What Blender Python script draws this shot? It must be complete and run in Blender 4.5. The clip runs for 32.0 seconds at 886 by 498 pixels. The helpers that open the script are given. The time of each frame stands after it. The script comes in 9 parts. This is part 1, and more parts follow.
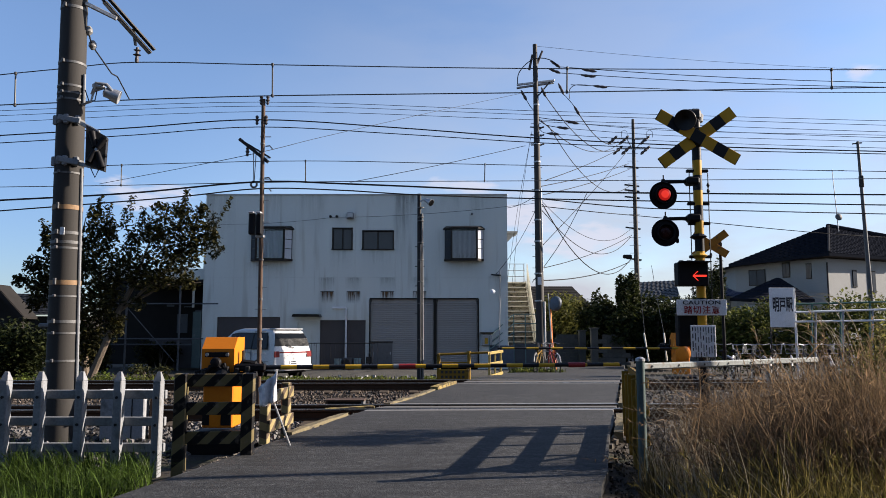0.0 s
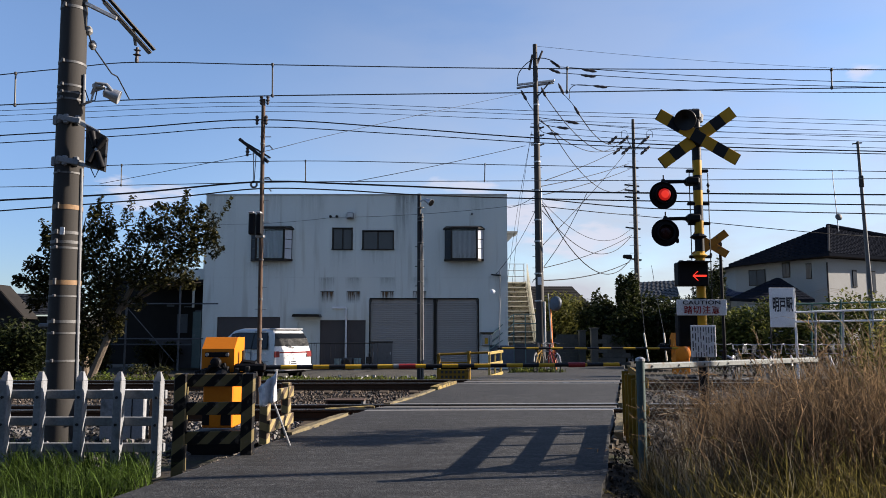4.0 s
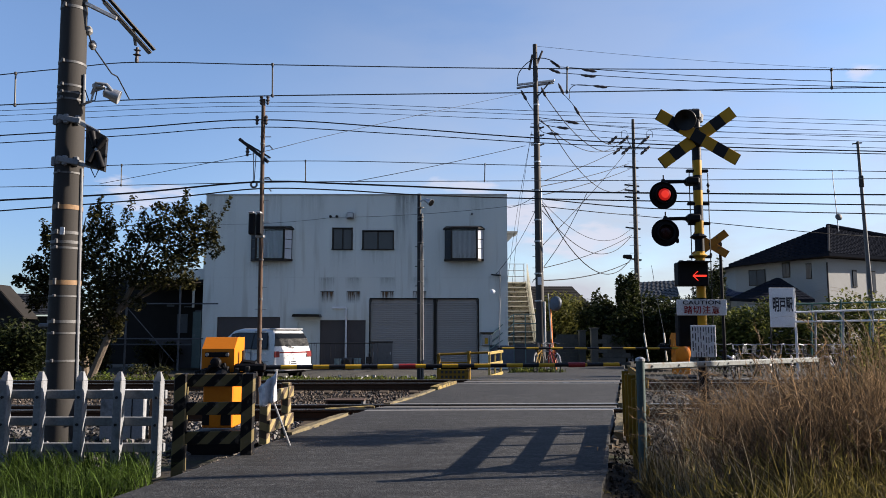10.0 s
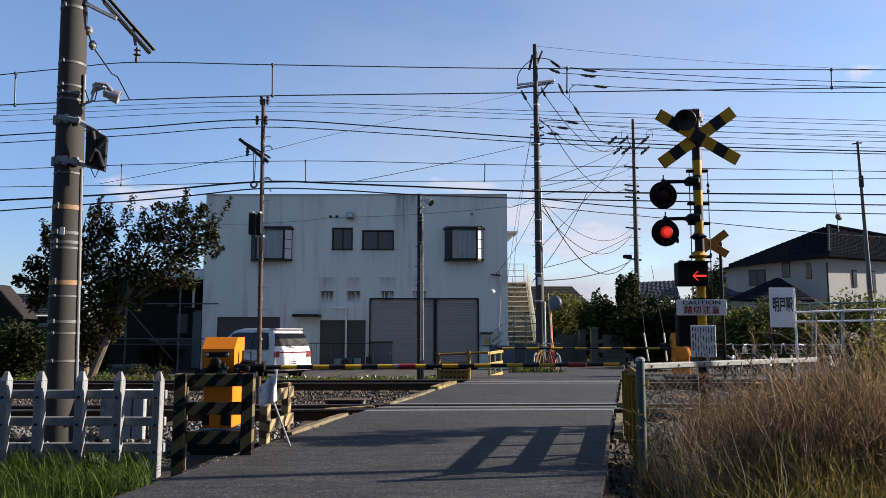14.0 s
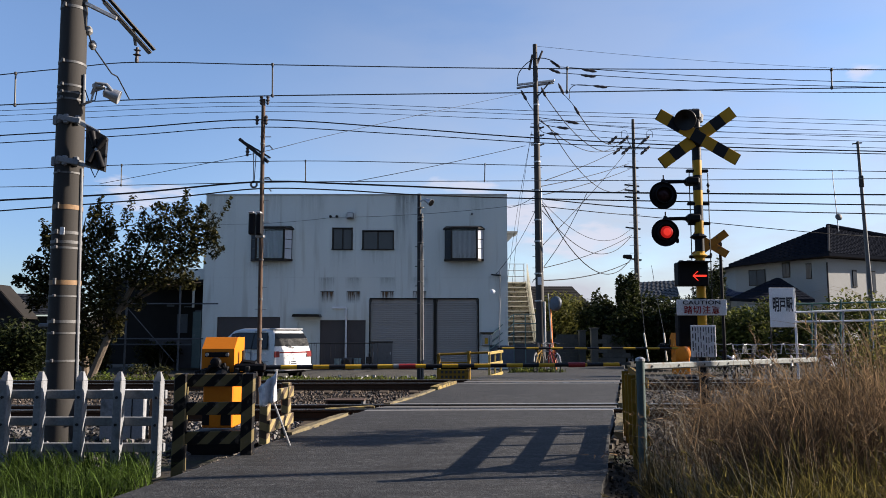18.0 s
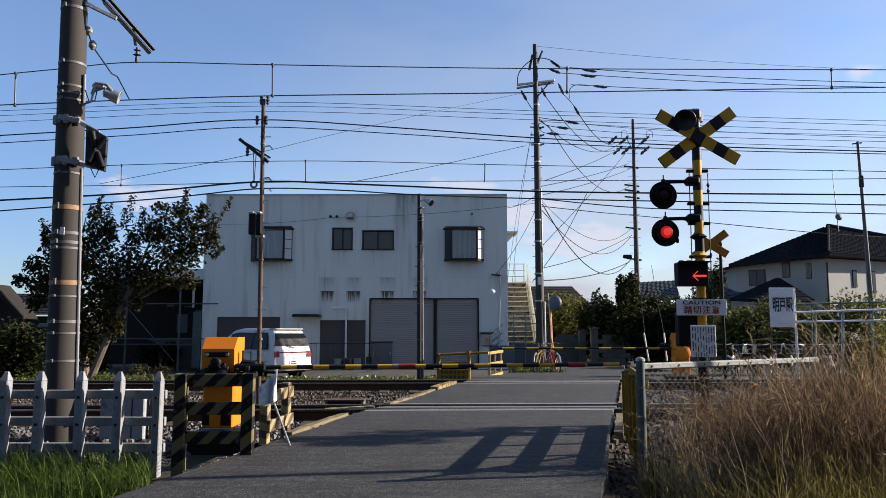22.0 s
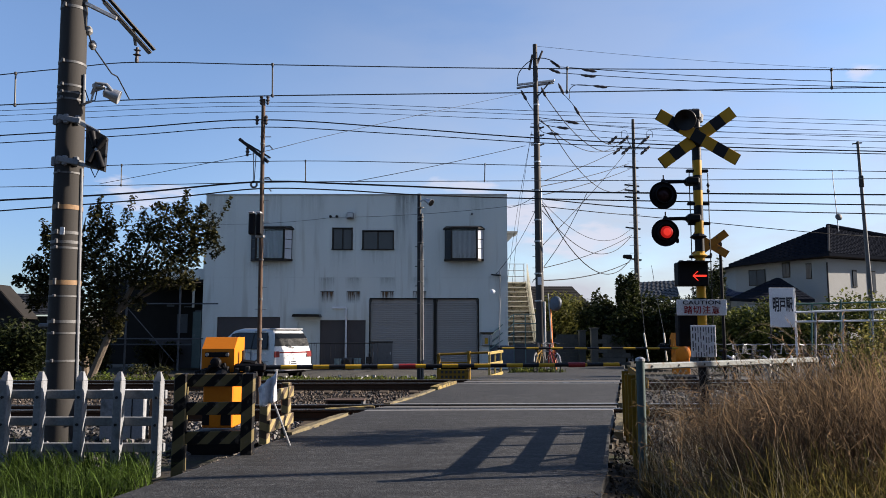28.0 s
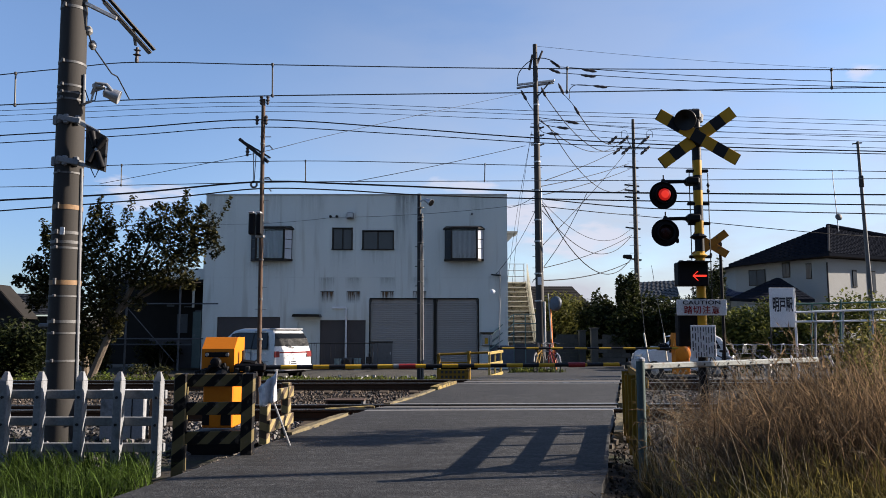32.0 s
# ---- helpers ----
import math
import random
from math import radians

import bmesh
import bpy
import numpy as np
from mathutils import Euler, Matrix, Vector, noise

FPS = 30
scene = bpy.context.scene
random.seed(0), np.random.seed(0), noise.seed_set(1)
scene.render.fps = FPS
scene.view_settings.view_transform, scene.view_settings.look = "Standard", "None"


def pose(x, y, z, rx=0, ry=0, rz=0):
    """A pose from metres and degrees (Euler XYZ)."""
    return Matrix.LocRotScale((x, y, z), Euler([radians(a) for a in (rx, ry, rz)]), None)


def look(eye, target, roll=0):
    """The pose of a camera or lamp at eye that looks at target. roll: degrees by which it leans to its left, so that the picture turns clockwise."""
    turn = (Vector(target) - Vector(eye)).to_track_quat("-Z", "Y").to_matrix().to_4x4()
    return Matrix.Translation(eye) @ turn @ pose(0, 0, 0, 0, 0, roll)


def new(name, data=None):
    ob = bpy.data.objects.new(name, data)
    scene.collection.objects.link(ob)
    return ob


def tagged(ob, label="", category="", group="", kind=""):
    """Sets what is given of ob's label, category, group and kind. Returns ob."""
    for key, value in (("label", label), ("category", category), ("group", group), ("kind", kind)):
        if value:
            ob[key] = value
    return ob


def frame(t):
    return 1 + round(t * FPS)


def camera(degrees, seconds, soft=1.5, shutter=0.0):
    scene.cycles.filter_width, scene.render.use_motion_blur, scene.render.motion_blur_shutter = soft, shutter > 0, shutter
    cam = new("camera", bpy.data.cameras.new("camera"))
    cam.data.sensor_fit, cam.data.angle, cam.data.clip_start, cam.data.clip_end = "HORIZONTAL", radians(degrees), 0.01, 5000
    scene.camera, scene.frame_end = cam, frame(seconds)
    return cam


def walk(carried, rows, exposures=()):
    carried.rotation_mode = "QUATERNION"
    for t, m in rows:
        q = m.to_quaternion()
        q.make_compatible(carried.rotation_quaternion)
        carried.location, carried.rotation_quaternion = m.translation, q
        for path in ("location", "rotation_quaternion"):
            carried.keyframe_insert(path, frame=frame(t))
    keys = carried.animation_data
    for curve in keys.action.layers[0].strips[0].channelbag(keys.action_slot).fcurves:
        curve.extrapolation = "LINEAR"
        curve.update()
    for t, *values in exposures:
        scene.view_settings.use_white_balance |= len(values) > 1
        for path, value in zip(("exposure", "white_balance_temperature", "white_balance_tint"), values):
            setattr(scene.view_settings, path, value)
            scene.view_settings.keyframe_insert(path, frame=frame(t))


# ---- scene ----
# Camera: on a tripod at the roadside, still for the whole clip.
cam = camera(62.2, 32.0, soft=0.85)
EYE = pose(0, 0, 1.09, 96.451)
walk(cam, [(0.0, EYE), (32.0, EYE)], exposures=[(0.0, 1.52, 6250, 17), (32.0, 1.52, 6250, 17)])

# Light: clear late-afternoon sky, low sun from the right, a little beyond the facade.
SUN_AZ, SUN_EL = radians(81.5), radians(23.5)
world = bpy.data.worlds.new("sky")
scene.world = world
world.use_nodes = True
wn, wl = world.node_tree.nodes, world.node_tree.links
sky = wn.new("ShaderNodeTexSky")
sky.sky_type, sky.sun_disc = "NISHITA", False
sky.sun_elevation, sky.sun_rotation = SUN_EL, SUN_AZ
sky.altitude, sky.air_density, sky.dust_density, sky.ozone_density = 50, 1.0, 0.55, 3.0
wn["Background"].inputs["Strength"].default_value = 0.067
# thin cloud low over the horizon
geo_w = wn.new("ShaderNodeTexCoord")
flat_ = wn.new("ShaderNodeMapping")
flat_.inputs["Scale"].default_value = (1, 1, 3.2)
flat_.inputs["Location"].default_value = (0.35, 0.1, 0.6)
puff = wn.new("ShaderNodeTexNoise")
puff.inputs["Scale"].default_value, puff.inputs["Detail"].default_value = 4.2, 9
wl.new(geo_w.outputs["Generated"], flat_.inputs["Vector"])
wl.new(flat_.outputs["Vector"], puff.inputs["Vector"])
sep = wn.new("ShaderNodeSeparateXYZ")
wl.new(geo_w.outputs["Generated"], sep.inputs["Vector"])
band = wn.new("ShaderNodeValToRGB")
for p_, v_ in ((0.004, 1.0), (0.05, 1.0), (0.13, 0.8), (0.24, 0.38), (0.42, 0.2), (0.6, 0.05)):
    e_ = band.color_ramp.elements.new(p_)
    e_.color = (v_, v_, v_, 1)
band.color_ramp.elements[-1].color = (0, 0, 0, 1)
wl.new(sep.outputs["Z"], band.inputs["Fac"])
side = wn.new("ShaderNodeMapRange")
side.interpolation_type = "SMOOTHSTEP"
side.inputs["From Min"].default_value, side.inputs["From Max"].default_value = -0.38, 0.12
wl.new(sep.outputs["X"], side.inputs["Value"])
shape = wn.new("ShaderNodeMapRange")
shape.inputs["From Min"].default_value, shape.inputs["From Max"].default_value = 0.26, 0.58
wl.new(puff.outputs["Fac"], shape.inputs["Value"])
amount = wn.new("ShaderNodeMath")
amount.operation = "MULTIPLY"
wl.new(shape.outputs["Result"], amount.inputs[0])
wl.new(band.outputs["Color"], amount.inputs[1])
clouded = wn.new("ShaderNodeMix")
clouded.data_type = "RGBA"
clouded.inputs[7].default_value = (3.10, 3.25, 3.40, 1)
drift = wn.new("ShaderNodeMath")
drift.operation = "MULTIPLY"
wl.new(amount.outputs[0], drift.inputs[0])
wl.new(side.outputs["Result"], drift.inputs[1])
wl.new(drift.outputs[0], clouded.inputs[0])
away = wn.new("ShaderNodeMapRange")
away.interpolation_type = "SMOOTHSTEP"
away.inputs["From Min"].default_value, away.inputs["From Max"].default_value = -0.15, -0.52
wl.new(sep.outputs["X"], away.inputs["Value"])
low = wn.new("ShaderNodeMapRange")
low.interpolation_type = "SMOOTHSTEP"
low.inputs["From Min"].default_value, low.inputs["From Max"].default_value = 0.42, 0.05
wl.new(sep.outputs["Z"], low.inputs["Value"])
deeper = wn.new("ShaderNodeMix")
deeper.data_type, deeper.blend_type = "RGBA", "MULTIPLY"
deeper.inputs[7].default_value = (0.62, 0.68, 0.78, 1)
thin = wn.new("ShaderNodeMath")
thin.operation = "MULTIPLY"
wl.new(away.outputs["Result"], thin.inputs[0])
wl.new(low.outputs["Result"], thin.inputs[1])
wl.new(thin.outputs[0], deeper.inputs[0])
wl.new(sky.outputs["Color"], deeper.inputs[6])
wl.new(deeper.outputs[2], clouded.inputs[6])


def sky_math(op, a, b=0.0, c=0.0):
    m = wn.new("ShaderNodeMath")
    m.operation = op
    for i, v in enumerate((a, b, c)):
        if hasattr(v, "links"):
            wl.new(v, m.inputs[i])
        else:
            m.inputs[i].default_value = v
    return m.outputs[0]


# small fair-weather clouds low in the sky: compass angle from straight ahead, height, half width and half height in degrees
billow = wn.new("ShaderNodeTexNoise")
billow.inputs["Scale"].default_value, billow.inputs["Detail"].default_value = 22, 8
wl.new(flat_.outputs["Vector"], billow.inputs["Vector"])
ragged = sky_math("MULTIPLY_ADD", billow.outputs["Fac"], 3.4, -1.7)
cover = None
for az_, el_, w_, h_ in ((2.6, 11.3, 4.2, 0.9), (7.6, 9.4, 2.4, 1.5), (5.2, 8.6, 2.6, 1.6), (-22.5, 9.8, 3.2, 1.2), (-14.0, 9.6, 3.0, 0.8), (30.3, 17.6, 0.9, 0.6), (10.5, 7.0, 4.0, 1.4)):
    across = wn.new("ShaderNodeVectorMath")
    across.operation = "DOT_PRODUCT"
    across.inputs[1].default_value = (math.cos(radians(az_)), -math.sin(radians(az_)), 0)
    wl.new(geo_w.outputs["Generated"], across.inputs[0])
    u_ = sky_math("MULTIPLY", across.outputs["Value"], 1 / radians(w_))
    v_ = sky_math("MULTIPLY_ADD", sep.outputs["Z"], 1 / radians(h_), -math.sin(radians(el_)) / radians(h_))
    far_ = sky_math("SQRT", sky_math("ADD", sky_math("MULTIPLY", u_, u_), sky_math("MULTIPLY", v_, v_)))
    one = sky_math("SUBTRACT", 1.0, far_)
    cover = one if cover is None else sky_math("MAXIMUM", cover, one)
edge = wn.new("ShaderNodeMapRange")
edge.interpolation_type = "SMOOTHSTEP"
edge.inputs["From Min"].default_value, edge.inputs["From Max"].default_value = -0.1, 0.8
edge.inputs["To Max"].default_value = 0.7
wl.new(sky_math("ADD", cover, ragged), edge.inputs["Value"])
in_front = sky_math("GREATER_THAN", sep.outputs["Y"], 0.0)
puffed = wn.new("ShaderNodeMix")
puffed.data_type = "RGBA"
puffed.inputs[7].default_value = (4.0, 4.05, 4.35, 1)
wl.new(sky_math("MULTIPLY", edge.outputs["Result"], in_front), puffed.inputs[0])
wl.new(clouded.outputs[2], puffed.inputs[6])
wl.new(puffed.outputs[2], wn["Background"].inputs["Color"])

sun = new("sun", bpy.data.lights.new("sun", "SUN"))
sun.data.energy, sun.data.angle, sun.data.color = 5.0, radians(0.53), (1.0, 0.88, 0.70)
sun.matrix_world = look((0, 0, 0), (-math.sin(SUN_AZ) * math.cos(SUN_EL), -math.cos(SUN_AZ) * math.cos(SUN_EL), -math.sin(SUN_EL)))


# ---- materials ----
def node_mat(name):
    m = bpy.data.materials.new(name)
    m.use_nodes = True
    return m, m.node_tree.nodes, m.node_tree.links, m.node_tree.nodes["Principled BSDF"]


def rgb(c):
    return (*c, 1.0) if len(c) == 3 else c


def noise_node(n, l, co, scale, detail=6.0, stretch=None):
    t = n.new("ShaderNodeTexNoise")
    t.inputs["Scale"].default_value, t.inputs["Detail"].default_value = scale, detail
    if stretch:
        mp = n.new("ShaderNodeMapping")
        mp.inputs["Scale"].default_value = stretch
        l.new(co, mp.inputs["Vector"])
        co = mp.outputs["Vector"]
    l.new(co, t.inputs["Vector"])
    return t


def ramp(n, l, fac, stops):
    r = n.new("ShaderNodeValToRGB")
    e = r.color_ramp.elements
    e[0].position, e[0].color = stops[0][0], rgb(stops[0][1])
    e[1].position, e[1].color = stops[-1][0], rgb(stops[-1][1])
    for p, c in stops[1:-1]:
        e.new(p).color = rgb(c)
    l.new(fac, r.inputs["Fac"])
    return r


def mix(n, l, fac, a, b, mode="MIX"):
    x = n.new("ShaderNodeMix")
    x.data_type, x.blend_type = "RGBA", mode
    for i, v in ((0, fac), (6, a), (7, b)):
        if hasattr(v, "links"):
            l.new(v, x.inputs[i])
        else:
            x.inputs[i].default_value = v if i == 0 else rgb(v)
    return x.outputs[2]


def finish(n, l, b, co, col, rough, metal, bump, bump_scale, rough_var=0.12, spec=0.3):
    b.inputs["Specular IOR Level"].default_value = spec
    l.new(col, b.inputs["Base Color"])
    b.inputs["Metallic"].default_value = metal
    t = noise_node(n, l, co, bump_scale, 4)
    mr = n.new("ShaderNodeMapRange")
    mr.inputs["To Min"].default_value, mr.inputs["To Max"].default_value = max(0.02, rough - rough_var), min(1.0, rough + rough_var)
    l.new(t.outputs["Fac"], mr.inputs["Value"])
    l.new(mr.outputs["Result"], b.inputs["Roughness"])
    if bump:
        bn = n.new("ShaderNodeBump")
        bn.inputs["Strength"].default_value, bn.inputs["Distance"].default_value = bump, 0.02
        l.new(t.outputs["Fac"], bn.inputs["Height"])
        l.new(bn.outputs["Normal"], b.inputs["Normal"])


def surface(name, c1, c2, scale=6.0, rough=0.6, metal=0.0, bump=0.2, fine=60.0, dirt=None, dirt_amount=0.4, stretch=None, per_object=0.0, spec=0.3, grain=0.15):
    """Two tones by a coarse and a fine noise, with dirt or rust in patches."""
    m, n, l, b = node_mat(name)
    co = n.new("ShaderNodeTexCoord").outputs["Object"]
    big, small = noise_node(n, l, co, scale, 5, stretch), noise_node(n, l, co, fine, 3)
    col = mix(n, l, big.outputs["Fac"], c1, c2)
    k = ramp(n, l, small.outputs["Fac"], [(0.3, (1 - grain,) * 3), (0.7, (1 + grain,) * 3)])
    col = mix(n, l, 1.0, col, k.outputs["Color"], "MULTIPLY")
    if dirt:
        d = noise_node(n, l, co, scale * 1.7, 8, stretch)
        lo = 0.72 - 0.35 * dirt_amount
        f = ramp(n, l, d.outputs["Fac"], [(lo, (0, 0, 0)), (lo + 0.14, (1, 1, 1))])
        col = mix(n, l, f.outputs["Color"], col, dirt)
    if per_object:
        oi = n.new("ShaderNodeObjectInfo")
        k = ramp(n, l, oi.outputs["Random"], [(0, (1 - per_object,) * 3), (1, (1 + per_object,) * 3)])
        col = mix(n, l, 1.0, col, k.outputs["Color"], "MULTIPLY")
    finish(n, l, b, co, col, rough, metal, bump, fine, spec=spec)
    return m


def striped(name, axis, period, phase=0.0, ca=(0.62, 0.36, 0.03), cb=(0.03, 0.03, 0.033), duty=0.5, rough=0.45, worn=0.35, third=None):
    """Painted hazard stripes along an axis, worn in places."""
    m, n, l, b = node_mat(name)
    co = n.new("ShaderNodeTexCoord").outputs["Object"]
    d = n.new("ShaderNodeVectorMath")
    d.operation = "DOT_PRODUCT"
    d.inputs[1].default_value = axis
    l.new(co, d.inputs[0])
    a = n.new("ShaderNodeMath")
    a.operation = "MULTIPLY_ADD"
    a.inputs[1].default_value, a.inputs[2].default_value = 1 / period, phase
    l.new(d.outputs["Value"], a.inputs[0])
    fr = n.new("ShaderNodeMath")
    fr.operation = "FRACT"
    l.new(a.outputs[0], fr.inputs[0])
    gt = n.new("ShaderNodeMath")
    gt.operation = "GREATER_THAN"
    gt.inputs[1].default_value = duty
    l.new(fr.outputs[0], gt.inputs[0])
    col = mix(n, l, gt.outputs[0], ca, cb)
    w1, w2 = noise_node(n, l, co, 14, 8), noise_node(n, l, co, 3, 4)
    f = ramp(n, l, w1.outputs["Fac"], [(0.68 - 0.2 * worn, (0, 0, 0)), (0.85 - 0.2 * worn, (0.6,) * 3)])
    col = mix(n, l, f.outputs["Color"], col, (0.16, 0.13, 0.10))
    k = ramp(n, l, w2.outputs["Fac"], [(0.3, (0.75,) * 3), (0.7, (1.1,) * 3)])
    col = mix(n, l, 1.0, col, k.outputs["Color"], "MULTIPLY")
    finish(n, l, b, co, col, rough, 0, 0.04, 70, spec=0.15)
    return m


def glowing(name, col, strength):
    m, n, l, b = node_mat(name)
    b.inputs["Base Color"].default_value = rgb(tuple(0.08 * c for c in col))
    b.inputs["Emission Color"].default_value = rgb(col)
    b.inputs["Emission Strength"].default_value = strength
    b.inputs["Roughness"].default_value, b.inputs["Specular IOR Level"].default_value = 0.3, 0.1
    return m


def glass_mat(name, tint, rough=0.04):
    """Window glass seen from outside with a dim room behind: dark, glossy, faintly uneven."""
    m, n, l, b = node_mat(name)
    co = n.new("ShaderNodeTexCoord").outputs["Object"]
    t = noise_node(n, l, co, 1.2, 2)
    col = mix(n, l, t.outputs["Fac"], tint, tuple(c * 0.6 for c in tint))
    finish(n, l, b, co, col, rough, 0, 0.0, 8, 0.02)
    b.inputs["Specular IOR Level"].default_value = 0.3
    return m


def leafy(name, c1, c2, trans=0.3, per_object=0.0):
    m, n, l, b = node_mat(name)
    geo_i = n.new("ShaderNodeNewGeometry")
    r = ramp(n, l, geo_i.outputs["Random Per Island"], [(0, c1), (0.6, tuple((p + q) / 2 for p, q in zip(c1, c2))), (1, c2)])
    col = r.outputs["Color"]
    if per_object:
        oi = n.new("ShaderNodeObjectInfo")
        k = ramp(n, l, oi.outputs["Random"], [(0, (1 - per_object,) * 3), (1, (1 + per_object,) * 3)])
        col = mix(n, l, 1.0, col, k.outputs["Color"], "MULTIPLY")
    l.new(col, b.inputs["Base Color"])
    b.inputs["Roughness"].default_value = 0.6
    b.inputs["Specular IOR Level"].default_value = 0.12
    tr = n.new("ShaderNodeBsdfTranslucent")
    l.new(col, tr.inputs["Color"])
    ms = n.new("ShaderNodeMixShader")
    ms.inputs[0].default_value = trans
    l.new(b.outputs[0], ms.inputs[1])
    l.new(tr.outputs[0], ms.inputs[2])
    l.new(ms.outputs[0], n["Material Output"].inputs["Surface"])
    return m


def asphalt():
    """Worn asphalt: pale grit in a dark binder, blotches, wear bands across the lane and fine cracks."""
    m, n, l, b = node_mat("asphalt")
    co = n.new("ShaderNodeTexCoord").outputs["Object"]
    big, mid = noise_node(n, l, co, 0.9, 5), noise_node(n, l, co, 4.0, 8, (0.55, 2.2, 1))
    col = mix(n, l, big.outputs["Fac"], (0.0205, 0.0212, 0.0213), (0.034, 0.0352, 0.0352))
    k = ramp(n, l, mid.outputs["Fac"], [(0.3, (0.62,) * 3), (0.5, (0.95,) * 3), (0.72, (1.38,) * 3)])
    col = mix(n, l, 1.0, col, k.outputs["Color"], "MULTIPLY")
    for scale, lo, hi in ((95, 0.55, 1.9), (34, 0.62, 1.65)):
        grit = n.new("ShaderNodeTexVoronoi")
        grit.inputs["Scale"].default_value = scale
        l.new(co, grit.inputs["Vector"])
        g_ = ramp(n, l, grit.outputs["Color"], [(0.12, (lo,) * 3), (0.6, (0.94,) * 3), (0.95, (hi,) * 3)])
        col = mix(n, l, 1.0, col, g_.outputs["Color"], "MULTIPLY")
    pale = noise_node(n, l, co, 60, 2)
    p_ = ramp(n, l, pale.outputs["Fac"], [(0.66, (0, 0, 0)), (0.74, (0.55,) * 3)])
    col = mix(n, l, p_.outputs["Color"], col, (0.085, 0.083, 0.078))
    warp = noise_node(n, l, co, 1.7, 4)
    add = n.new("ShaderNodeMix")
    add.data_type = "VECTOR"
    add.inputs[0].default_value = 0.35
    l.new(co, add.inputs[4])
    l.new(warp.outputs["Color"], add.inputs[5])
    crack = n.new("ShaderNodeTexVoronoi")
    crack.feature = "DISTANCE_TO_EDGE"
    crack.inputs["Scale"].default_value = 0.55
    l.new(add.outputs[1], crack.inputs["Vector"])
    c_ = ramp(n, l, crack.outputs["Distance"], [(0.0, (0.55,) * 3), (0.006, (0, 0, 0))])
    col = mix(n, l, c_.outputs["Color"], col, (0.012, 0.0118, 0.0115))
    finish(n, l, b, co, col, 0.78, 0, 0.5, 70, spec=0.28)
    return m


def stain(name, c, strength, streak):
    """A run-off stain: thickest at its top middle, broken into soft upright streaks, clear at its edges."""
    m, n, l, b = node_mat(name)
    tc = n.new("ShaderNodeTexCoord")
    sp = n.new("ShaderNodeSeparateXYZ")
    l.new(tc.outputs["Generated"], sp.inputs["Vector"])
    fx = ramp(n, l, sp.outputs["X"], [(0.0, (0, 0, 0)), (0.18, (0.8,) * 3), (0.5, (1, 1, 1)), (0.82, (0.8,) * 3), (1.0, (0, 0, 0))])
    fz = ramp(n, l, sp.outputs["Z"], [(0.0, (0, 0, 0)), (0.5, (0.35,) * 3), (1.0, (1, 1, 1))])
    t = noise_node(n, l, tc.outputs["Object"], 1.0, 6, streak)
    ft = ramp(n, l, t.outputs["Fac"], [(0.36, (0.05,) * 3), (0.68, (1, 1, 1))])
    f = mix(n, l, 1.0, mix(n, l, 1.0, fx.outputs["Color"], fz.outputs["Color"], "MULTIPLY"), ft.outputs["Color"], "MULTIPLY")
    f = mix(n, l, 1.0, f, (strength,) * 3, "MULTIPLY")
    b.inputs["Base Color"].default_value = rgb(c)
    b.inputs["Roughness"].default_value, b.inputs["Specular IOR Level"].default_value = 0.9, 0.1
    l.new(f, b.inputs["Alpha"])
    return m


ASPHALT = asphalt()
EARTH = surface("earth", (0.0175, 0.014, 0.0098), (0.0315, 0.0245, 0.0175), 0.8, 0.95, 0, 0.6, 30, dirt=(0.0175, 0.0245, 0.007), dirt_amount=0.5)
GRAVEL = surface("gravel_ground", (0.024, 0.024, 0.022), (0.058, 0.055, 0.05), 1.2, 0.95, 0, 0.8, 45, dirt=(0.0459, 0.0551, 0.0229), dirt_amount=0.35)
BALLAST_BED = surface("ballast_bed", (0.022, 0.020, 0.018), (0.05, 0.045, 0.039), 4, 0.95, 0, 1.0, 40)
RAIL = surface("rail_rust", (0.036, 0.021, 0.0132), (0.066, 0.039, 0.024), 8, 0.7, 0.4, 0.2, 80, spec=0.12)
RAILHEAD = surface("rail_head", (0.252, 0.246, 0.24), (0.33, 0.324, 0.312), 10, 0.28, 0.9, 0.05, 90)
SLEEPER = surface("sleeper_wood", (0.035, 0.0266, 0.0196), (0.07, 0.056, 0.042), 3, 0.9, 0, 0.4, 40, stretch=(1, 8, 8), spec=0.12)
PANEL_CONC = surface("crossing_panel", (0.062, 0.061, 0.058), (0.092, 0.09, 0.086), 2, 0.85, 0, 0.3, 60)
WALL_PAINT = surface("wall_paint", (0.455, 0.487, 0.466), (0.525, 0.557, 0.53), 0.7, 0.8, 0, 0.05, 40, dirt=(0.40, 0.41, 0.378), dirt_amount=0.45, stretch=(2.6, 2.6, 0.22))
KERB_YELLOW = surface("worn_kerb_paint", (0.27, 0.20, 0.065), (0.18, 0.14, 0.06), 6, 0.8, 0, 0.5, 45, dirt=(0.05, 0.04, 0.03), dirt_amount=0.75, spec=0.12, grain=0.3)
WEED_LOW = leafy("low_weed_leaf", (0.012, 0.024, 0.004), (0.13, 0.165, 0.03), 0.4)
WALL_JOINT = surface("wall_joint", (0.41, 0.43, 0.41), (0.49, 0.515, 0.49), 3, 0.85, 0, 0.1, 40, stretch=(2, 2, 0.3))
WALL_STAIN = stain("rust_stain", (0.12, 0.07, 0.036), 2.2, (20, 20, 0.6))
SHUTTER = surface("shutter_steel", (0.215, 0.205, 0.195), (0.275, 0.262, 0.245), 0.8, 0.55, 0.1, 0.08, 40, dirt=(0.224, 0.195, 0.165), dirt_amount=0.2, stretch=(1, 1, 3))
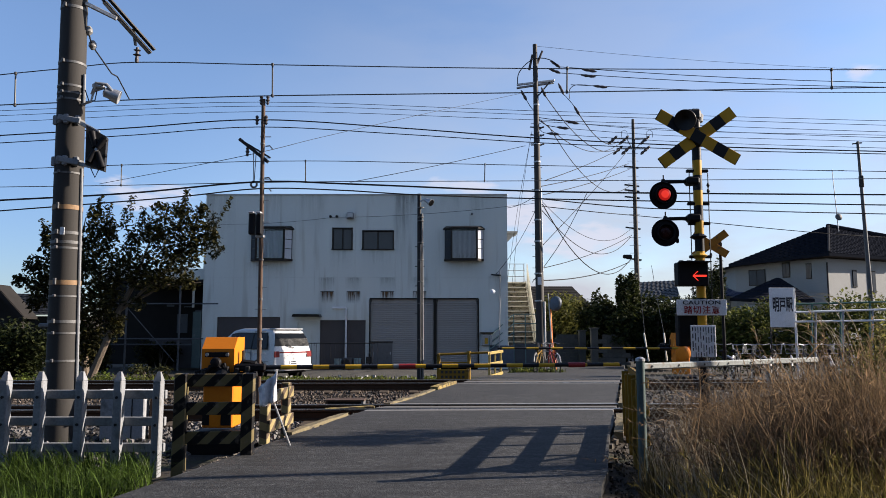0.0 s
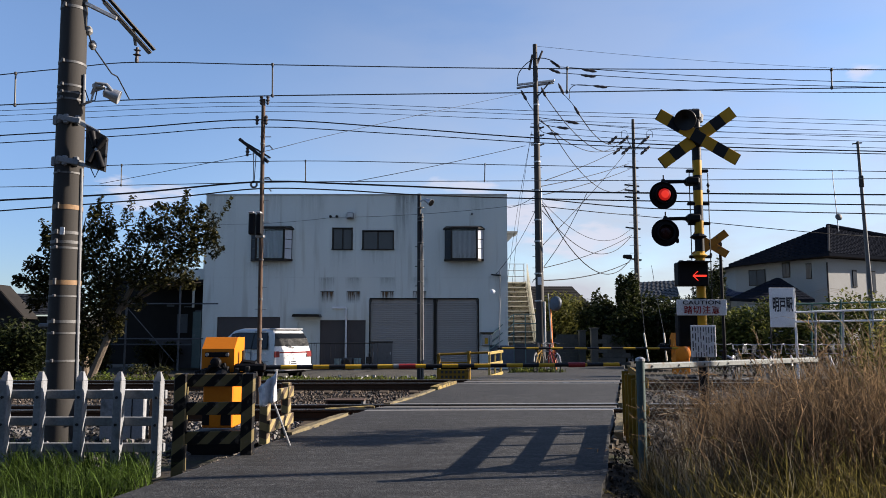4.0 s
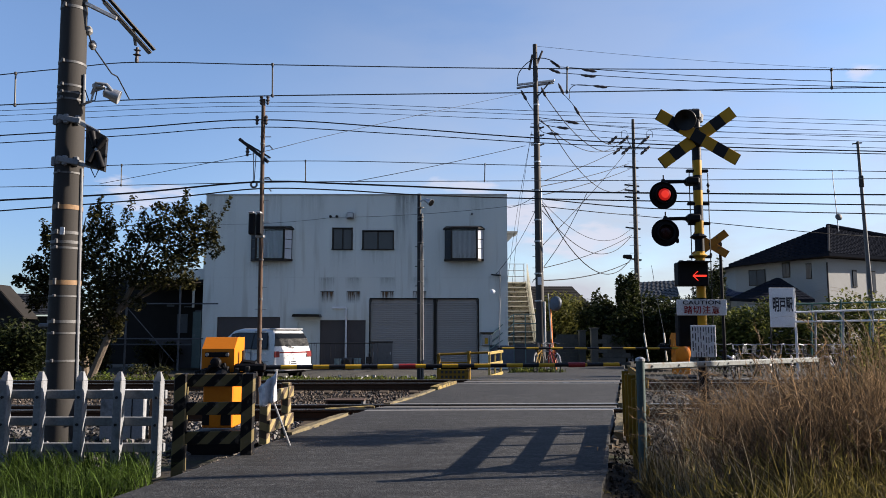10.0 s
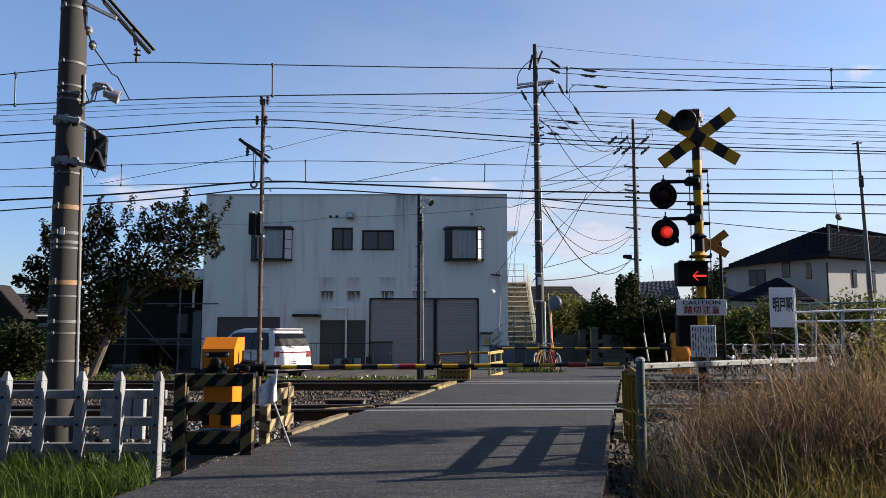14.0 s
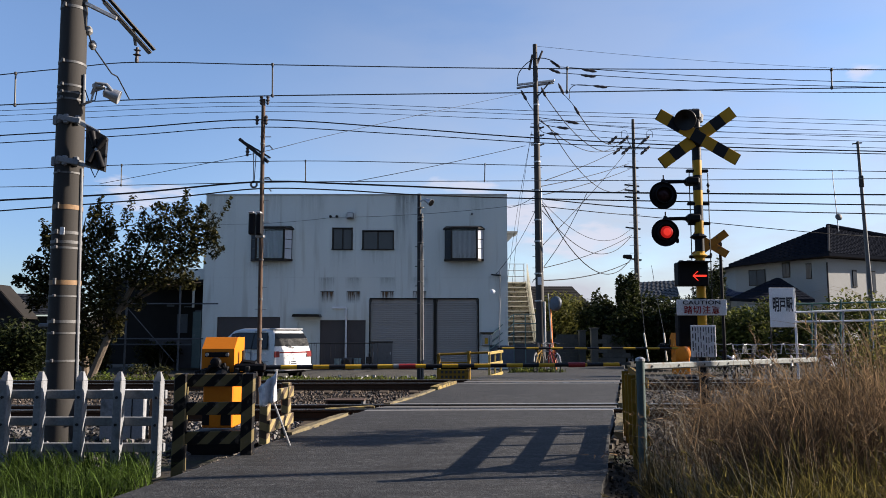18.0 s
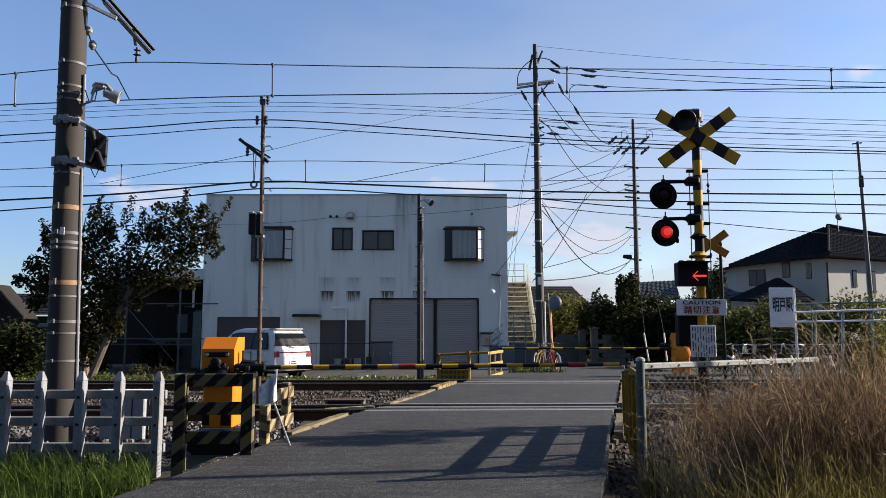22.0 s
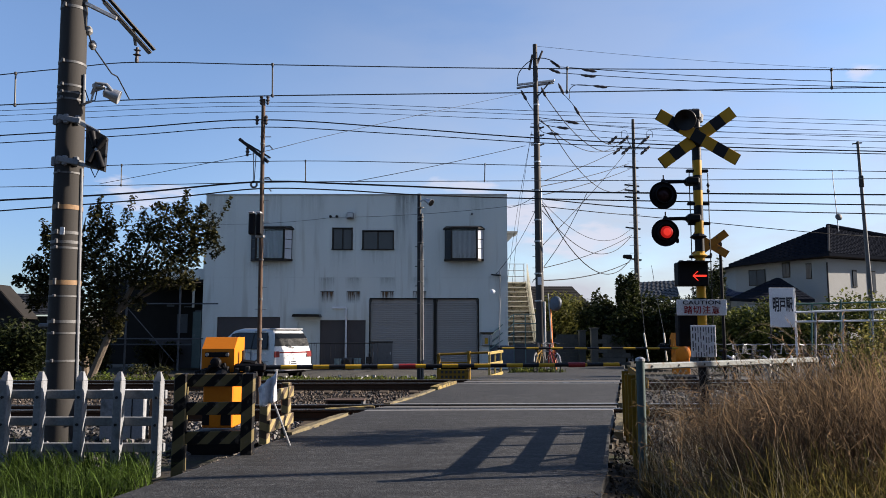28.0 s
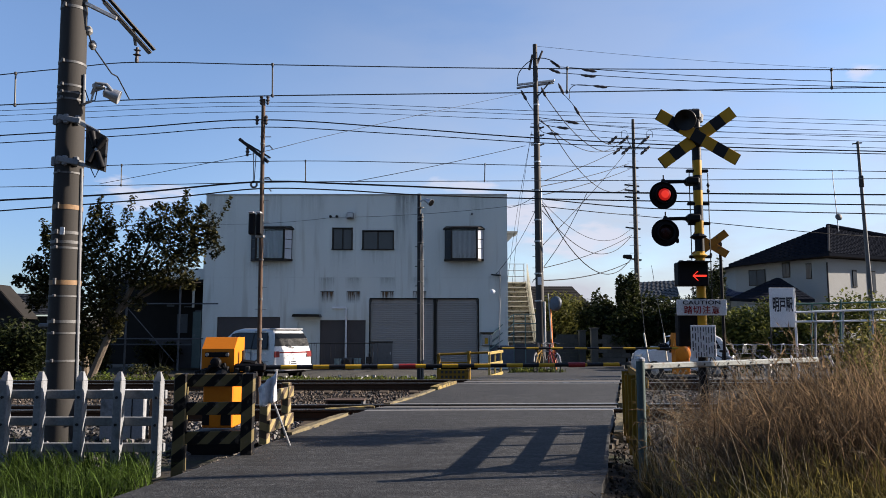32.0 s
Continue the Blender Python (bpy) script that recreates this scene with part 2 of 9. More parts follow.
FRAME_BROWN = surface("bronze_frame", (0.016, 0.0145, 0.013), (0.027, 0.024, 0.021), 5, 0.4, 0.3, 0.05, 60, spec=0.12)
GLASS = glass_mat("window_glass", (0.035, 0.043, 0.053))
CURTAIN = surface("curtain", (0.336, 0.36, 0.4), (0.44, 0.464, 0.496), 6, 0.9, 0, 0.1, 40, stretch=(6, 6, 0.4))
BROWN_BOARD = surface("brown_board", (0.058, 0.052, 0.051), (0.08, 0.072, 0.07), 2, 0.8, 0, 0.1, 40, spec=0.12)
CREAM = surface("cream_paint", (0.41, 0.385, 0.315), (0.475, 0.445, 0.375), 2, 0.7, 0, 0.1, 40, dirt=(0.27, 0.203, 0.128), dirt_amount=0.25)
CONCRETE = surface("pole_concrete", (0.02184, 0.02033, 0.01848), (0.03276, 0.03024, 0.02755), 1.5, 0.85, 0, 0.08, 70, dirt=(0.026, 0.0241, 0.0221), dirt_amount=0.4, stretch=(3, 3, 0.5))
GALV = surface("galvanised", (0.27, 0.277, 0.285), (0.345, 0.352, 0.352), 9, 0.42, 0.6, 0.1, 60, dirt=(0.262, 0.247, 0.225), dirt_amount=0.2)
STEEL_DARK = surface("dark_steel", (0.0175, 0.0175, 0.019), (0.03, 0.029, 0.0275), 8, 0.5, 0.2, 0.1, 60, spec=0.12)
BLACK = surface("black_paint", (0.005, 0.005, 0.006), (0.010, 0.010, 0.011), 8, 0.5, 0, 0.06, 60, spec=0.1)
RUSTY = surface("rusty_pipe", (0.05, 0.029, 0.018), (0.08, 0.05, 0.034), 6, 0.8, 0.1, 0.3, 60, dirt=(0.101, 0.0881, 0.0788), dirt_amount=0.35)
YELLOW = surface("yellow_paint", (0.36, 0.20, 0.016), (0.43, 0.25, 0.025), 3, 0.5, 0, 0.08, 60, dirt=(0.15, 0.10, 0.04), dirt_amount=0.35, spec=0.2)
ORANGE = surface("orange_paint", (0.46, 0.128, 0.0047), (0.52, 0.16, 0.007), 2, 0.45, 0, 0.05, 60, dirt=(0.261, 0.0957, 0.0218), dirt_amount=0.2, spec=0.2, grain=0.04)
ORANGE_WORN = surface("worn_orange_paint", (0.52, 0.15, 0.012), (0.62, 0.21, 0.018), 3, 0.6, 0, 0.1, 60, dirt=(0.09, 0.05, 0.025), dirt_amount=0.45, spec=0.15)
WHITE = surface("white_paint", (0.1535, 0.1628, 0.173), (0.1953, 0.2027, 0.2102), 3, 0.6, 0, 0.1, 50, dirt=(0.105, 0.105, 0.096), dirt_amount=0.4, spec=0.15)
SIGN_WHITE = surface("sign_white", (0.53, 0.54, 0.55), (0.59, 0.595, 0.6), 3, 0.45, 0, 0.03, 50, dirt=(0.44, 0.424, 0.4), dirt_amount=0.15)
CAR_WHITE = surface("car_white", (0.478, 0.483, 0.49), (0.502, 0.51, 0.515), 2, 0.2, 0, 0.0, 30)
HOUSE_GLASS = surface("house_window_glass", (0.020, 0.026, 0.034), (0.032, 0.039, 0.05), 2, 0.2, 0, 0, 30, spec=0.25)
CAR_GLASS = surface("car_glass", (0.004, 0.005, 0.006), (0.007, 0.008, 0.009), 2, 0.02, 0, 0, 30, spec=0.12)
RUBBER = surface("rubber", (0.018, 0.018, 0.018), (0.03, 0.03, 0.03), 9, 0.85, 0, 0.2, 60, spec=0.12)
TAIL_RED = surface("tail_lamp_red", (0.124, 0.0065, 0.0065), (0.156, 0.0091, 0.00845), 6, 0.35, 0, 0, 50, spec=0.12)
SIGN_RED = surface("sign_red", (0.20, 0.014, 0.014), (0.25, 0.02, 0.02), 6, 0.5, 0, 0, 50)
INK = surface("sign_ink", (0.016, 0.016, 0.019), (0.024, 0.024, 0.028), 6, 0.5, 0, 0, 50)
LENS_OFF = surface("lamp_lens_unlit", (0.02, 0.006, 0.006), (0.03, 0.008, 0.008), 6, 0.25, 0, 0, 50, spec=0.12)
LENS_ON = glowing("lamp_lens_lit", (1.0, 0.03, 0.02), 0.13)
LENS_HOT = glowing("lamp_lens_core", (1.0, 0.05, 0.03), 0.28)
ARROW_ON = glowing("arrow_lit", (1.0, 0.055, 0.03), 0.4)
WIRE = surface("wire_black", (0.009, 0.009, 0.0099), (0.0135, 0.0135, 0.0144), 6, 0.6, 0, 0, 50, spec=0.12)
WIRE_CU = surface("wire_bronze", (0.05, 0.05, 0.05), (0.08, 0.075, 0.07), 6, 0.5, 0.4, 0, 50, spec=0.12)
INSUL = surface("insulator", (0.05, 0.045, 0.045), (0.08, 0.07, 0.07), 6, 0.3, 0, 0, 50, spec=0.12)
PORCELAIN = surface("porcelain", (0.147, 0.147, 0.143), (0.164, 0.164, 0.16), 6, 0.3, 0, 0, 50)
BARK = surface("bark", (0.07, 0.0525, 0.035), (0.14, 0.112, 0.084), 7, 0.9, 0, 0.8, 40, stretch=(2, 2, 0.5))
LEAF = leafy("leaf_green", (0.007, 0.0095, 0.0034), (0.05, 0.044, 0.0115), 0.25)
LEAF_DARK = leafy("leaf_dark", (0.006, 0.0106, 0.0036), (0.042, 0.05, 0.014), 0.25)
LEAF_OLIVE = leafy("leaf_olive", (0.009, 0.012, 0.00375), (0.045, 0.045, 0.0135), 0.3)
GRASS_GREEN = leafy("grass_green", (0.01, 0.015, 0.0025), (0.15, 0.16, 0.034), 0.55)
GRASS_DRY = leafy("grass_dry", (0.05, 0.035, 0.02), (0.17, 0.116, 0.068), 0.6, 0.35)
GRASS_MIX = leafy("grass_half_dry", (0.026, 0.024, 0.007), (0.145, 0.122, 0.036), 0.65, 0.3)
GRASS_LUSH = leafy("grass_lush", (0.002, 0.006, 0.001), (0.088, 0.145, 0.022), 0.5)
ROOF_TILE = surface("roof_tile", (0.0085, 0.0095, 0.013), (0.0145, 0.0162, 0.021), 3, 0.95, 0, 0.1, 40, per_object=0.2, spec=0.0)
ROOF_SILVER = surface("roof_tile_silver", (0.02, 0.0225, 0.025), (0.042, 0.045, 0.048), 3, 0.6, 0, 0.1, 40, spec=0.14)
ROOF_BLUE = surface("roof_tile_blue", (0.018, 0.03, 0.072), (0.03, 0.045, 0.096), 3, 0.35, 0, 0.1, 40, per_object=0.2)
ROOF_GREY = surface("roof_tile_grey", (0.012, 0.0135, 0.017), (0.021, 0.023, 0.027), 3, 0.85, 0, 0.1, 40, spec=0.03)
HOUSE_WALL = surface("house_wall", (0.235, 0.24, 0.232), (0.268, 0.272, 0.262), 1.2, 0.85, 0, 0.15, 60)
BLOCKWALL = surface("block_wall", (0.05, 0.048, 0.04), (0.085, 0.08, 0.068), 1.5, 0.9, 0, 0.3, 40, dirt=(0.035, 0.0333, 0.0298), dirt_amount=0.4, per_object=0.12)
GREEN_RAIL = surface("green_rail", (0.022, 0.075, 0.06), (0.034, 0.10, 0.08), 4, 0.5, 0, 0.05, 50)
BLUE_RAIL = surface("blue_green_post", (0.045, 0.068, 0.066), (0.07, 0.095, 0.09), 4, 0.7, 0, 0.1, 50, dirt=(0.12, 0.125, 0.12), dirt_amount=0.3, spec=0.15)
ORANGE_POST = surface("orange_post", (0.60, 0.16, 0.03), (0.70, 0.21, 0.05), 4, 0.5, 0, 0.05, 50)
MIRROR = node_mat("mirror_face")[0]
MIRROR.node_tree.nodes["Principled BSDF"].inputs["Metallic"].default_value = 1.0
MIRROR.node_tree.nodes["Principled BSDF"].inputs["Roughness"].default_value = 0.06
CLOTH_WHITE = surface("white_sheet", (0.44, 0.448, 0.464), (0.528, 0.536, 0.544), 5, 0.9, 0, 0.3, 30)
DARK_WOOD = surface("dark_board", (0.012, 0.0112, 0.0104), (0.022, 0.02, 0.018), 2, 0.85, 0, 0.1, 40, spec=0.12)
BARK_YELLOW = surface("kerb_timber", (0.15, 0.125, 0.066), (0.09, 0.074, 0.044), 2.5, 0.8, 0, 0.5, 40, dirt=(0.045, 0.036, 0.027), dirt_amount=0.5)

CYCLE_SILVER = surface("cycle_silver", (0.26, 0.265, 0.27), (0.36, 0.36, 0.36), 6, 0.4, 0.5, 0, 60, spec=0.12)
HAZ_BOARD = striped("hazard_board", (1, 0, -1), 0.20, 0.1, (0.122, 0.098, 0.046), (0.007, 0.007, 0.008), worn=0.5)
HAZ_POST = striped("hazard_post", (0.8, 0, -1), 0.235, 0.25, (0.122, 0.098, 0.046), (0.007, 0.007, 0.008), worn=0.5)
HAZ_CREAM = striped("hazard_small", (0.6, 0.3, -1), 0.16, 0.0, (0.25, 0.20, 0.095), (0.08, 0.06, 0.042), worn=0.5)
HAZ_ARM = striped("hazard_arm", (1, 0, 0), 0.365, 0.0, (0.46, 0.27, 0.02), (0.015, 0.015, 0.0165), worn=0.15)
HAZ_FAR_ARM = striped("hazard_arm_far", (1, 0, 0), 0.60, 0.2, (0.34, 0.21, 0.02), (0.014, 0.014, 0.0154), worn=0.15)
HAZ_BUCK = striped("hazard_blade", (1, 0, 0), 0.3086, 0.75, (0.38, 0.205, 0.012), (0.00868, 0.00868, 0.00992), duty=0.5, worn=0.05)
HAZ_MAST = striped("hazard_mast", (0, 0, 1), 0.368, 0.946, (0.42, 0.23, 0.014), (0.0098, 0.0098, 0.0112), duty=0.5, worn=0.1)
RISER = surface("stair_riser", (0.20, 0.18, 0.135), (0.29, 0.26, 0.20), 3, 0.8, 0, 0.1, 40, dirt=(0.075, 0.062, 0.045), dirt_amount=0.55)
TEAL_RAIL = surface("pale_teal_paint", (0.09, 0.15, 0.155), (0.13, 0.20, 0.20), 4, 0.6, 0, 0.05, 50, dirt=(0.10, 0.11, 0.10), dirt_amount=0.35, spec=0.15)
MESH_WIRE = surface("weathered_mesh", (0.03, 0.034, 0.034), (0.055, 0.058, 0.056), 9, 0.7, 0.2, 0.0, 60)
EDGING = surface("crossing_edging", (0.12, 0.117, 0.111), (0.18, 0.174, 0.168), 2, 0.6, 0, 0.2, 50)
WEED = leafy("weed_leaf", (0.045, 0.048, 0.013), (0.2, 0.18, 0.055), 0.45)
REED = leafy("reed", (0.13, 0.11, 0.075), (0.33, 0.285, 0.2), 0.3)
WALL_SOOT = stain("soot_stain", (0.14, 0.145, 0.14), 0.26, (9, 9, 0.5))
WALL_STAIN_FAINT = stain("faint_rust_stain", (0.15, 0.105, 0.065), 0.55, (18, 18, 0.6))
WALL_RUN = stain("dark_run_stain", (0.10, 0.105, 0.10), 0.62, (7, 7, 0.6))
BAND = surface("weathered_band", (0.0935, 0.0952, 0.0978), (0.136, 0.136, 0.134), 9, 0.6, 0.3, 0.1, 60, dirt=(0.068, 0.0595, 0.051), dirt_amount=0.35, spec=0.12)
BUCK_BACK = surface("blade_back", (0.22, 0.08, 0.008), (0.28, 0.11, 0.011), 4, 0.6, 0, 0.05, 50, dirt=(0.10, 0.055, 0.02), dirt_amount=0.4, spec=0.15)
TAN_STRAP = surface("tan_strap", (0.17, 0.105, 0.055), (0.23, 0.15, 0.085), 6, 0.6, 0, 0.1, 50, dirt=(0.10, 0.06, 0.035), dirt_amount=0.4, spec=0.15)
TUB = surface("tub_plastic", (0.13, 0.19, 0.20), (0.19, 0.25, 0.255), 5, 0.5, 0, 0.05, 50, dirt=(0.10, 0.11, 0.10), dirt_amount=0.4, spec=0.15)
MIRROR_BACK = surface("mirror_back", (0.05, 0.065, 0.085), (0.08, 0.10, 0.125), 4, 0.5, 0, 0, 40)
RAIL_PALE = surface("pale_rail_paint", (0.17, 0.19, 0.185), (0.24, 0.255, 0.245), 5, 0.6, 0, 0.2, 60, dirt=(0.13, 0.085, 0.05), dirt_amount=0.42, spec=0.12)
YELLOW_PALE = surface("worn_pale_yellow", (0.36, 0.26, 0.075), (0.42, 0.33, 0.13), 5, 0.7, 0, 0.1, 60, dirt=(0.16, 0.12, 0.07), dirt_amount=0.4, spec=0.12)
VINE = leafy("dead_vine", (0.05, 0.042, 0.032), (0.17, 0.145, 0.11), 0.1)
VERGE = leafy("verge_grass", (0.008, 0.0075, 0.0035), (0.055, 0.048, 0.022), 0.4)
CABINET_PALE = surface("cabinet_pale_grey", (0.19, 0.205, 0.22), (0.24, 0.25, 0.262), 4, 0.6, 0, 0.05, 50, dirt=(0.11, 0.115, 0.11), dirt_amount=0.35, spec=0.12)
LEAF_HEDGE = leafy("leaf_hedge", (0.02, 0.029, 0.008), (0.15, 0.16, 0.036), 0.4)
# brighter leaf copy: the sunlight on the tree is put into its colour
LEAF_SUN = leafy("leaf_painted_sun", (0.03, 0.039, 0.0105), (0.18, 0.173, 0.045), 0.4)
CABINET = surface("cabinet_grey", (0.054, 0.057, 0.06), (0.072, 0.075, 0.078), 4, 0.6, 0, 0.05, 50, dirt=(0.042, 0.039, 0.036), dirt_amount=0.3)
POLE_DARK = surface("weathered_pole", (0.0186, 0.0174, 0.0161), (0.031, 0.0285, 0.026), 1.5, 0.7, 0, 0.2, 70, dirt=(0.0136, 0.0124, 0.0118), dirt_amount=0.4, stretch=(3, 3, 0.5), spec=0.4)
YELLOW_DULL = surface("dull_yellow_timber", (0.150, 0.088, 0.0085), (0.195, 0.115, 0.0125), 3, 0.6, 0, 0.2, 60, dirt=(0.0554, 0.0369, 0.0154), dirt_amount=0.4, spec=0.15)


# ---- mesh helpers ----
class Geo:
    """Vertices and faces of one mesh."""

    def __init__(self):
        self.v, self.f = [], []

    def add(self, vs, fs, m=None):
        k = len(self.v)
        self.v += [tuple(m @ Vector(p)) if m else tuple(p) for p in vs]
        self.f += [tuple(i + k for i in f) for f in fs]
        return self

    def box(self, c, s, m=None, bev=0.0):
        """A box with centre c and size s; bev: its chamfer."""
        x, y, z = (q / 2 for q in s)
        b = min(bev, x * 0.9, y * 0.9, z * 0.9)
        if b <= 0:
            vs = [(i * x, j * y, k * z) for i in (-1, 1) for j in (-1, 1) for k in (-1, 1)]
            fs = [(0, 1, 3, 2), (4, 6, 7, 5), (0, 4, 5, 1), (2, 3, 7, 6), (0, 2, 6, 4), (1, 5, 7, 3)]
        else:
            vs, fs = [], []
            sg = [(i, j, k) for i in (-1, 1) for j in (-1, 1) for k in (-1, 1)]
            for i, j, k in sg:
                vs += [(i * x, j * (y - b), k * (z - b)), (i * (x - b), j * y, k * (z - b)), (i * (x - b), j * (y - b), k * z)]
            ix = {q: 3 * n for n, q in enumerate(sg)}
            for a in range(3):
                o = [q for q in range(3) if q != a]
                for s0 in (-1, 1):
                    quad = []
                    for p, q in ((-1, -1), (1, -1), (1, 1), (-1, 1)):
                        t = [0, 0, 0]
                        t[a], t[o[0]], t[o[1]] = s0, p, q
                        quad.append(ix[tuple(t)] + a)
                    fs.append(tuple(quad))
                for p in (-1, 1):
                    for q in (-1, 1):
                        t0, t1 = [0, 0, 0], [0, 0, 0]
                        t0[a], t1[a] = -1, 1
                        t0[o[0]] = t1[o[0]] = p
                        t0[o[1]] = t1[o[1]] = q
                        i0, i1 = ix[tuple(t0)], ix[tuple(t1)]
                        fs.append((i0 + o[0], i1 + o[0], i1 + o[1], i0 + o[1]))
            for q in sg:
                fs.append((ix[q], ix[q] + 1, ix[q] + 2))
        t = Matrix.Translation(c)
        return self.add(vs, fs, m @ t if m else t)

    def beam(self, p0, p1, w, h, bev=0.0, up=(0, 0, 1)):
        """A bar of section w by h from p0 to p1."""
        p0, p1 = Vector(p0), Vector(p1)
        d = p1 - p0
        x = d.normalized()
        y = Vector(up).cross(x)
        y = y.normalized() if y.length > 1e-4 else Vector((0, 1, 0))
        z = x.cross(y)
        m = Matrix((x, y, z)).transposed().to_4x4()
        return self.box((0, 0, 0), (d.length, w, h), Matrix.Translation((p0 + p1) / 2) @ m, bev)

    def cyl(self, p0, p1, r0, r1=None, n=12, caps=True):
        p0, p1 = Vector(p0), Vector(p1)
        r1 = r0 if r1 is None else r1
        q = (p1 - p0).to_track_quat("Z", "Y")
        vs, fs = [], []
        for p, r in ((p0, r0), (p1, r1)):
            for i in range(n):
                a = math.tau * i / n
                vs.append(p + q @ Vector((r * math.cos(a), r * math.sin(a), 0)))
        fs = [(i, (i + 1) % n, n + (i + 1) % n, n + i) for i in range(n)]
        if caps:
            fs += [tuple(range(n - 1, -1, -1)), tuple(range(n, 2 * n))]
        return self.add(vs, fs)

    def tube(self, pts, r, n=6, r1=None):
        r1 = r if r1 is None else r1
        pts = [Vector(p) for p in pts]
        vs, fs = [], []
        last = len(pts) - 1
        for k, p in enumerate(pts):
            d = pts[min(k + 1, last)] - pts[max(k - 1, 0)]
            q = d.to_track_quat("Z", "Y")
            rr = r + (r1 - r) * k / last
            for i in range(n):
                a = math.tau * i / n
                vs.append(p + q @ Vector((rr * math.cos(a), rr * math.sin(a), 0)))
        for k in range(last):
            fs += [(k * n + i, k * n + (i + 1) % n, (k + 1) * n + (i + 1) % n, (k + 1) * n + i) for i in range(n)]
        fs += [tuple(range(n - 1, -1, -1)), tuple(range(last * n, last * n + n))]
        return self.add(vs, fs)

    def lathe(self, prof, m=None, n=20):
        """A profile of (radius, height) turned about z."""
        vs = [(r * math.cos(math.tau * i / n), r * math.sin(math.tau * i / n), z) for r, z in prof for i in range(n)]
        fs = [(k * n + i, k * n + (i + 1) % n, (k + 1) * n + (i + 1) % n, (k + 1) * n + i) for k in range(len(prof) - 1) for i in range(n)]
        fs += [tuple(range(n - 1, -1, -1)), tuple(range((len(prof) - 1) * n, len(prof) * n))]
        return self.add(vs, fs, m)

    def prism(self, prof, y0, y1, m=None):
        """A closed outline in x and z, drawn out along y."""
        n = len(prof)
        vs = [(x, y, z) for y in (y0, y1) for x, z in prof]
        fs = [(i, (i + 1) % n, n + (i + 1) % n, n + i) for i in range(n)] + [tuple(range(n - 1, -1, -1)), tuple(range(n, 2 * n))]
        return self.add(vs, fs, m)

    def mesh(self, name, mat, smooth=False):
        me = bpy.data.meshes.new(name)
        me.from_pydata(self.v, [], self.f)
        me.materials.append(mat)
        bm = bmesh.new()
        bm.from_mesh(me)
        bmesh.ops.recalc_face_normals(bm, faces=bm.faces)
        bm.to_mesh(me)
        bm.free()
        if smooth:
            me.shade_smooth()
            me.set_sharp_from_angle(angle=radians(38))
        return me


def part(name, geo, mat, parent, label="", smooth=False):
    ob = new(name, geo.mesh(name, mat, smooth))
    ob.parent = parent
    return tagged(ob, label) if label else ob


def solo(name, geo, mat, label, category, group="", kind="", smooth=False):
    return tagged(new(name, geo.mesh(name, mat, smooth)), label, category, group, kind)


def thing(name, label, category, m=None, group="", kind=""):
    ob = new(name)
    ob.matrix_basis = m or Matrix()
    return tagged(ob, label, category, group, kind)


def lettering(text, size, mat, parent, m, name="lettering", stretch=1.0, label="", bold=0.0, spacing=1.0):
    cu = bpy.data.curves.new(name, "FONT")
    cu.body, cu.size, cu.extrude, cu.align_x, cu.align_y = text, size, 0.002, "CENTER", "CENTER"
    cu.offset, cu.space_character = bold, spacing
    tmp = bpy.data.objects.new(name, cu)
    me = bpy.data.meshes.new_from_object(tmp)
    bpy.data.objects.remove(tmp)
    me.name = name
    me.transform(m @ Matrix.Diagonal((stretch, 1, 1, 1)))
    me.materials.clear()
    me.materials.append(mat)
    ob = new(name, me)
    ob.parent = parent
    return tagged(ob, label) if label else ob


def face_y(x, y, z):
    """The pose of lettering on a board that faces -y."""
    return pose(x, y, z, 90, 0, 0)


def wire(name, label, pts, r, mat=None, group="overhead wires", category="wire", steps=6):
    """A wire through points, smoothed."""
    P3 = [Vector(p) for p in pts]
    out = []
    for i in range(len(P3) - 1):
        a, b, c, d = P3[max(i - 1, 0)], P3[i], P3[i + 1], P3[min(i + 2, len(P3) - 1)]
        for s in range(steps):
            t = s / steps
            out.append(0.5 * (2 * b + (c - a) * t + (2 * a - 5 * b + 4 * c - d) * t * t + (3 * b - a - 3 * c + d) * t ** 3))
    out.append(P3[-1])
    return solo(name, Geo().tube(out, r, 5), mat or WIRE, label, category, group)


def sagging(p0, p1, sag, n=5):
    p0, p1 = Vector(p0), Vector(p1)
    return [p0.lerp(p1, i / n) - Vector((0, 0, sag * 4 * (i / n) * (1 - i / n))) for i in range(n + 1)]


# ---- the plan: x along the tracks, y away from the camera, z = 0 at the rail heads ----
RAIL_SKEW = 0.026
RAILS = (10.62, 11.62, 16.0, 17.07)
DIP = 0.03  # the near track is canted: its farther rail lies this much lower


def smooth(a, b, x):
    t = min(1.0, max(0.0, (x - a) / (b - a)))
    return t * t * (3 - 2 * t)


def road_left(y):
    return -2.44 + 0.259 * (y - 5.26)


def road_right(y):
    return 1.10 + 0.253 * (y - 5.26)


def road_z(y):
    z = -0.02 * max(0.0, 10 - y) if y < 17.6 else -0.30 * smooth(17.6, 28, y)
    return z - DIP * smooth(10.75, 11.5, y) * smooth(15.5, 12.5, y)


def ground_z(x, y):
    z = -0.30 - 0.34 * smooth(18.5, 23, y) + 0.12 * smooth(6, 2, y)
    inside = smooth(-0.7, -0.05, x - road_left(y)) * smooth(0.7, 0.05, x - road_right(y))
    z += (road_z(y) - 0.09 - z) * inside
    s = x - road_right(y) - 0.9
    z += 0.7 * smooth(-0.2, 2.4, s) * smooth(7.4, 5.6, y)
    return z + 0.03 * noise.noise(Vector((x * 0.7, y * 0.7, 0)))


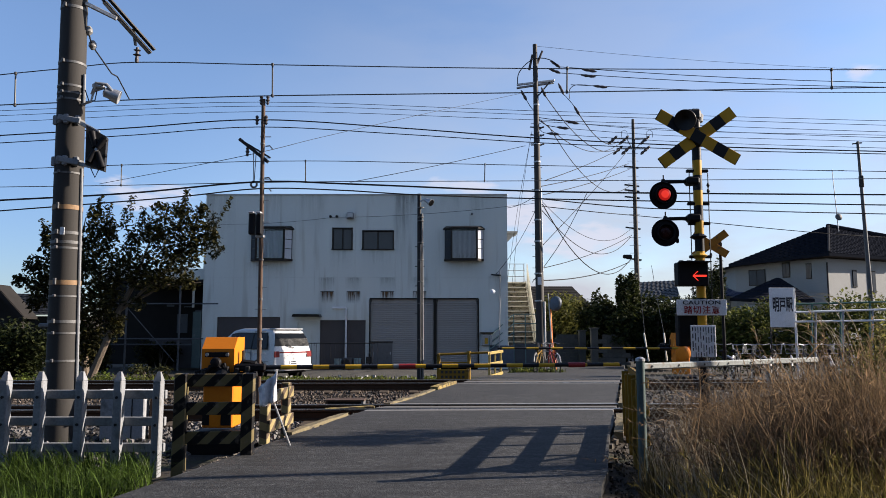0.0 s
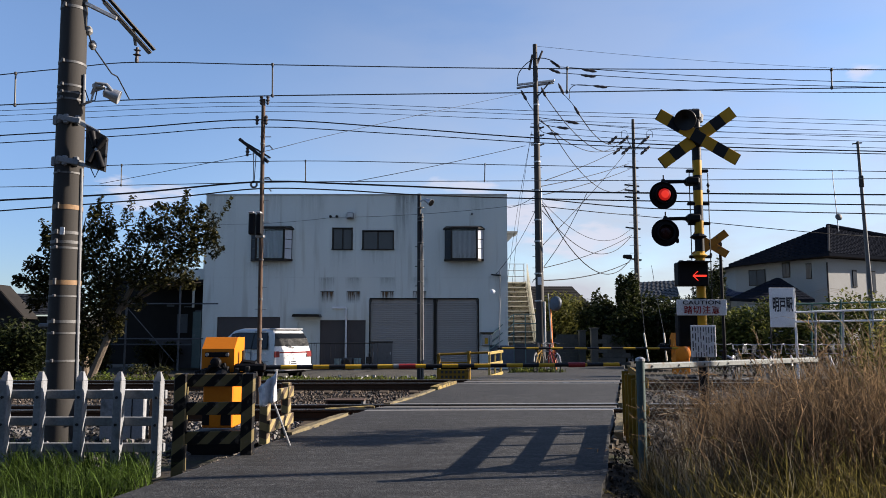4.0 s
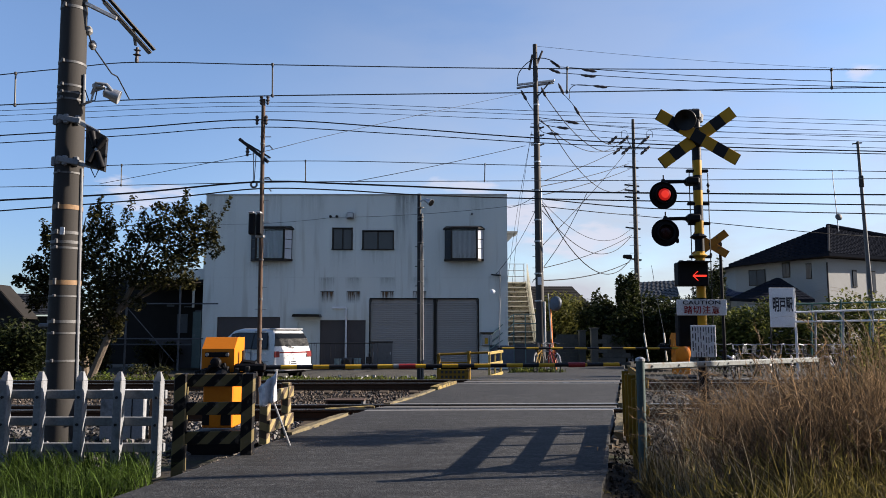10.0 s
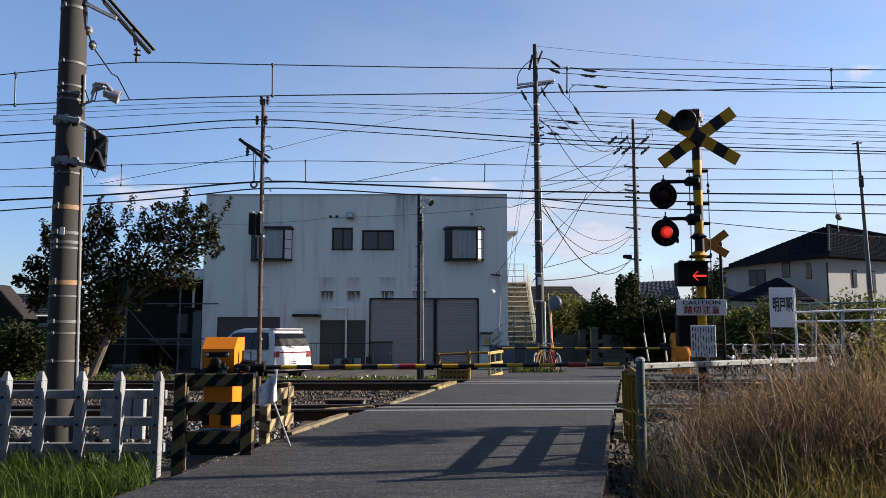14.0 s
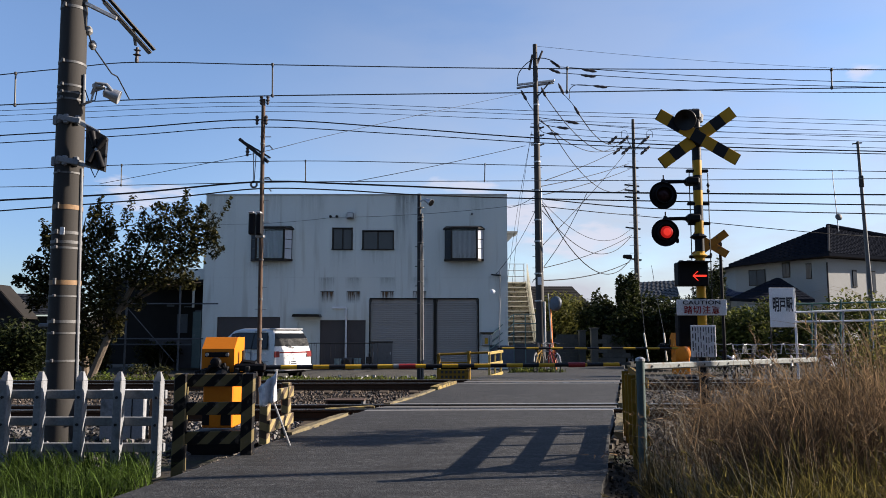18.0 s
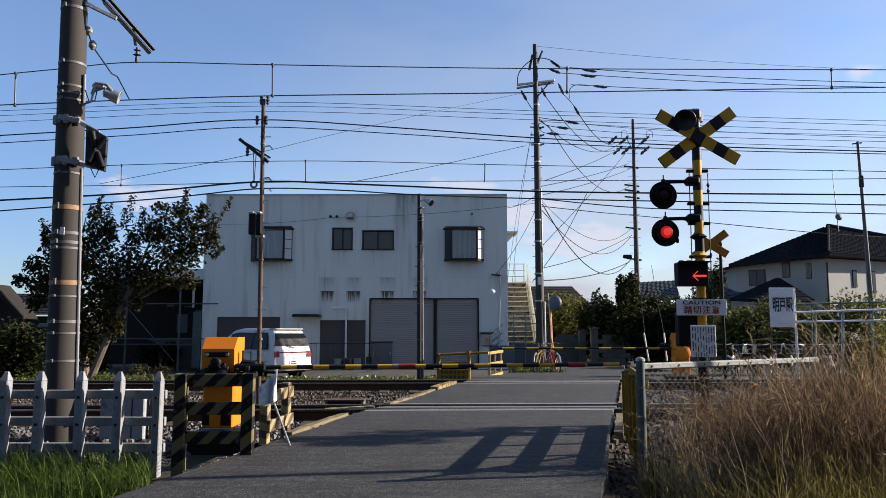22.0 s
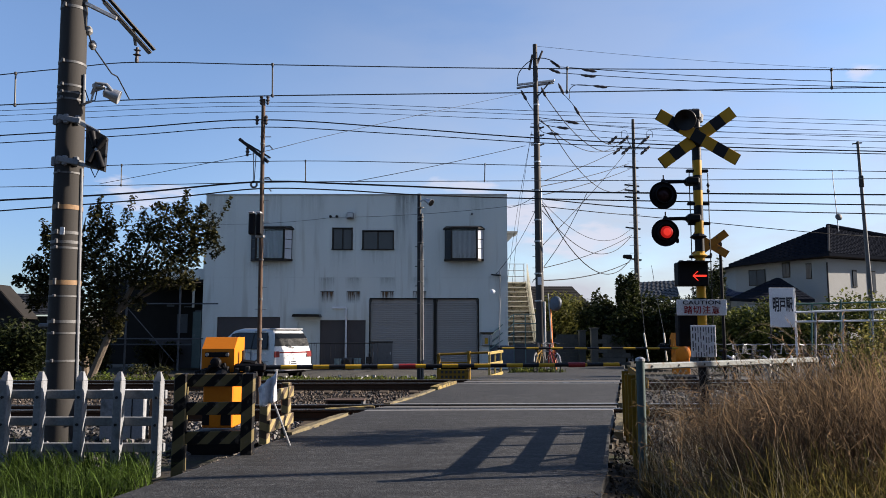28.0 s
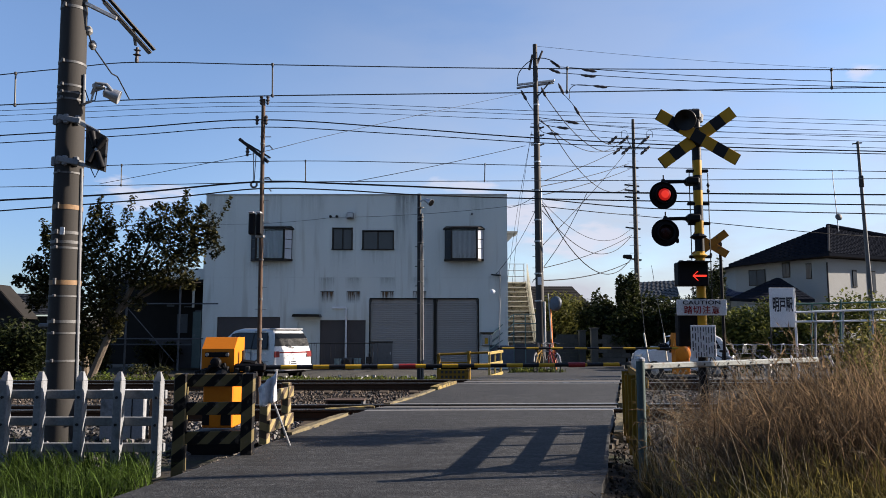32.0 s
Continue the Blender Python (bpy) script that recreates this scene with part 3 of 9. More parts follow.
def steps_between(a, b, d):
    n = max(1, round((b - a) / d))
    return [a + (b - a) * i / n for i in range(n)]


gx = [-2500, -900, -300, -120, -60, -30] + steps_between(-18, 18, 0.4) + [18, 30, 60, 120, 300, 900, 2500]
gy = [-900, -300, -100, -40, -15] + steps_between(-6, 30, 0.4) + [30, 40, 60, 120, 300, 900, 3000]
g = Geo()
g.v = [(x, y, ground_z(x, y)) for y in gy for x in gx]
nx = len(gx)
g.f = [(j * nx + i, j * nx + i + 1, (j + 1) * nx + i + 1, (j + 1) * nx + i) for j in range(len(gy) - 1) for i in range(nx - 1)]
solo("ground", g, EARTH, "bare earth and weedy verge beside the railway crossing", "ground", kind="structure", smooth=True)

# Gravel yard before the building
g = Geo()
xs, ys = steps_between(-8.6, 2.2, 0.6) + [2.2], steps_between(19.8, 32.6, 0.6) + [32.6]
g.v = [(x + (0.25 * (y - 19.8) * 0.9 * smooth(-4, 2.2, x)), y, -0.36 - 0.17 * smooth(20, 23.5, y) + 0.02 * noise.noise(Vector((x, y, 3)))) for y in ys for x in xs]
g.f = [(j * len(xs) + i, j * len(xs) + i + 1, (j + 1) * len(xs) + i + 1, (j + 1) * len(xs) + i) for j in range(len(ys) - 1) for i in range(len(xs) - 1)]
solo("gravel_yard", g, GRAVEL, "pale gravel yard before the white building", "ground", kind="structure", smooth=True)

# Road, in slabs that leave grooves for the four rails
road = thing("road", "narrow grey asphalt road over the railway tracks", "road", kind="structure")


def slab(y0, y1, mat, skew0=RAIL_SKEW, skew1=RAIL_SKEW, name="asphalt_slab", lift=0.0, n=None):
    g = Geo()
    n = n or max(1, int((y1 - y0) / 0.5))
    cols = 8
    for top in (1, 0):
        for j in range(n + 1):
            t = j / n
            for i in range(cols + 1):
                y = y0 + (y1 - y0) * t
                xl, xr = road_left(y), road_right(y)
                x = xl + (xr - xl) * i / cols
                if i in (0, cols):
                    x += 0.05 * noise.noise(Vector((y * 1.3, i, 0)))
                y += (skew0 * (1 - t) + skew1 * t) * x
                g.v.append((x, y, road_z(y) + lift + (0.004 * noise.noise(Vector((x, y, 0))) if top else -0.16)))
    k = (n + 1) * (cols + 1)
    c = cols + 1
    for j in range(n):
        for i in range(cols):
            a = j * c + i
            g.f += [(a, a + 1, a + c + 1, a + c), (k + a, k + a + c, k + a + c + 1, k + a + 1)]
        for i in (0, cols):
            a = j * c + i
            g.f.append((a, a + c, k + a + c, k + a))
    for j in (0, n):
        for i in range(cols):
            a = j * c + i
            g.f.append((a, a + 1, k + a + 1, k + a))
    return part(name, g, mat, road)


slab(-14, RAILS[0] - 0.20, ASPHALT, 0.0, RAIL_SKEW)
slab(RAILS[0] + 0.25, RAILS[1] - 0.25, PANEL_CONC, name="crossing_panel")
slab(RAILS[1] + 0.20, RAILS[2] - 0.20, ASPHALT)
slab(RAILS[2] + 0.24, RAILS[3] - 0.24, PANEL_CONC, name="crossing_panel")
slab(RAILS[3] + 0.20, 62, ASPHALT, RAIL_SKEW, 0.0)
for a_, b_ in ((RAILS[0] - 0.196, RAILS[0] - 0.045), (RAILS[1] + 0.045, RAILS[1] + 0.196), (RAILS[2] - 0.196, RAILS[2] - 0.045), (RAILS[3] + 0.045, RAILS[3] + 0.196)):
    slab(a_, b_, EDGING, name="edging_strip", lift=0.003, n=1)

# Tracks
rail_prof = [(-0.062, -0.15), (0.062, -0.15), (0.062, -0.135), (0.012, -0.12), (0.012, -0.045), (0.034, -0.03), (0.034, -0.006), (-0.034, -0.006), (-0.034, -0.03), (-0.012, -0.045), (-0.012, -0.12), (-0.062, -0.135)]
skew = Matrix.Rotation(math.atan(RAIL_SKEW), 4, "Z")
for n_, (ra, rb) in enumerate(((0, 1), (2, 3))):
    track = thing("railway_track", "narrow-gauge track on dark sleepers in grey ballast", "railway track", group="railway tracks", kind="structure")
    for r in (ra, rb):
        rail = part("rail", Geo().prism(rail_prof, -70, 70, Matrix.Translation((0, RAILS[r], -DIP * (r == 1))) @ skew @ Matrix.Rotation(-math.pi / 2, 4, "Z")), RAIL, track, "rusty steel rail with a bright head")
        part("rail_head", Geo().box((0, 0, 0.0), (140, 0.068, 0.016), Matrix.Translation((0, RAILS[r], -DIP * (r == 1))) @ skew), RAILHEAD, rail)
    sl = Geo().box((0, 0, 0), (0.21, 2.1, 0.14), None, 0.012).mesh("sleeper", SLEEPER)
    mid = (RAILS[ra] + RAILS[rb]) / 2
    for k in range(-24, 25):
        x = 0.62 * k + 0.03 * math.sin(k * 7.3)
        if road_left(mid) - 0.1 < x < road_right(mid) + 0.1:
            continue
        ob = new("sleeper", sl)
        ob.parent = track
        ob.matrix_basis = pose(x, mid + RAIL_SKEW * x, -0.215, 0, 0, 1.5 + 1.2 * math.sin(k * 3.1))


def bed_z(y):
    z = -0.36 + 0.17 * smooth(7.6, 9.3, y) * smooth(19.6, 18.2, y)
    return z - 0.05 * math.exp(-((y - 13.6) / 1.1) ** 2)


g = Geo()
xs, ys = steps_between(-40, 40, 1.0) + [40], steps_between(7.2, 20, 0.4) + [20]
g.v = [(x, y + RAIL_SKEW * x, bed_z(y) + 0.012 * noise.noise(Vector((x * 2, y * 2, 0)))) for y in ys for x in xs]
g.f = [(j * len(xs) + i, j * len(xs) + i + 1, (j + 1) * len(xs) + i + 1, (j + 1) * len(xs) + i) for j in range(len(ys) - 1) for i in range(len(xs) - 1)]
solo("ballast_bed", g, BALLAST_BED, "dark bed of crushed stone under the tracks", "ballast", kind="structure", smooth=True)

rng = random.Random(4)
cube_v = [Vector((i, j, k)) for i in (-1, 1) for j in (-1, 1) for k in (-1, 1)]
cube_f = [(0, 1, 3, 2), (4, 6, 7, 5), (0, 4, 5, 1), (2, 3, 7, 6), (0, 2, 6, 4), (1, 5, 7, 3)]


def add_stone(g, x, y, z, s, flat=0.9):
    """One angular stone, tumbled at random."""
    m = Matrix.Translation((x, y, z)) @ Euler((rng.random() * 6, rng.random() * 6, rng.random() * 6)).to_matrix().to_4x4()
    k = len(g.v)
    g.v += [tuple(m @ Vector((p.x * s * rng.uniform(0.6, 1.3), p.y * s * rng.uniform(0.6, 1.1), p.z * s * rng.uniform(0.5, flat)))) for p in cube_v]
    g.f += [tuple(i + k for i in f) for f in cube_f]


def stones_object(name, g, mat, label, category):
    me = bpy.data.meshes.new(name)
    me.from_pydata(g.v, [], g.f)
    me.materials.append(mat)
    return tagged(new(name, me), label, category, kind="stuff")


near_stones, far_stones = Geo(), Geo()
count = 0
while count < 24000:
    x, y = rng.uniform(-9.5, 7.5), rng.uniform(7.3, 18.6)
    if rng.random() < (y - 7.3) / 18 or road_left(y) - 0.15 < x < road_right(y) + 0.12:
        continue
    if any(abs(y - r) < 0.07 for r in RAILS) or (y < 8.5 and -2.8 < x < 0):
        continue
    rusty = y > 11.9 + rng.gauss(0, 0.35) and x < 2
    add_stone(far_stones if rusty else near_stones, x, y + RAIL_SKEW * x, bed_z(y) + 0.012, rng.uniform(0.013, 0.029))
    count += 1
stones_object("ballast_stones", near_stones, leafy("ballast_stone_mix", (0.005, 0.0045, 0.004), (0.15, 0.143, 0.137), 0.0), "loose grey crushed stones beside the near rails", "ballast")
stones_object("ballast_stones", far_stones, leafy("rusty_stone_mix", (0.005, 0.004, 0.003), (0.115, 0.092, 0.073), 0.0), "loose rust-brown crushed stones between the tracks", "ballast")

# Timber kerbs along the crossing's edges
for a, b in ((8.3, 9.9), (11.6, 13.0), (13.05, 14.2), (14.3, 15.8)):
    for side, off in ((road_left, -0.07), (road_right, 0.07)):
        y0, y1 = a, b
        far_end = a > 14.25 and off < 0
        w_, h_ = (0.075, 0.08) if far_end else (0.05, 0.055)
        g = Geo()
        n_ = 9
        for k in range(n_):
            y = y0 + (y1 - y0) * k / (n_ - 1)
            jit = [0.016 * noise.noise(Vector((y * 3.1, 7 * q, off))) for q in range(6)]
            x, z = side(y) + off + jit[4], road_z(y) - 0.03 + 0.012 * far_end + jit[5]
            g.v += [(x - w_ + jit[0], y, z - h_), (x + w_, y, z - h_), (x + w_ + jit[1], y, z + h_ + jit[2]), (x - w_ + jit[0], y, z + h_ + jit[3])]
        g.f = [(4 * k + q, 4 * k + (q + 1) % 4, 4 * k + 4 + (q + 1) % 4, 4 * k + 4 + q) for k in range(n_ - 1) for q in range(4)] + [(3, 2, 1, 0), (4 * n_ - 4, 4 * n_ - 3, 4 * n_ - 2, 4 * n_ - 1)]
        solo("kerb_timber", g, KERB_YELLOW if far_end else BARK_YELLOW, "weathered yellow timber kerb along the crossing's edge", "kerb", "crossing kerbs")

# broken edge of the road: rubble and crumbs of asphalt along the kerbs
g = Geo()
for _ in range(520):
    y = rng.uniform(6.6, 15.6)
    if any(abs(y - r) < 0.1 for r in RAILS):
        continue
    x = road_left(y) - abs(rng.gauss(0.02, 0.10)) if rng.random() < 0.85 else road_right(y) + abs(rng.gauss(0.03, 0.06))
    off_ = abs(x - road_left(y)) if x < 1 else abs(x - road_right(y))
    add_stone(g, x, y, road_z(y) - 0.03 - 0.35 * max(0.0, off_ - 0.04), rng.uniform(0.008, 0.026))
stones_object("edge_rubble", g, leafy("rubble_mix", (0.016, 0.014, 0.012), (0.12, 0.105, 0.085), 0.0), "crumbled asphalt and stones along the road's broken edge", "rubble")

# pebbles and litter on the shoulder beside the road
g = Geo()
for _ in range(1500):
    y = rng.uniform(4.6, 8.4)
    x = road_right(y) + rng.uniform(0.03, 0.75) if rng.random() < 0.7 else road_left(y) - rng.uniform(0.02, 0.12)
    s = rng.uniform(0.004, 0.014)
    add_stone(g, x, y, ground_z(x, y) + 0.4 * s, s)
stones_object("shoulder_pebbles", g, leafy("pebble_mix", (0.006, 0.005, 0.004), (0.05, 0.04, 0.03), 0.0), "scattered pebbles on the earthy road shoulder", "pebbles")

# pale rubble strewn over the yard beyond the far track
g = Geo()
for _ in range(1100):
    x, y = rng.uniform(-7.5, 0.8), 20.2 + 6.5 * rng.random() ** 1.5
    s = 0.015 + 0.075 * rng.random() ** 4
    add_stone(g, x, y, -0.36 - 0.17 * smooth(20, 23.5, y) + 0.3 * s, s, 0.7)
stones_object("yard_rubble", g, leafy("yard_rubble_mix", (0.02, 0.02, 0.018), (0.38, 0.37, 0.35), 0.0), "pale rubble strewn over the gravel yard", "rubble")


def surface_z(x, y):
    """The top of ground, ballast bed or gravel yard, whichever is highest."""
    z = ground_z(x, y)
    if 7.2 < y - RAIL_SKEW * x < 20:
        z = max(z, bed_z(y - RAIL_SKEW * x))
    if y > 19.8 and -8.6 < x < 2.2:
        z = max(z, -0.36 - 0.17 * smooth(20, 23.5, y))
    return z


# ---- the two-storey building ----
BX0, BX1, BY0, BY1, BZ0, BZ1 = -10.78, 2.91, 33.0, 42.0, -0.65, 7.30
building = thing("white_building", "two-storey white metal-clad building with two roller shutters, streaked with rust", "building")


def wall_with_holes(x0, x1, z0, z1, y0, y1, holes, mat, parent, name="wall"):
    """A wall along x from y0 to y1 deep, with openings (xa, xb, za, zb) right through it."""
    xs = sorted({x0, x1, *[h[0] for h in holes], *[h[1] for h in holes]})
    zs = sorted({z0, z1, *[h[2] for h in holes], *[h[3] for h in holes]})
    g = Geo()

    def solid(i, j):
        if not (0 <= i < len(xs) - 1 and 0 <= j < len(zs) - 1):
            return False
        cx, cz = (xs[i] + xs[i + 1]) / 2, (zs[j] + zs[j + 1]) / 2
        return not any(h[0] < cx < h[1] and h[2] < cz < h[3] for h in holes)

    for i in range(len(xs) - 1):
        for j in range(len(zs) - 1):
            if not solid(i, j):
                continue
            a, b, c, d = xs[i], xs[i + 1], zs[j], zs[j + 1]
            g.add([(a, y0, c), (b, y0, c), (b, y0, d), (a, y0, d)], [(0, 1, 2, 3)])
            g.add([(a, y1, c), (b, y1, c), (b, y1, d), (a, y1, d)], [(3, 2, 1, 0)])
            for di, dj, q in ((-1, 0, [(a, y0, c), (a, y0, d), (a, y1, d), (a, y1, c)]), (1, 0, [(b, y0, c), (b, y1, c), (b, y1, d), (b, y0, d)]),
                              (0, -1, [(a, y0, c), (a, y1, c), (b, y1, c), (b, y0, c)]), (0, 1, [(a, y0, d), (b, y0, d), (b, y1, d), (a, y1, d)])):
                if not solid(i + di, j + dj):
                    g.add(q, [(0, 1, 2, 3)])
    return part(name, g, mat, parent)


openings = [(-3.24, -0.42, BZ0, 2.55), (-0.28, 1.55, BZ0, 2.55), (-8.66, -6.82, 4.3, 5.72), (0.08, 1.82, 4.3, 5.72), (-4.97, -4.14, 4.82, 5.75), (-3.61, -2.27, 4.82, 5.63),
            (-10.11, -7.29, 0.3, 1.76), (-6.50, -5.62, BZ0, 1.55), (-5.50, -4.38, BZ0, 1.62), (-4.30, -3.46, BZ0, 1.62)]
wall_with_holes(BX0, BX1, BZ0, BZ1, BY0, BY0 + 0.18, openings, WALL_PAINT, building, "front_wall")
for nm, c, s in (("side_wall", (BX1 - 0.09, (BY0 + BY1) / 2 + 0.09, (BZ0 + BZ1) / 2), (0.18, BY1 - BY0 - 0.18, BZ1 - BZ0)),
                 ("side_wall", (BX0 + 0.09, (BY0 + BY1) / 2 + 0.09, (BZ0 + BZ1) / 2), (0.18, BY1 - BY0 - 0.18, BZ1 - BZ0)),
                 ("rear_wall", ((BX0 + BX1) / 2, BY1 - 0.09, (BZ0 + BZ1) / 2), (BX1 - BX0 - 0.36, 0.18, BZ1 - BZ0))):
    part(nm, Geo().box(c, s), WALL_PAINT, building)
part("roof", Geo().box(((BX0 + BX1) / 2, (BY0 + BY1) / 2, BZ1 - 0.35), (BX1 - BX0 - 0.4, BY1 - BY0 - 0.4, 0.15)), PANEL_CONC, building)
part("floor_slab", Geo().box(((BX0 + BX1) / 2, (BY0 + BY1) / 2, 2.95), (BX1 - BX0 - 0.4, BY1 - BY0 - 0.4, 0.2)), PANEL_CONC, building)
part("back_room_wall", Geo().box(((BX0 + BX1) / 2, BY0 + 3.0, 3.4), (BX1 - BX0 - 0.4, 0.1, 7.2)), BROWN_BOARD, building)
part("parapet_cap", Geo().box(((BX0 + BX1) / 2, BY0 + 0.08, BZ1 + 0.02), (BX1 - BX0 + 0.06, 0.26, 0.05), None, 0.01), GALV, building, "thin metal parapet cap")

# cladding joints as slightly proud upright ribs
rib = Geo().box((0, 0, 0), (0.022, 0.012, 4.35)).mesh("cladding_rib", WALL_JOINT)
x = BX0 + 0.45
while x < BX1 - 0.2:
    for me_, z0, z1 in ((rib, 2.75, 7.1),):
        if not any(h[0] - 0.1 < x < h[1] + 0.1 and h[3] > 2.8 for h in openings):
            ob = new("cladding_rib", me_)
            ob.parent, ob.location = building, (x, BY0 - 0.005, (z0 + z1) / 2)
    x += 0.91
part("joint_band", Geo().box(((BX0 + BX1) / 2, BY0 - 0.004, 3.52), (BX1 - BX0, 0.012, 0.02)), WALL_JOINT, building)

# roller shutters of single slats
slat_l = Geo().box((0, 0, 0), (2.80, 0.03, 0.083), None, 0.012).mesh("shutter_slat", SHUTTER)
slat_r = Geo().box((0, 0, 0), (1.81, 0.03, 0.083), None, 0.012).mesh("shutter_slat", SHUTTER)
for x, me_ in ((-1.83, slat_l), (0.635, slat_r)):
    sh = part("roller_shutter", Geo().box((x, BY0 + 0.11, 2.50), (2.75 if x < 0 else 1.76, 0.10, 0.16), None, 0.02), SHUTTER, building, "closed grey steel roller shutter")
    for k in range(33):
        ob = new("shutter_slat", me_)
        ob.parent, ob.location = sh, (x, BY0 + 0.07, -0.31 + 0.0845 * k)
part("shutter_post", Geo().box((-0.35, BY0 + 0.03, 1.05), (0.135, 0.10, 3.0)), FRAME_BROWN, building)
part("shutter_frame", Geo().box((-0.85, BY0 - 0.012, 2.575), (4.88, 0.05, 0.06)), FRAME_BROWN, building)
part("shutter_frame", Geo().box((1.58, BY0 - 0.012, 1.05), (0.06, 0.05, 3.0)), FRAME_BROWN, building)
part("shutter_frame", Geo().box((-3.27, BY0 - 0.012, 1.05), (0.06, 0.05, 3.0)), FRAME_BROWN, building)
wicket = part("wicket_door", Geo().box((-2.73, BY0 + 0.045, 0.12), (0.95, 0.03, 1.0), None, 0.01), BAND, building, "grey steel hatch in the shutter")
part("hatch_frame", Geo().box((-2.73, BY0 + 0.03, 0.65), (1.02, 0.05, 0.05)), FRAME_BROWN, wicket)
part("handle", Geo().box((-2.35, BY0 + 0.015, 0.15), (0.04, 0.04, 0.12), None, 0.008), GALV, wicket)


def bay_window(x0, x1):
    """A box bay: sloped-top frame, three front panes, right side pane painted as sunlit, drawn curtain."""
    z0, z1, dep = 4.28, 5.74, 0.42
    sill_ = Geo()
    base_ = [(x0 - 0.03, BY0), (x1 + 0.03, BY0), (x1 - 0.28, BY0 - dep), (x0 + 0.28, BY0 - dep)]
    sill_.v = [(x, y, z0 - 0.02) for x, y in base_] + [(x, y, z0 + 0.08) for x, y in base_]
    sill_.f = [(3, 2, 1, 0), (4, 5, 6, 7)] + [(i, (i + 1) % 4, 4 + (i + 1) % 4, 4 + i) for i in range(4)]
    w = part("bay_window", sill_, FRAME_BROWN, building, "dark bronze bay window with white curtains")
    c0, c1 = x0 + 0.30, x1 - 0.30
    g = Geo()
    rim_ = [(x0 - 0.08, BY0), (x1 + 0.08, BY0), (c1 + 0.06, BY0 - dep - 0.08), (c0 - 0.06, BY0 - dep - 0.08)]
    g.v = [(x, y, z1 - 0.05) for x, y in rim_] + [(x, y, z1 + 0.01) for x, y in rim_] + [(x0 + 0.05, BY0, z1 + 0.12), (x1 - 0.05, BY0, z1 + 0.12), (c1 - 0.05, BY0 - dep + 0.12, z1 + 0.09), (c0 + 0.05, BY0 - dep + 0.12, z1 + 0.09)]
    g.f = [(3, 2, 1, 0), (8, 9, 10, 11)] + [(4 * k + i, 4 * k + (i + 1) % 4, 4 * k + 4 + (i + 1) % 4, 4 * k + 4 + i) for k in (0, 1) for i in range(4)]
    part("hood", g, FRAME_BROWN, w)
    yf = BY0 - dep + 0.03
    for x in (c0, c1):
        part("mullion", Geo().box((x, yf, (z0 + z1) / 2), (0.085, 0.06, z1 - z0 - 0.14)), FRAME_BROWN, w)
    for x in (x0 + 0.02, x1 - 0.02):
        part("mullion", Geo().box((x, BY0 - 0.04, (z0 + z1) / 2), (0.05, 0.06, z1 - z0 - 0.14)), FRAME_BROWN, w)
    part("pane", Geo().box(((c0 + c1) / 2, yf, (z0 + z1) / 2), (c1 - c0 - 0.06, 0.008, z1 - z0 - 0.16)), GLASS_CLEAR, w)
    # right pane takes the curtain's pale colour, for white curtain and sunlight on it
    for xa, xb, mt in ((x0 + 0.02, c0, GLASS), (x1 - 0.02, c1, CURTAIN)):
        p = part("side_pane", Geo().beam((xa, BY0 - 0.07, (z0 + z1) / 2), (xb, yf, (z0 + z1) / 2), 0.008, z1 - z0 - 0.16), mt, w, "side pane of the bay window")
        for k in (-0.2, 0.22):
            part("glazing_bar", Geo().beam((xa, BY0 - 0.08, (z0 + z1) / 2 + k), (xb, yf - 0.01, (z0 + z1) / 2 + k), 0.02, 0.03), FRAME_BROWN, w)
    g = Geo()
    n = 40
    for i in range(n):
        xa, xb = c0 + (c1 - c0) * i / n, c0 + (c1 - c0) * (i + 1) / n
        g.add([(xa, BY0 - 0.16 + 0.025 * (i % 2), z0 + 0.12), (xb, BY0 - 0.16 + 0.025 * ((i + 1) % 2), z0 + 0.12), (xb, BY0 - 0.16 + 0.025 * ((i + 1) % 2), z1 - 0.1), (xa, BY0 - 0.16 + 0.025 * (i % 2), z1 - 0.1)], [(0, 1, 2, 3)])
    part("curtain", g, CURTAIN, w, "pale pleated net curtain")
    return w


GLASS_CLEAR = bpy.data.materials.new("clear_pane")
GLASS_CLEAR.use_nodes = True
_b = GLASS_CLEAR.node_tree.nodes["Principled BSDF"]
_b.inputs["Transmission Weight"].default_value, _b.inputs["Roughness"].default_value, _b.inputs["IOR"].default_value = 1.0, 0.0, 1.45
_b.inputs["Base Color"].default_value = (0.75, 0.8, 0.85, 1)
bay_window(-8.66, -6.82)
rb = bay_window(0.08, 1.82)
for k in range(5):
    part("plant_leaf", Geo().tube([(0.75 + 0.16 * k, BY0 - 0.25, 4.40), (0.72 + 0.16 * k + 0.05 * (k % 3), BY0 - 0.27, 4.58), (0.80 + 0.17 * k, BY0 - 0.28, 4.62 + 0.03 * (k % 2))], 0.018, 5, 0.006), WHITE, rb, "pale dried flower on the sill")


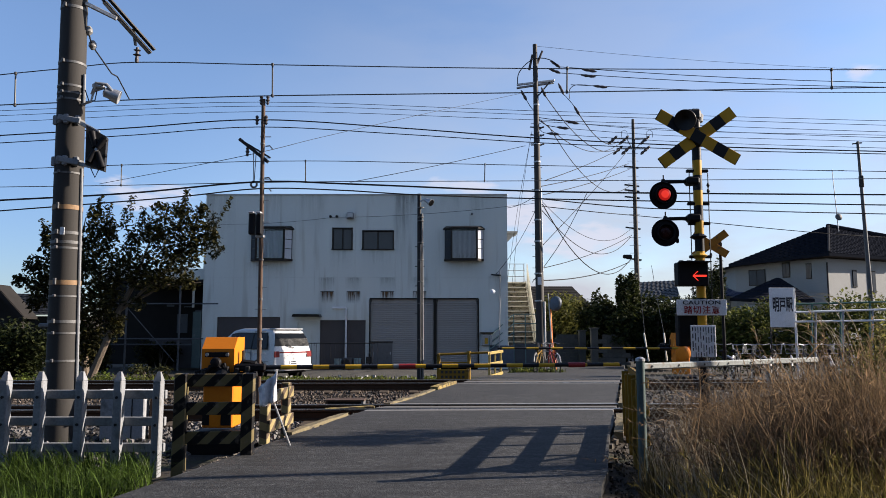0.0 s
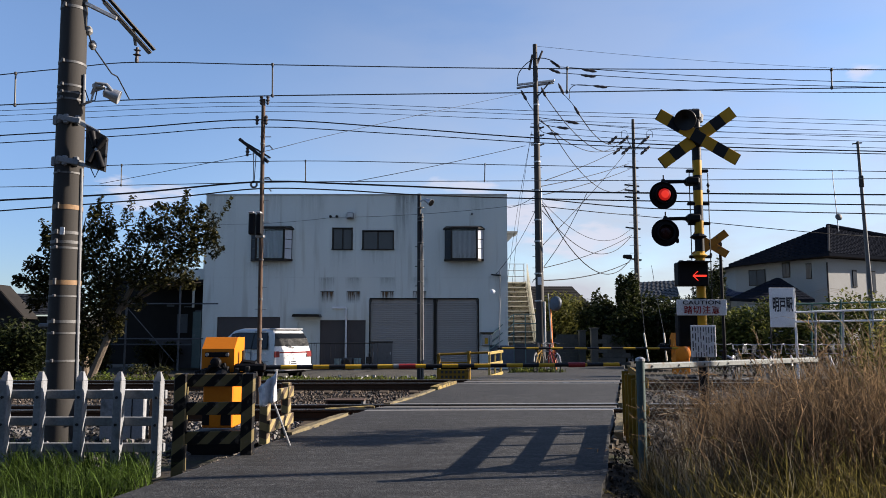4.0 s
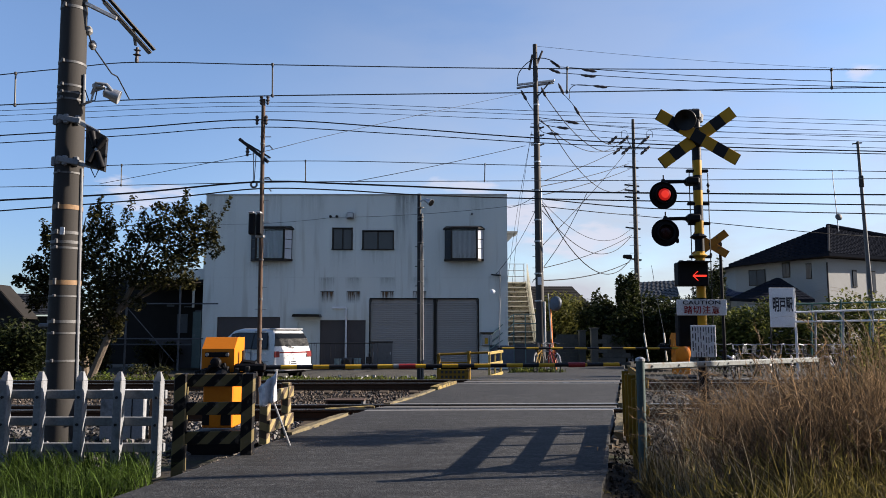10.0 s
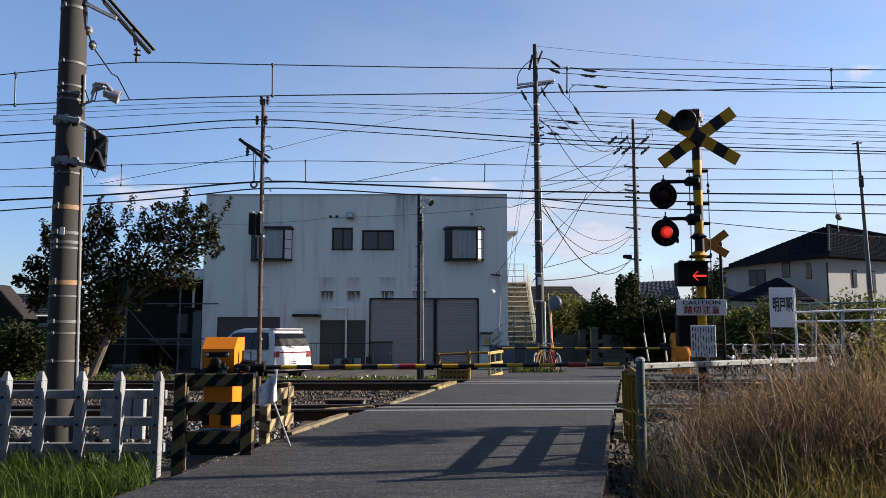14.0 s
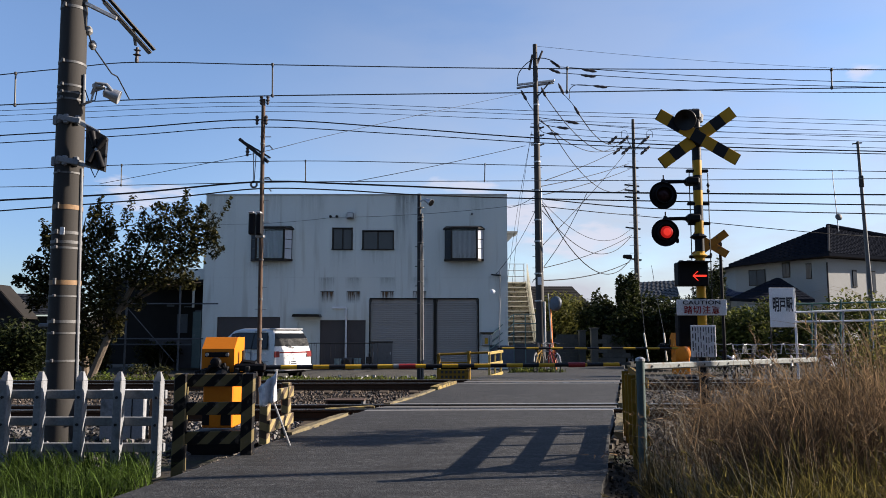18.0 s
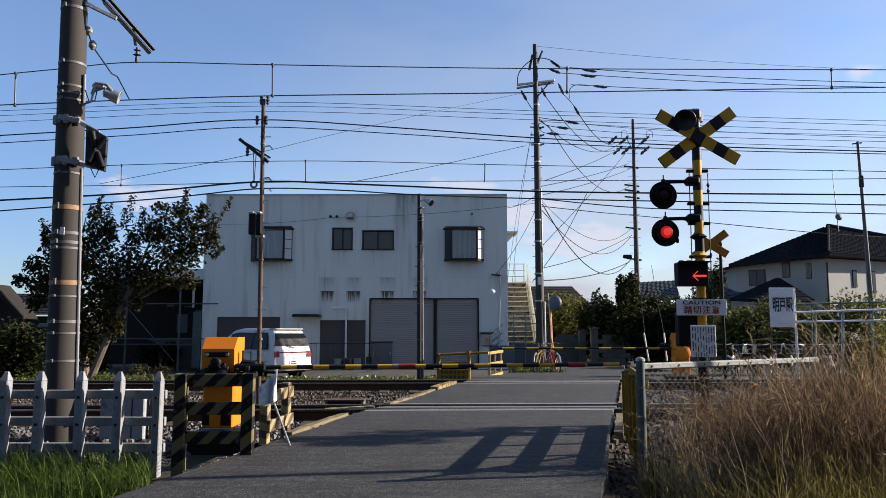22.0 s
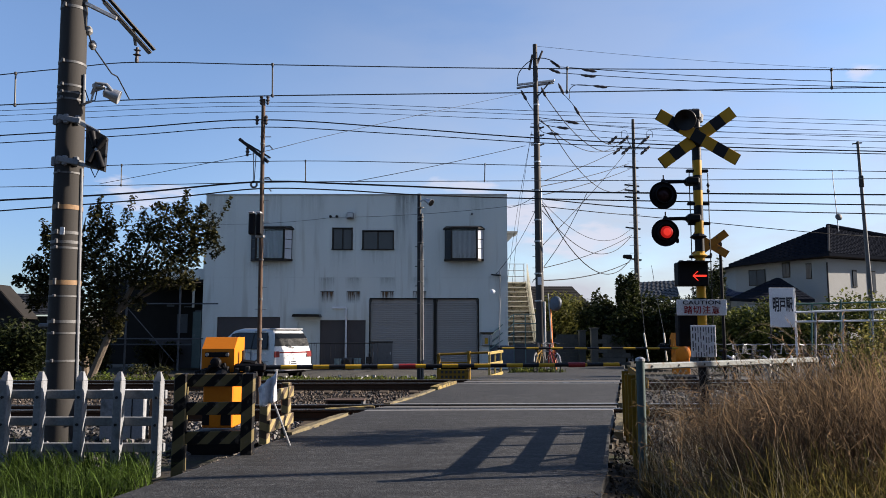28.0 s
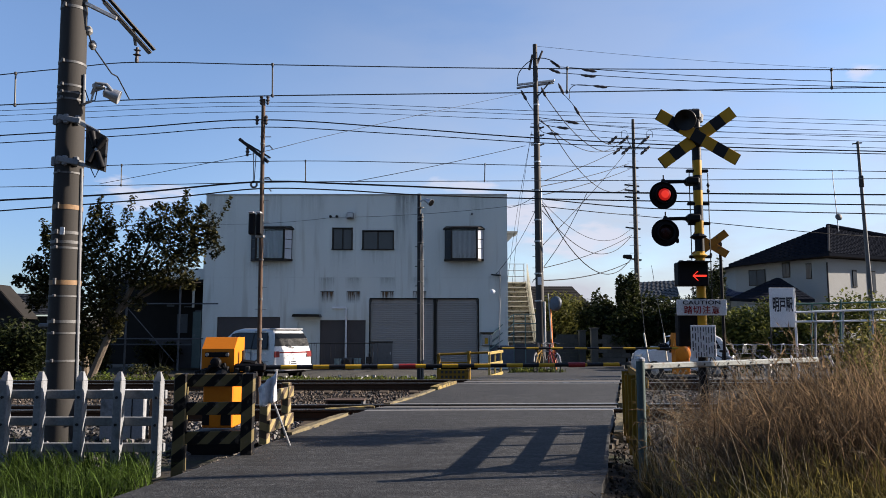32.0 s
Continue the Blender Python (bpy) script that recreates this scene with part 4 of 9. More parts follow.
def window(x0, x1, z0, z1, split):
    w = part("window", Geo().box(((x0 + x1) / 2, BY0 + 0.02, z1 + 0.02), (x1 - x0 + 0.12, 0.10, 0.06), None, 0.01), FRAME_BROWN, building, "dark bronze sliding window")
    part("sill", Geo().box(((x0 + x1) / 2, BY0 - 0.01, z0 - 0.02), (x1 - x0 + 0.16, 0.12, 0.05), None, 0.01), FRAME_BROWN, w)
    for x in (x0 - 0.02, x1 + 0.02):
        part("jamb", Geo().box((x, BY0 + 0.02, (z0 + z1) / 2), (0.06, 0.10, z1 - z0)), FRAME_BROWN, w)
    xs_ = [x0, split, x1]
    for i in (0, 1):
        part("pane", Geo().box(((xs_[i] + xs_[i + 1]) / 2, BY0 + 0.06 + 0.03 * i, (z0 + z1) / 2), (xs_[i + 1] - xs_[i] - 0.03, 0.008, z1 - z0 - 0.04)), GLASS, w)
    part("stile", Geo().box((split, BY0 + 0.05, (z0 + z1) / 2), (0.05, 0.05, z1 - z0)), FRAME_BROWN, w)


window(-4.97, -4.14, 4.82, 5.75, -4.55)
window(-3.61, -2.27, 4.82, 5.63, -2.95)
part("shuttered_window", Geo().box((-8.70, BY0 + 0.08, 1.03), (2.82, 0.05, 1.46), None, 0.01), BROWN_BOARD, building, "brown boarded ground-floor window")
door = part("door", Geo().box((-6.06, BY0 + 0.10, 0.55), (0.86, 0.05, 2.0), None, 0.01), WALL_PAINT, building, "pale metal side door")
part("door_handle", Geo().box((-5.74, BY0 + 0.055, 0.55), (0.05, 0.05, 0.14), None, 0.01), GALV, door)
part("canopy", Geo().prism([(-6.66, 1.76), (-5.42, 1.76), (-5.46, 1.87), (-6.61, 1.88)], BY0 - 0.6, BY0), FRAME_BROWN, building, "small dark door canopy")
for a, b in ((-5.50, -4.38), (-4.30, -3.46)):
    part("boarded_bay", Geo().box(((a + b) / 2, BY0 + 0.09, 0.6), (b - a, 0.04, 2.1), None, 0.01), BROWN_BOARD, building, "brown boarded bay")
part("downpipe", Geo().tube([(-4.95, BY0 - 0.06, 2.16), (-4.36, BY0 - 0.06, 2.16), (-4.33, BY0 - 0.06, 2.1), (-4.33, BY0 - 0.06, -0.3)], 0.055, 8), SIGN_WHITE, building, "pale drain pipe", True)
for x in (-5.2, -4.02, -2.5, -1.05):
    vent = part("vent_slit", Geo().box((x, BY0 - 0.01, 2.90), (0.60, 0.03, 0.02)), FRAME_BROWN, building)
    part("rust_stain", Geo().add([(x - 0.34, BY0 - 0.004, 2.36), (x + 0.34, BY0 - 0.004, 2.36), (x + 0.34, BY0 - 0.004, 2.895), (x - 0.34, BY0 - 0.004, 2.895)], [(0, 1, 2, 3)]), WALL_STAIN, vent, "rusty run-off streaks")


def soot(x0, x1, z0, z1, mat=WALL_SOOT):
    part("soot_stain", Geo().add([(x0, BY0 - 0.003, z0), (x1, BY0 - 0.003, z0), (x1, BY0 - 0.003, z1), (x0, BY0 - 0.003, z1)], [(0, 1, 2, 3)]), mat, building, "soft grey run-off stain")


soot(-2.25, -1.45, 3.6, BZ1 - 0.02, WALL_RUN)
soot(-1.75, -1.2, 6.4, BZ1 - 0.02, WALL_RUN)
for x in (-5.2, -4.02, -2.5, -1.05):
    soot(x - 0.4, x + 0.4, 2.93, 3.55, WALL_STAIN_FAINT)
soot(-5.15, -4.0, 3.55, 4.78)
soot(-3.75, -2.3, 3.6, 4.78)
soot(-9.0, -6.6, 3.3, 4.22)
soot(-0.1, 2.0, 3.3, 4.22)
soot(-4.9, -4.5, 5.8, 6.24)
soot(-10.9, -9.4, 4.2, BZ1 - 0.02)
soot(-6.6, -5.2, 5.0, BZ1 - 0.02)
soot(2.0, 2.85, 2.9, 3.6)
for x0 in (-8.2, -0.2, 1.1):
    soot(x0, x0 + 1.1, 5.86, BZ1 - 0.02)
lampb = part("vent_hood", Geo().box((-4.19, BY0 - 0.14, 6.32), (0.32, 0.28, 0.28), None, 0.03), WHITE, building, "white square vent hood")
part("louvre", Geo().box((-4.19, BY0 - 0.285, 6.32), (0.24, 0.01, 0.2)), GALV, lampb)
for x in (-5.1, -4.82):
    part("pipe_outlet", Geo().cyl((x, BY0 - 0.10, 6.30), (x, BY0, 6.30), 0.06), STEEL_DARK, building)
part("pipe_outlet", Geo().cyl((1.32, BY0 - 0.08, 6.42), (1.32, BY0, 6.42), 0.05), WHITE, building)
part("wall_lamp", Geo().lathe([(0.02, 0), (0.11, 0.02), (0.12, 0.06), (0.04, 0.12)], Matrix.Translation((2.2, BY0 - 0.30, 2.85)) @ Matrix.Rotation(radians(65), 4, "X"), 14), SIGN_WHITE, building, "round white lamp on the wall", True)
part("cable_pipe", Geo().tube([(2.55, BY0 - 0.05, 3.8), (2.55, BY0 - 0.05, 2.4), (2.5, BY0 - 0.05, 0.2)], 0.025, 6), GALV, building)
part("cable_bracket", Geo().beam((2.15, BY0 - 0.12, 3.65), (2.6, BY0 - 0.12, 3.62), 0.04, 0.06), STEEL_DARK, building)
part("meter_box", Geo().box((1.95, BY0 - 0.10, 0.75), (0.46, 0.22, 0.50), None, 0.02), GALV, building, "grey meter box")
part("meter_hood", Geo().box((1.95, BY0 - 0.14, 1.06), (0.60, 0.34, 0.04), None, 0.01), FRAME_BROWN, building)
part("meter_notice", Geo().box((1.92, BY0 - 0.217, 0.70), (0.14, 0.008, 0.26)), YELLOW, building)
part("eave_ledge", Geo().box((3.25, 35.5, 5.85), (0.66, 1.2, 0.10), None, 0.01), WHITE, building, "white canopy over the upper side door")
part("eave_ledge", Geo().prism([(2.92, 5.35), (3.05, 5.35), (3.5, 5.80), (2.92, 5.80)], 35.0, 35.1), WHITE, building)

# outside stairs up the sunlit side
stairs = thing("outside_stairs", "cream steel outside stairs along the building's side", "stairs")
n_st = 16
sy0, sy1, sz1 = 33.9, 37.9, 3.62
for k in range(n_st):
    t = (k + 1) / n_st
    y, z = sy0 + (sy1 - sy0) * k / n_st, -0.35 + (sz1 + 0.35) * t
    st = part("step", Geo().box((3.66, y + 0.14, z - 0.02), (1.20, 0.30, 0.04), None, 0.006), CREAM, stairs)
    part("riser", Geo().box((3.66, y + 0.27, z - 0.155), (1.20, 0.02, 0.24)), RISER, st)
for x in (3.03, 4.29):
    part("stringer", Geo().prism([(sy0 - 0.1, -0.35), (sy0 + 0.25, -0.35), (sy1 + 0.1, sz1 - 0.25), (sy1 + 0.1, sz1 + 0.1), (sy0 - 0.1, -0.1)], -0.03, 0.03, Matrix.Translation((x, 0, 0)) @ Matrix.Rotation(math.pi / 2, 4, "Z") @ Matrix.Diagonal((1, -1, 1, 1))), CREAM, stairs)
part("landing", Geo().box((3.66, sy1 + 0.9, sz1), (1.26, 1.6, 0.10)), CREAM, stairs)
part("handrail_panel", Geo().prism([(sy0 - 0.1, 0.0), (sy0 + 0.1, 0.0), (sy1 + 0.1, sz1 + 0.05), (sy1 + 0.1, sz1 + 1.0), (sy0 + 0.0, 0.75)], -0.02, 0.02, Matrix.Translation((4.36, 0, 0)) @ Matrix.Rotation(math.pi / 2, 4, "Z") @ Matrix.Diagonal((1, -1, 1, 1))), CREAM, stairs, "cream panelled balustrade")
for z in (0.35, 0.65, 1.0):
    part("rail", Geo().beam((2.95, sy1 + 0.3, sz1 + z), (4.25, sy1 + 0.3, sz1 + z), 0.03, 0.03), GALV, stairs)
for x in (3.75, 4.22):
    part("post", Geo().box((x, sy1 + 0.3, sz1 + 0.5), (0.04, 0.04, 1.0)), GALV, stairs)
for z in (0.0, -0.42, -0.80):
    part("lower_rail", Geo().tube([(2.05, 32.8, 0.87 + 0.7 * z), (3.18, 33.2, 1.89 + z), (4.20, 33.2, 1.89 + z)], 0.024, 6), TEAL_RAIL, stairs, "blue-green handrail")
for x in (2.05, 3.18, 3.70, 4.20):
    part("lower_post", Geo().box((x, 32.8 if x < 3 else 33.2, 0.20 if x < 3 else 0.72), (0.05, 0.05, 1.3 if x < 3 else 2.36)), TEAL_RAIL, stairs)
part("lower_panel", Geo().box((3.70, 33.26, 0.05), (1.02, 0.04, 1.05)), CABINET, stairs, "grey sheet-metal panel")
part("lower_panel", Geo().box((2.62, 33.0, 0.02), (1.05, 0.04, 0.95), None, 0.01), MIRROR_BACK, stairs, "blue-grey sheet-metal panel")



# ---- the crossing's equipment ----
SX, SY = 3.05, 8.7
sign = thing("crossing_signal", "crossing signal with yellow and black crossbuck, bell and two red lamps", "crossing signal", pose(SX, SY, 0))
part("base", Geo().cyl((0, 0, -0.35), (0, 0, -0.1), 0.14, 0.12, 16), STEEL_DARK, sign)
part("mast_foot", Geo().cyl((0, 0, -0.15), (0, 0, 0.82), 0.056, 0.056, 16), BLACK, sign, "", True)
part("mast", Geo().cyl((0.004, 0, 0.8), (0.02, 0, 3.62), 0.054, 0.054, 16), HAZ_MAST, sign, "yellow and black banded mast", True)
part("mast_cap", Geo().lathe([(0.056, 0), (0.058, 0.02), (0.03, 0.05)], pose(0.02, 0, 3.62), 14), BLACK, sign)
for nm, ang, dy in (("crossbuck_blade", 31, -0.085), ("crossbuck_blade", -36, -0.062)):
    g = Geo().box((0, 0, 0), (1.10, 0.012, 0.15), None, 0.004)
    ob = part(nm, g, HAZ_BUCK, sign, "yellow and black enamelled crossbuck blade")
    ob.matrix_basis = pose(0.012, dy, 3.418, 0, ang, 0)
part("blade_bracket", Geo().box((0.02, -0.04, 3.43), (0.10, 0.05, 0.24), None, 0.01), BLACK, sign)
# bell: two trumpet loudspeakers on the mast's top
bell = part("bell_horn", Geo().lathe([(0.02, 0.09), (0.05, 0.07), (0.13, 0.0), (0.148, -0.008), (0.15, 0.004), (0.10, 0.05), (0.07, 0.12), (0.06, 0.24), (0.02, 0.26)], pose(-0.165, -0.18, 3.60, -62, 0, -30) @ Matrix.Scale(0.86, 4), 24), STEEL_DARK, sign, "black trumpet bell", True)
part("bell_motor", Geo().box((0.02, 0.05, 3.72), (0.13, 0.2, 0.14), None, 0.03), STEEL_DARK, sign)
part("bell_cover", Geo().lathe([(0.07, 0), (0.08, 0.06), (0.06, 0.10), (0.02, 0.12)], pose(-0.04, 0.02, 3.67), 16), STEEL_DARK, sign, "dark round bell housing", True)
part("bell_cover", Geo().lathe([(0.07, 0), (0.08, 0.08), (0.05, 0.12)], pose(0.08, 0.12, 3.66), 14), WHITE, sign, "", True)

signal_lamps = []
for lz, lx in ((2.71, -0.425), (2.26, -0.415)):
    lamp = part("lamp", Geo().lathe([(0.158, 0.0), (0.165, -0.012), (0.158, -0.02), (0.11, 0.03), (0.10, 0.16), (0.04, 0.19)], pose(lx, -0.06, lz, -90, 0, 0), 32), BLACK, sign, "round black warning lamp with a red lens", True)
    part("hood", Geo().lathe([(0.085, 0.0), (0.10, 0.02), (0.10, 0.09), (0.092, 0.09), (0.092, 0.02)], pose(lx, -0.045, lz, 90, 0, 0), 28), BLACK, lamp, "", True)
    part("lens", Geo().lathe([(0.086, 0.0), (0.084, 0.012), (0.06, 0.028), (0.02, 0.035)], pose(lx, -0.075, lz, 90, 0, 0), 28), LENS_OFF, lamp, "dark red unlit lens", True)
    glow = part("lit_filament", Geo().lathe([(0.072, 0.0), (0.070, 0.012), (0.046, 0.026), (0.012, 0.032)], pose(0, 0, 0, 90, 0, 0), 28), LENS_ON, lamp, "bright red glowing lamp insert", True)
    core = glow.data
    core.materials.append(LENS_HOT)
    for f_ in core.polygons:
        if f_.center.x ** 2 + f_.center.z ** 2 < 0.042 ** 2:
            f_.material_index = 1
    signal_lamps.append((glow, lx, lz))
    part("lamp_arm", Geo().cyl((lx + 0.02, 0.0, lz + 0.175), (-0.04, 0.0, lz + 0.185), 0.022, 0.022, 10), BLACK, sign)
    part("arm_clamp", Geo().box((-0.05, 0, lz + 0.185), (0.16, 0.15, 0.10), None, 0.025), BLACK, sign)
    part("lamp_stem", Geo().cyl((lx + 0.02, 0.0, lz + 0.12), (lx + 0.03, 0.0, lz + 0.21), 0.035, 0.02, 10), BLACK, sign)
    part("cable_gland", Geo().cyl((lx + 0.03, 0.0, lz + 0.2), (lx + 0.03, 0, lz + 0.26), 0.008, 0.008, 6), BLACK, sign)
part("lamp_latch", Geo().box((-0.26, -0.03, 2.17), (0.03, 0.04, 0.06), None, 0.01), BLACK, sign)
for z in (3.02, 2.62, 2.38, 1.98):
    part("mast_clamp", Geo().box((0.015, 0, z), (0.26, 0.05, 0.035), None, 0.006), BLACK, sign)
for z in (2.22, 1.99):
    part("mast_sleeve", Geo().lathe([(0.057, -0.03), (0.10, 0.0), (0.057, 0.035)], pose(0.0, 0, z), 14), YELLOW if z < 2 else BLACK, sign)
for x in (-0.085, 0.14):
    part("conduit", Geo().cyl((x, 0.02, 1.1), (x + 0.01, 0.02, 3.0), 0.006, 0.006, 6), STEEL_DARK, sign)
for z in (2.85, 2.78, 2.0):
    part("conduit_joint", Geo().lathe([(0.008, -0.03), (0.02, 0), (0.008, 0.03)], pose(0.148, 0.02, z), 8), BLACK, sign)
# direction indicator
ind = part("direction_indicator", Geo().box((-0.126, -0.07, 1.765), (0.358, 0.16, 0.28), None, 0.012), BLACK, sign, "black train-direction box with a red lit arrow")
for x in (-0.24, -0.15, -0.06, 0.01):
    part("top_lug", Geo().box((x, -0.07, 1.915), (0.05, 0.05, 0.03), None, 0.006), BLACK, ind)
part("visor", Geo().box((-0.126, -0.20, 1.90), (0.358, 0.12, 0.012)), BLACK, ind)
g = Geo()
ax, ay, az = -0.09, -0.153, 1.742
g.box((ax + 0.04, ay, az), (0.15, 0.006, 0.022))
for s_ in (-1, 1):
    g.beam((ax - 0.045, ay, az), (ax + 0.015, ay, az + s_ * 0.055), 0.006, 0.024, 0, (0, 1, 0))
part("arrow", g, ARROW_ON, ind, "red lit arrow pointing along the track")
part("lower_box", Geo().box((-0.12, 0.08, 1.12), (0.30, 0.14, 0.40), None, 0.012), BLACK, sign, "black relay box")
# notices
board = thing("caution_sign", "white caution sign lettered in black and red on the signal mast", "sign", pose(SX - 0.03, SY - 0.10, 1.375))
part("plate", Geo().box((0, 0, 0), (0.585, 0.012, 0.185), None, 0.004), SIGN_WHITE, board)
lettering("CAUTION", 0.064, INK, board, face_y(0, -0.009, 0.055), stretch=1.45, bold=0.0012, spacing=1.1, label="black CAUTION lettering")
lettering("踏切注意", 0.098, SIGN_RED, board, face_y(0.0, -0.009, -0.034), stretch=1.0, bold=0.0016, spacing=1.18, label="dark red 踏切注意 lettering")
note = thing("notice_board", "white notice board with small upright text lines", "sign", pose(SX - 0.02, SY - 0.09, 0.985))
part("plate", Geo().box((0, 0, 0), (0.29, 0.012, 0.37), None, 0.004), SIGN_WHITE, note)
rs = random.Random(3)
for k in range(9):
    z = 0.16
    while z > -0.15:
        h = rs.uniform(0.03, 0.09)
        part("text_bar", Geo().box((-0.124 + 0.031 * k, -0.008, z - h / 2), (0.008 if k else 0.012, 0.004, h)), INK, note)
        z -= h + rs.uniform(0.008, 0.05)


def gate_machine(m, label, paint):
    mc = thing("gate_machine", label, "crossing gate", m, "gate machines")
    part("housing", Geo().add(*hood_mesh()), paint, mc, "orange sheet-metal housing")
    part("housing_lower", Geo().box((0, 0.02, 0.31), (0.345, 0.36, 0.60), None, 0.012), paint, mc)
    for x in (-0.085, 0.075):
        part("door_seam", Geo().box((x, -0.154, 0.30), (0.012, 0.008, 0.52)), BLACK, mc)
    part("slot", Geo().box((-0.01, -0.216, 0.835), (0.27, 0.014, 0.055), None, 0.004), BLACK, mc)
    for x in (-0.12, 0.11):
        part("bolt", Geo().cyl((x, -0.235, 0.835), (x, -0.215, 0.835), 0.02, 0.02, 10), GALV, mc)
    for x in (-0.06, 0.07):
        part("top_slot", Geo().box((x, -0.10, 0.975), (0.05, 0.02, 0.03), pose(0, 0, 0)), BROWN_BOARD, mc)
    part("drive", Geo().lathe([(0.055, 0), (0.065, 0.03), (0.05, 0.07), (0.02, 0.08)], pose(-0.01, -0.22, 0.745, 90), 14), BLACK, mc, "", True)
    part("drive_bracket", Geo().add([(-0.13, -0.25, 0.55), (0.14, -0.25, 0.55), (0.07, -0.25, 0.72), (-0.09, -0.25, 0.72), (-0.13, -0.21, 0.55), (0.14, -0.21, 0.55), (0.07, -0.21, 0.72), (-0.09, -0.21, 0.72)],
         [(0, 1, 2, 3), (7, 6, 5, 4), (0, 4, 5, 1), (1, 5, 6, 2), (2, 6, 7, 3), (3, 7, 4, 0)]), BLACK, mc)
    part("drive_base", Geo().box((0.0, -0.24, 0.575), (0.37, 0.10, 0.07), None, 0.015), BLACK, mc)
    part("drive_shaft", Geo().cyl((-0.2, -0.26, 0.60), (0.52, -0.22, 0.62), 0.03, 0.03, 10), BLACK, mc, "", True)
    for x, z, w_, h_ in ((0.12, 0.66, 0.06, 0.09), (-0.14, 0.64, 0.05, 0.07), (0.24, 0.63, 0.05, 0.12), (0.36, 0.66, 0.06, 0.10), (0.45, 0.62, 0.05, 0.07)):
        part("drive_lug", Geo().box((x, -0.27, z), (w_, 0.06, h_), pose(0, 0, 0), 0.012), STEEL_DARK, mc)
    # flat black plates lying on the lower front, not sunk in
    for x, w_ in ((-0.13, 0.075), (0.095, 0.11)):
        part("side_recess", Geo().box((x, -0.163, 0.125), (w_, 0.012, 0.17)), BLACK, mc)
    part("weight_arm", Geo().beam((-0.25, -0.22, 0.62), (0.1, -0.22, 0.72), 0.04, 0.06, 0.01), BLACK, mc)
    for k in range(3):
        part("counterweight", Geo().cyl((0.27 + 0.09 * k, -0.10, 0.68), (0.33 + 0.09 * k, -0.10, 0.68), 0.07 - 0.012 * k, 0.07 - 0.012 * k, 14), BLACK, mc)
    part("latch", Geo().box((0.24, -0.02, 0.80), (0.03, 0.05, 0.16), None, 0.01), STEEL_DARK, mc)
    # added black box: the deep shade below the housing as a solid
    part("plinth", Geo().box((0.02, 0.0, -0.24), (0.66, 0.50, 0.40), None, 0.015), BLACK, mc, "black box added for the dark shade under the machine")
    for k, (x0_, z0_, x1_, z1_) in enumerate(((-0.16, 0.60, -0.02, 0.74), (0.02, 0.70, 0.16, 0.58), (-0.2, 0.52, 0.2, 0.55), (0.1, 0.62, 0.34, 0.60))):
        part("linkage", Geo().beam((x0_, -0.27, z0_), (x1_, -0.27, z1_), 0.03, 0.035, 0.006), BLACK, mc)
    part("gear", Geo().lathe([(0.02, 0), (0.07, 0.01), (0.075, 0.03), (0.03, 0.05)], pose(0.08, -0.28, 0.60, 90), 12), STEEL_DARK, mc)
    part("chain_cover", Geo().tube([(0.2, -0.2, 0.62), (0.3, -0.22, 0.76), (0.42, -0.2, 0.74), (0.5, -0.18, 0.6)], 0.03, 6), BLACK, mc)
    part("red_reflector", Geo().box((-0.03, -0.222, 0.60), (0.12, 0.012, 0.05)), SIGN_RED, mc)
    return mc


def hood_mesh():
    """The housing's upper part, its front edge sloped back at the top."""
    prof = [(-0.21, 0.60), (0.21, 0.60), (0.21, 1.03), (-0.08, 1.03), (-0.21, 0.90)]
    n = len(prof)
    vs = [(x, y, z) for x in (-0.185, 0.185) for y, z in prof]
    fs = [(i, (i + 1) % n, n + (i + 1) % n, n + i) for i in range(n)] + [tuple(range(n)), tuple(range(2 * n - 1, n - 1, -1))]
    return vs, fs


near_gate = gate_machine(pose(-2.56, 8.65, 0.0), "orange crossing gate machine with its striped arm lowered", ORANGE)
far_gate = gate_machine(pose(5.95, 18.6, 0.04, 0, 0, 180), "weathered orange crossing gate machine beyond the tracks, arm lowered", ORANGE_WORN)
# arms across the road, in the machines' own space
ARM_LEN, ARM_RISE = 4.22, 0.035
arm_n = part("arm", Geo().cyl((0, 0, 0), (ARM_LEN, 0, ARM_RISE), 0.026, 0.021, 12), HAZ_ARM, near_gate, "lowered yellow and black gate arm", True)
arm_n.location = (0.36, -0.23, 0.69)
for x in (1.70, 3.62):
    part("red_band", Geo().cyl((x, 0, 0.0083 * x), (x + 0.19, 0, 0.0083 * (x + 0.19)), 0.0285, 0.0285, 12), SIGN_RED, arm_n, "red reflective band", True)
part("white_band", Geo().cyl((1.64, 0, 0.0136), (1.70, 0, 0.0141), 0.0285, 0.0285, 12), WHITE, arm_n, "", True)
part("arm_socket", Geo().box((0.02, 0, 0), (0.36, 0.10, 0.09), None, 0.02), BLACK, arm_n)
arm_f = part("arm", Geo().cyl((0, 0, 0), (4.5, 0, 0), 0.028, 0.024, 12), HAZ_FAR_ARM, far_gate, "lowered yellow and black gate arm", True)
arm_f.location = (0.1, 0.22, 0.65)
part("gear_cover", Geo().lathe([(0.02, 0.05), (0.17, 0.045), (0.19, 0.03), (0.19, -0.02)], pose(0.0, 0.21, 0.52, -90, 0, 0), 24), ORANGE_WORN, far_gate, "round orange gear cover", True)
# two upright black plates on the housing's upper face
for x in (-0.12, 0.10):
    part("side_recess", Geo().box((x, 0.212, 0.84), (0.075, 0.014, 0.22)), BLACK, far_gate)


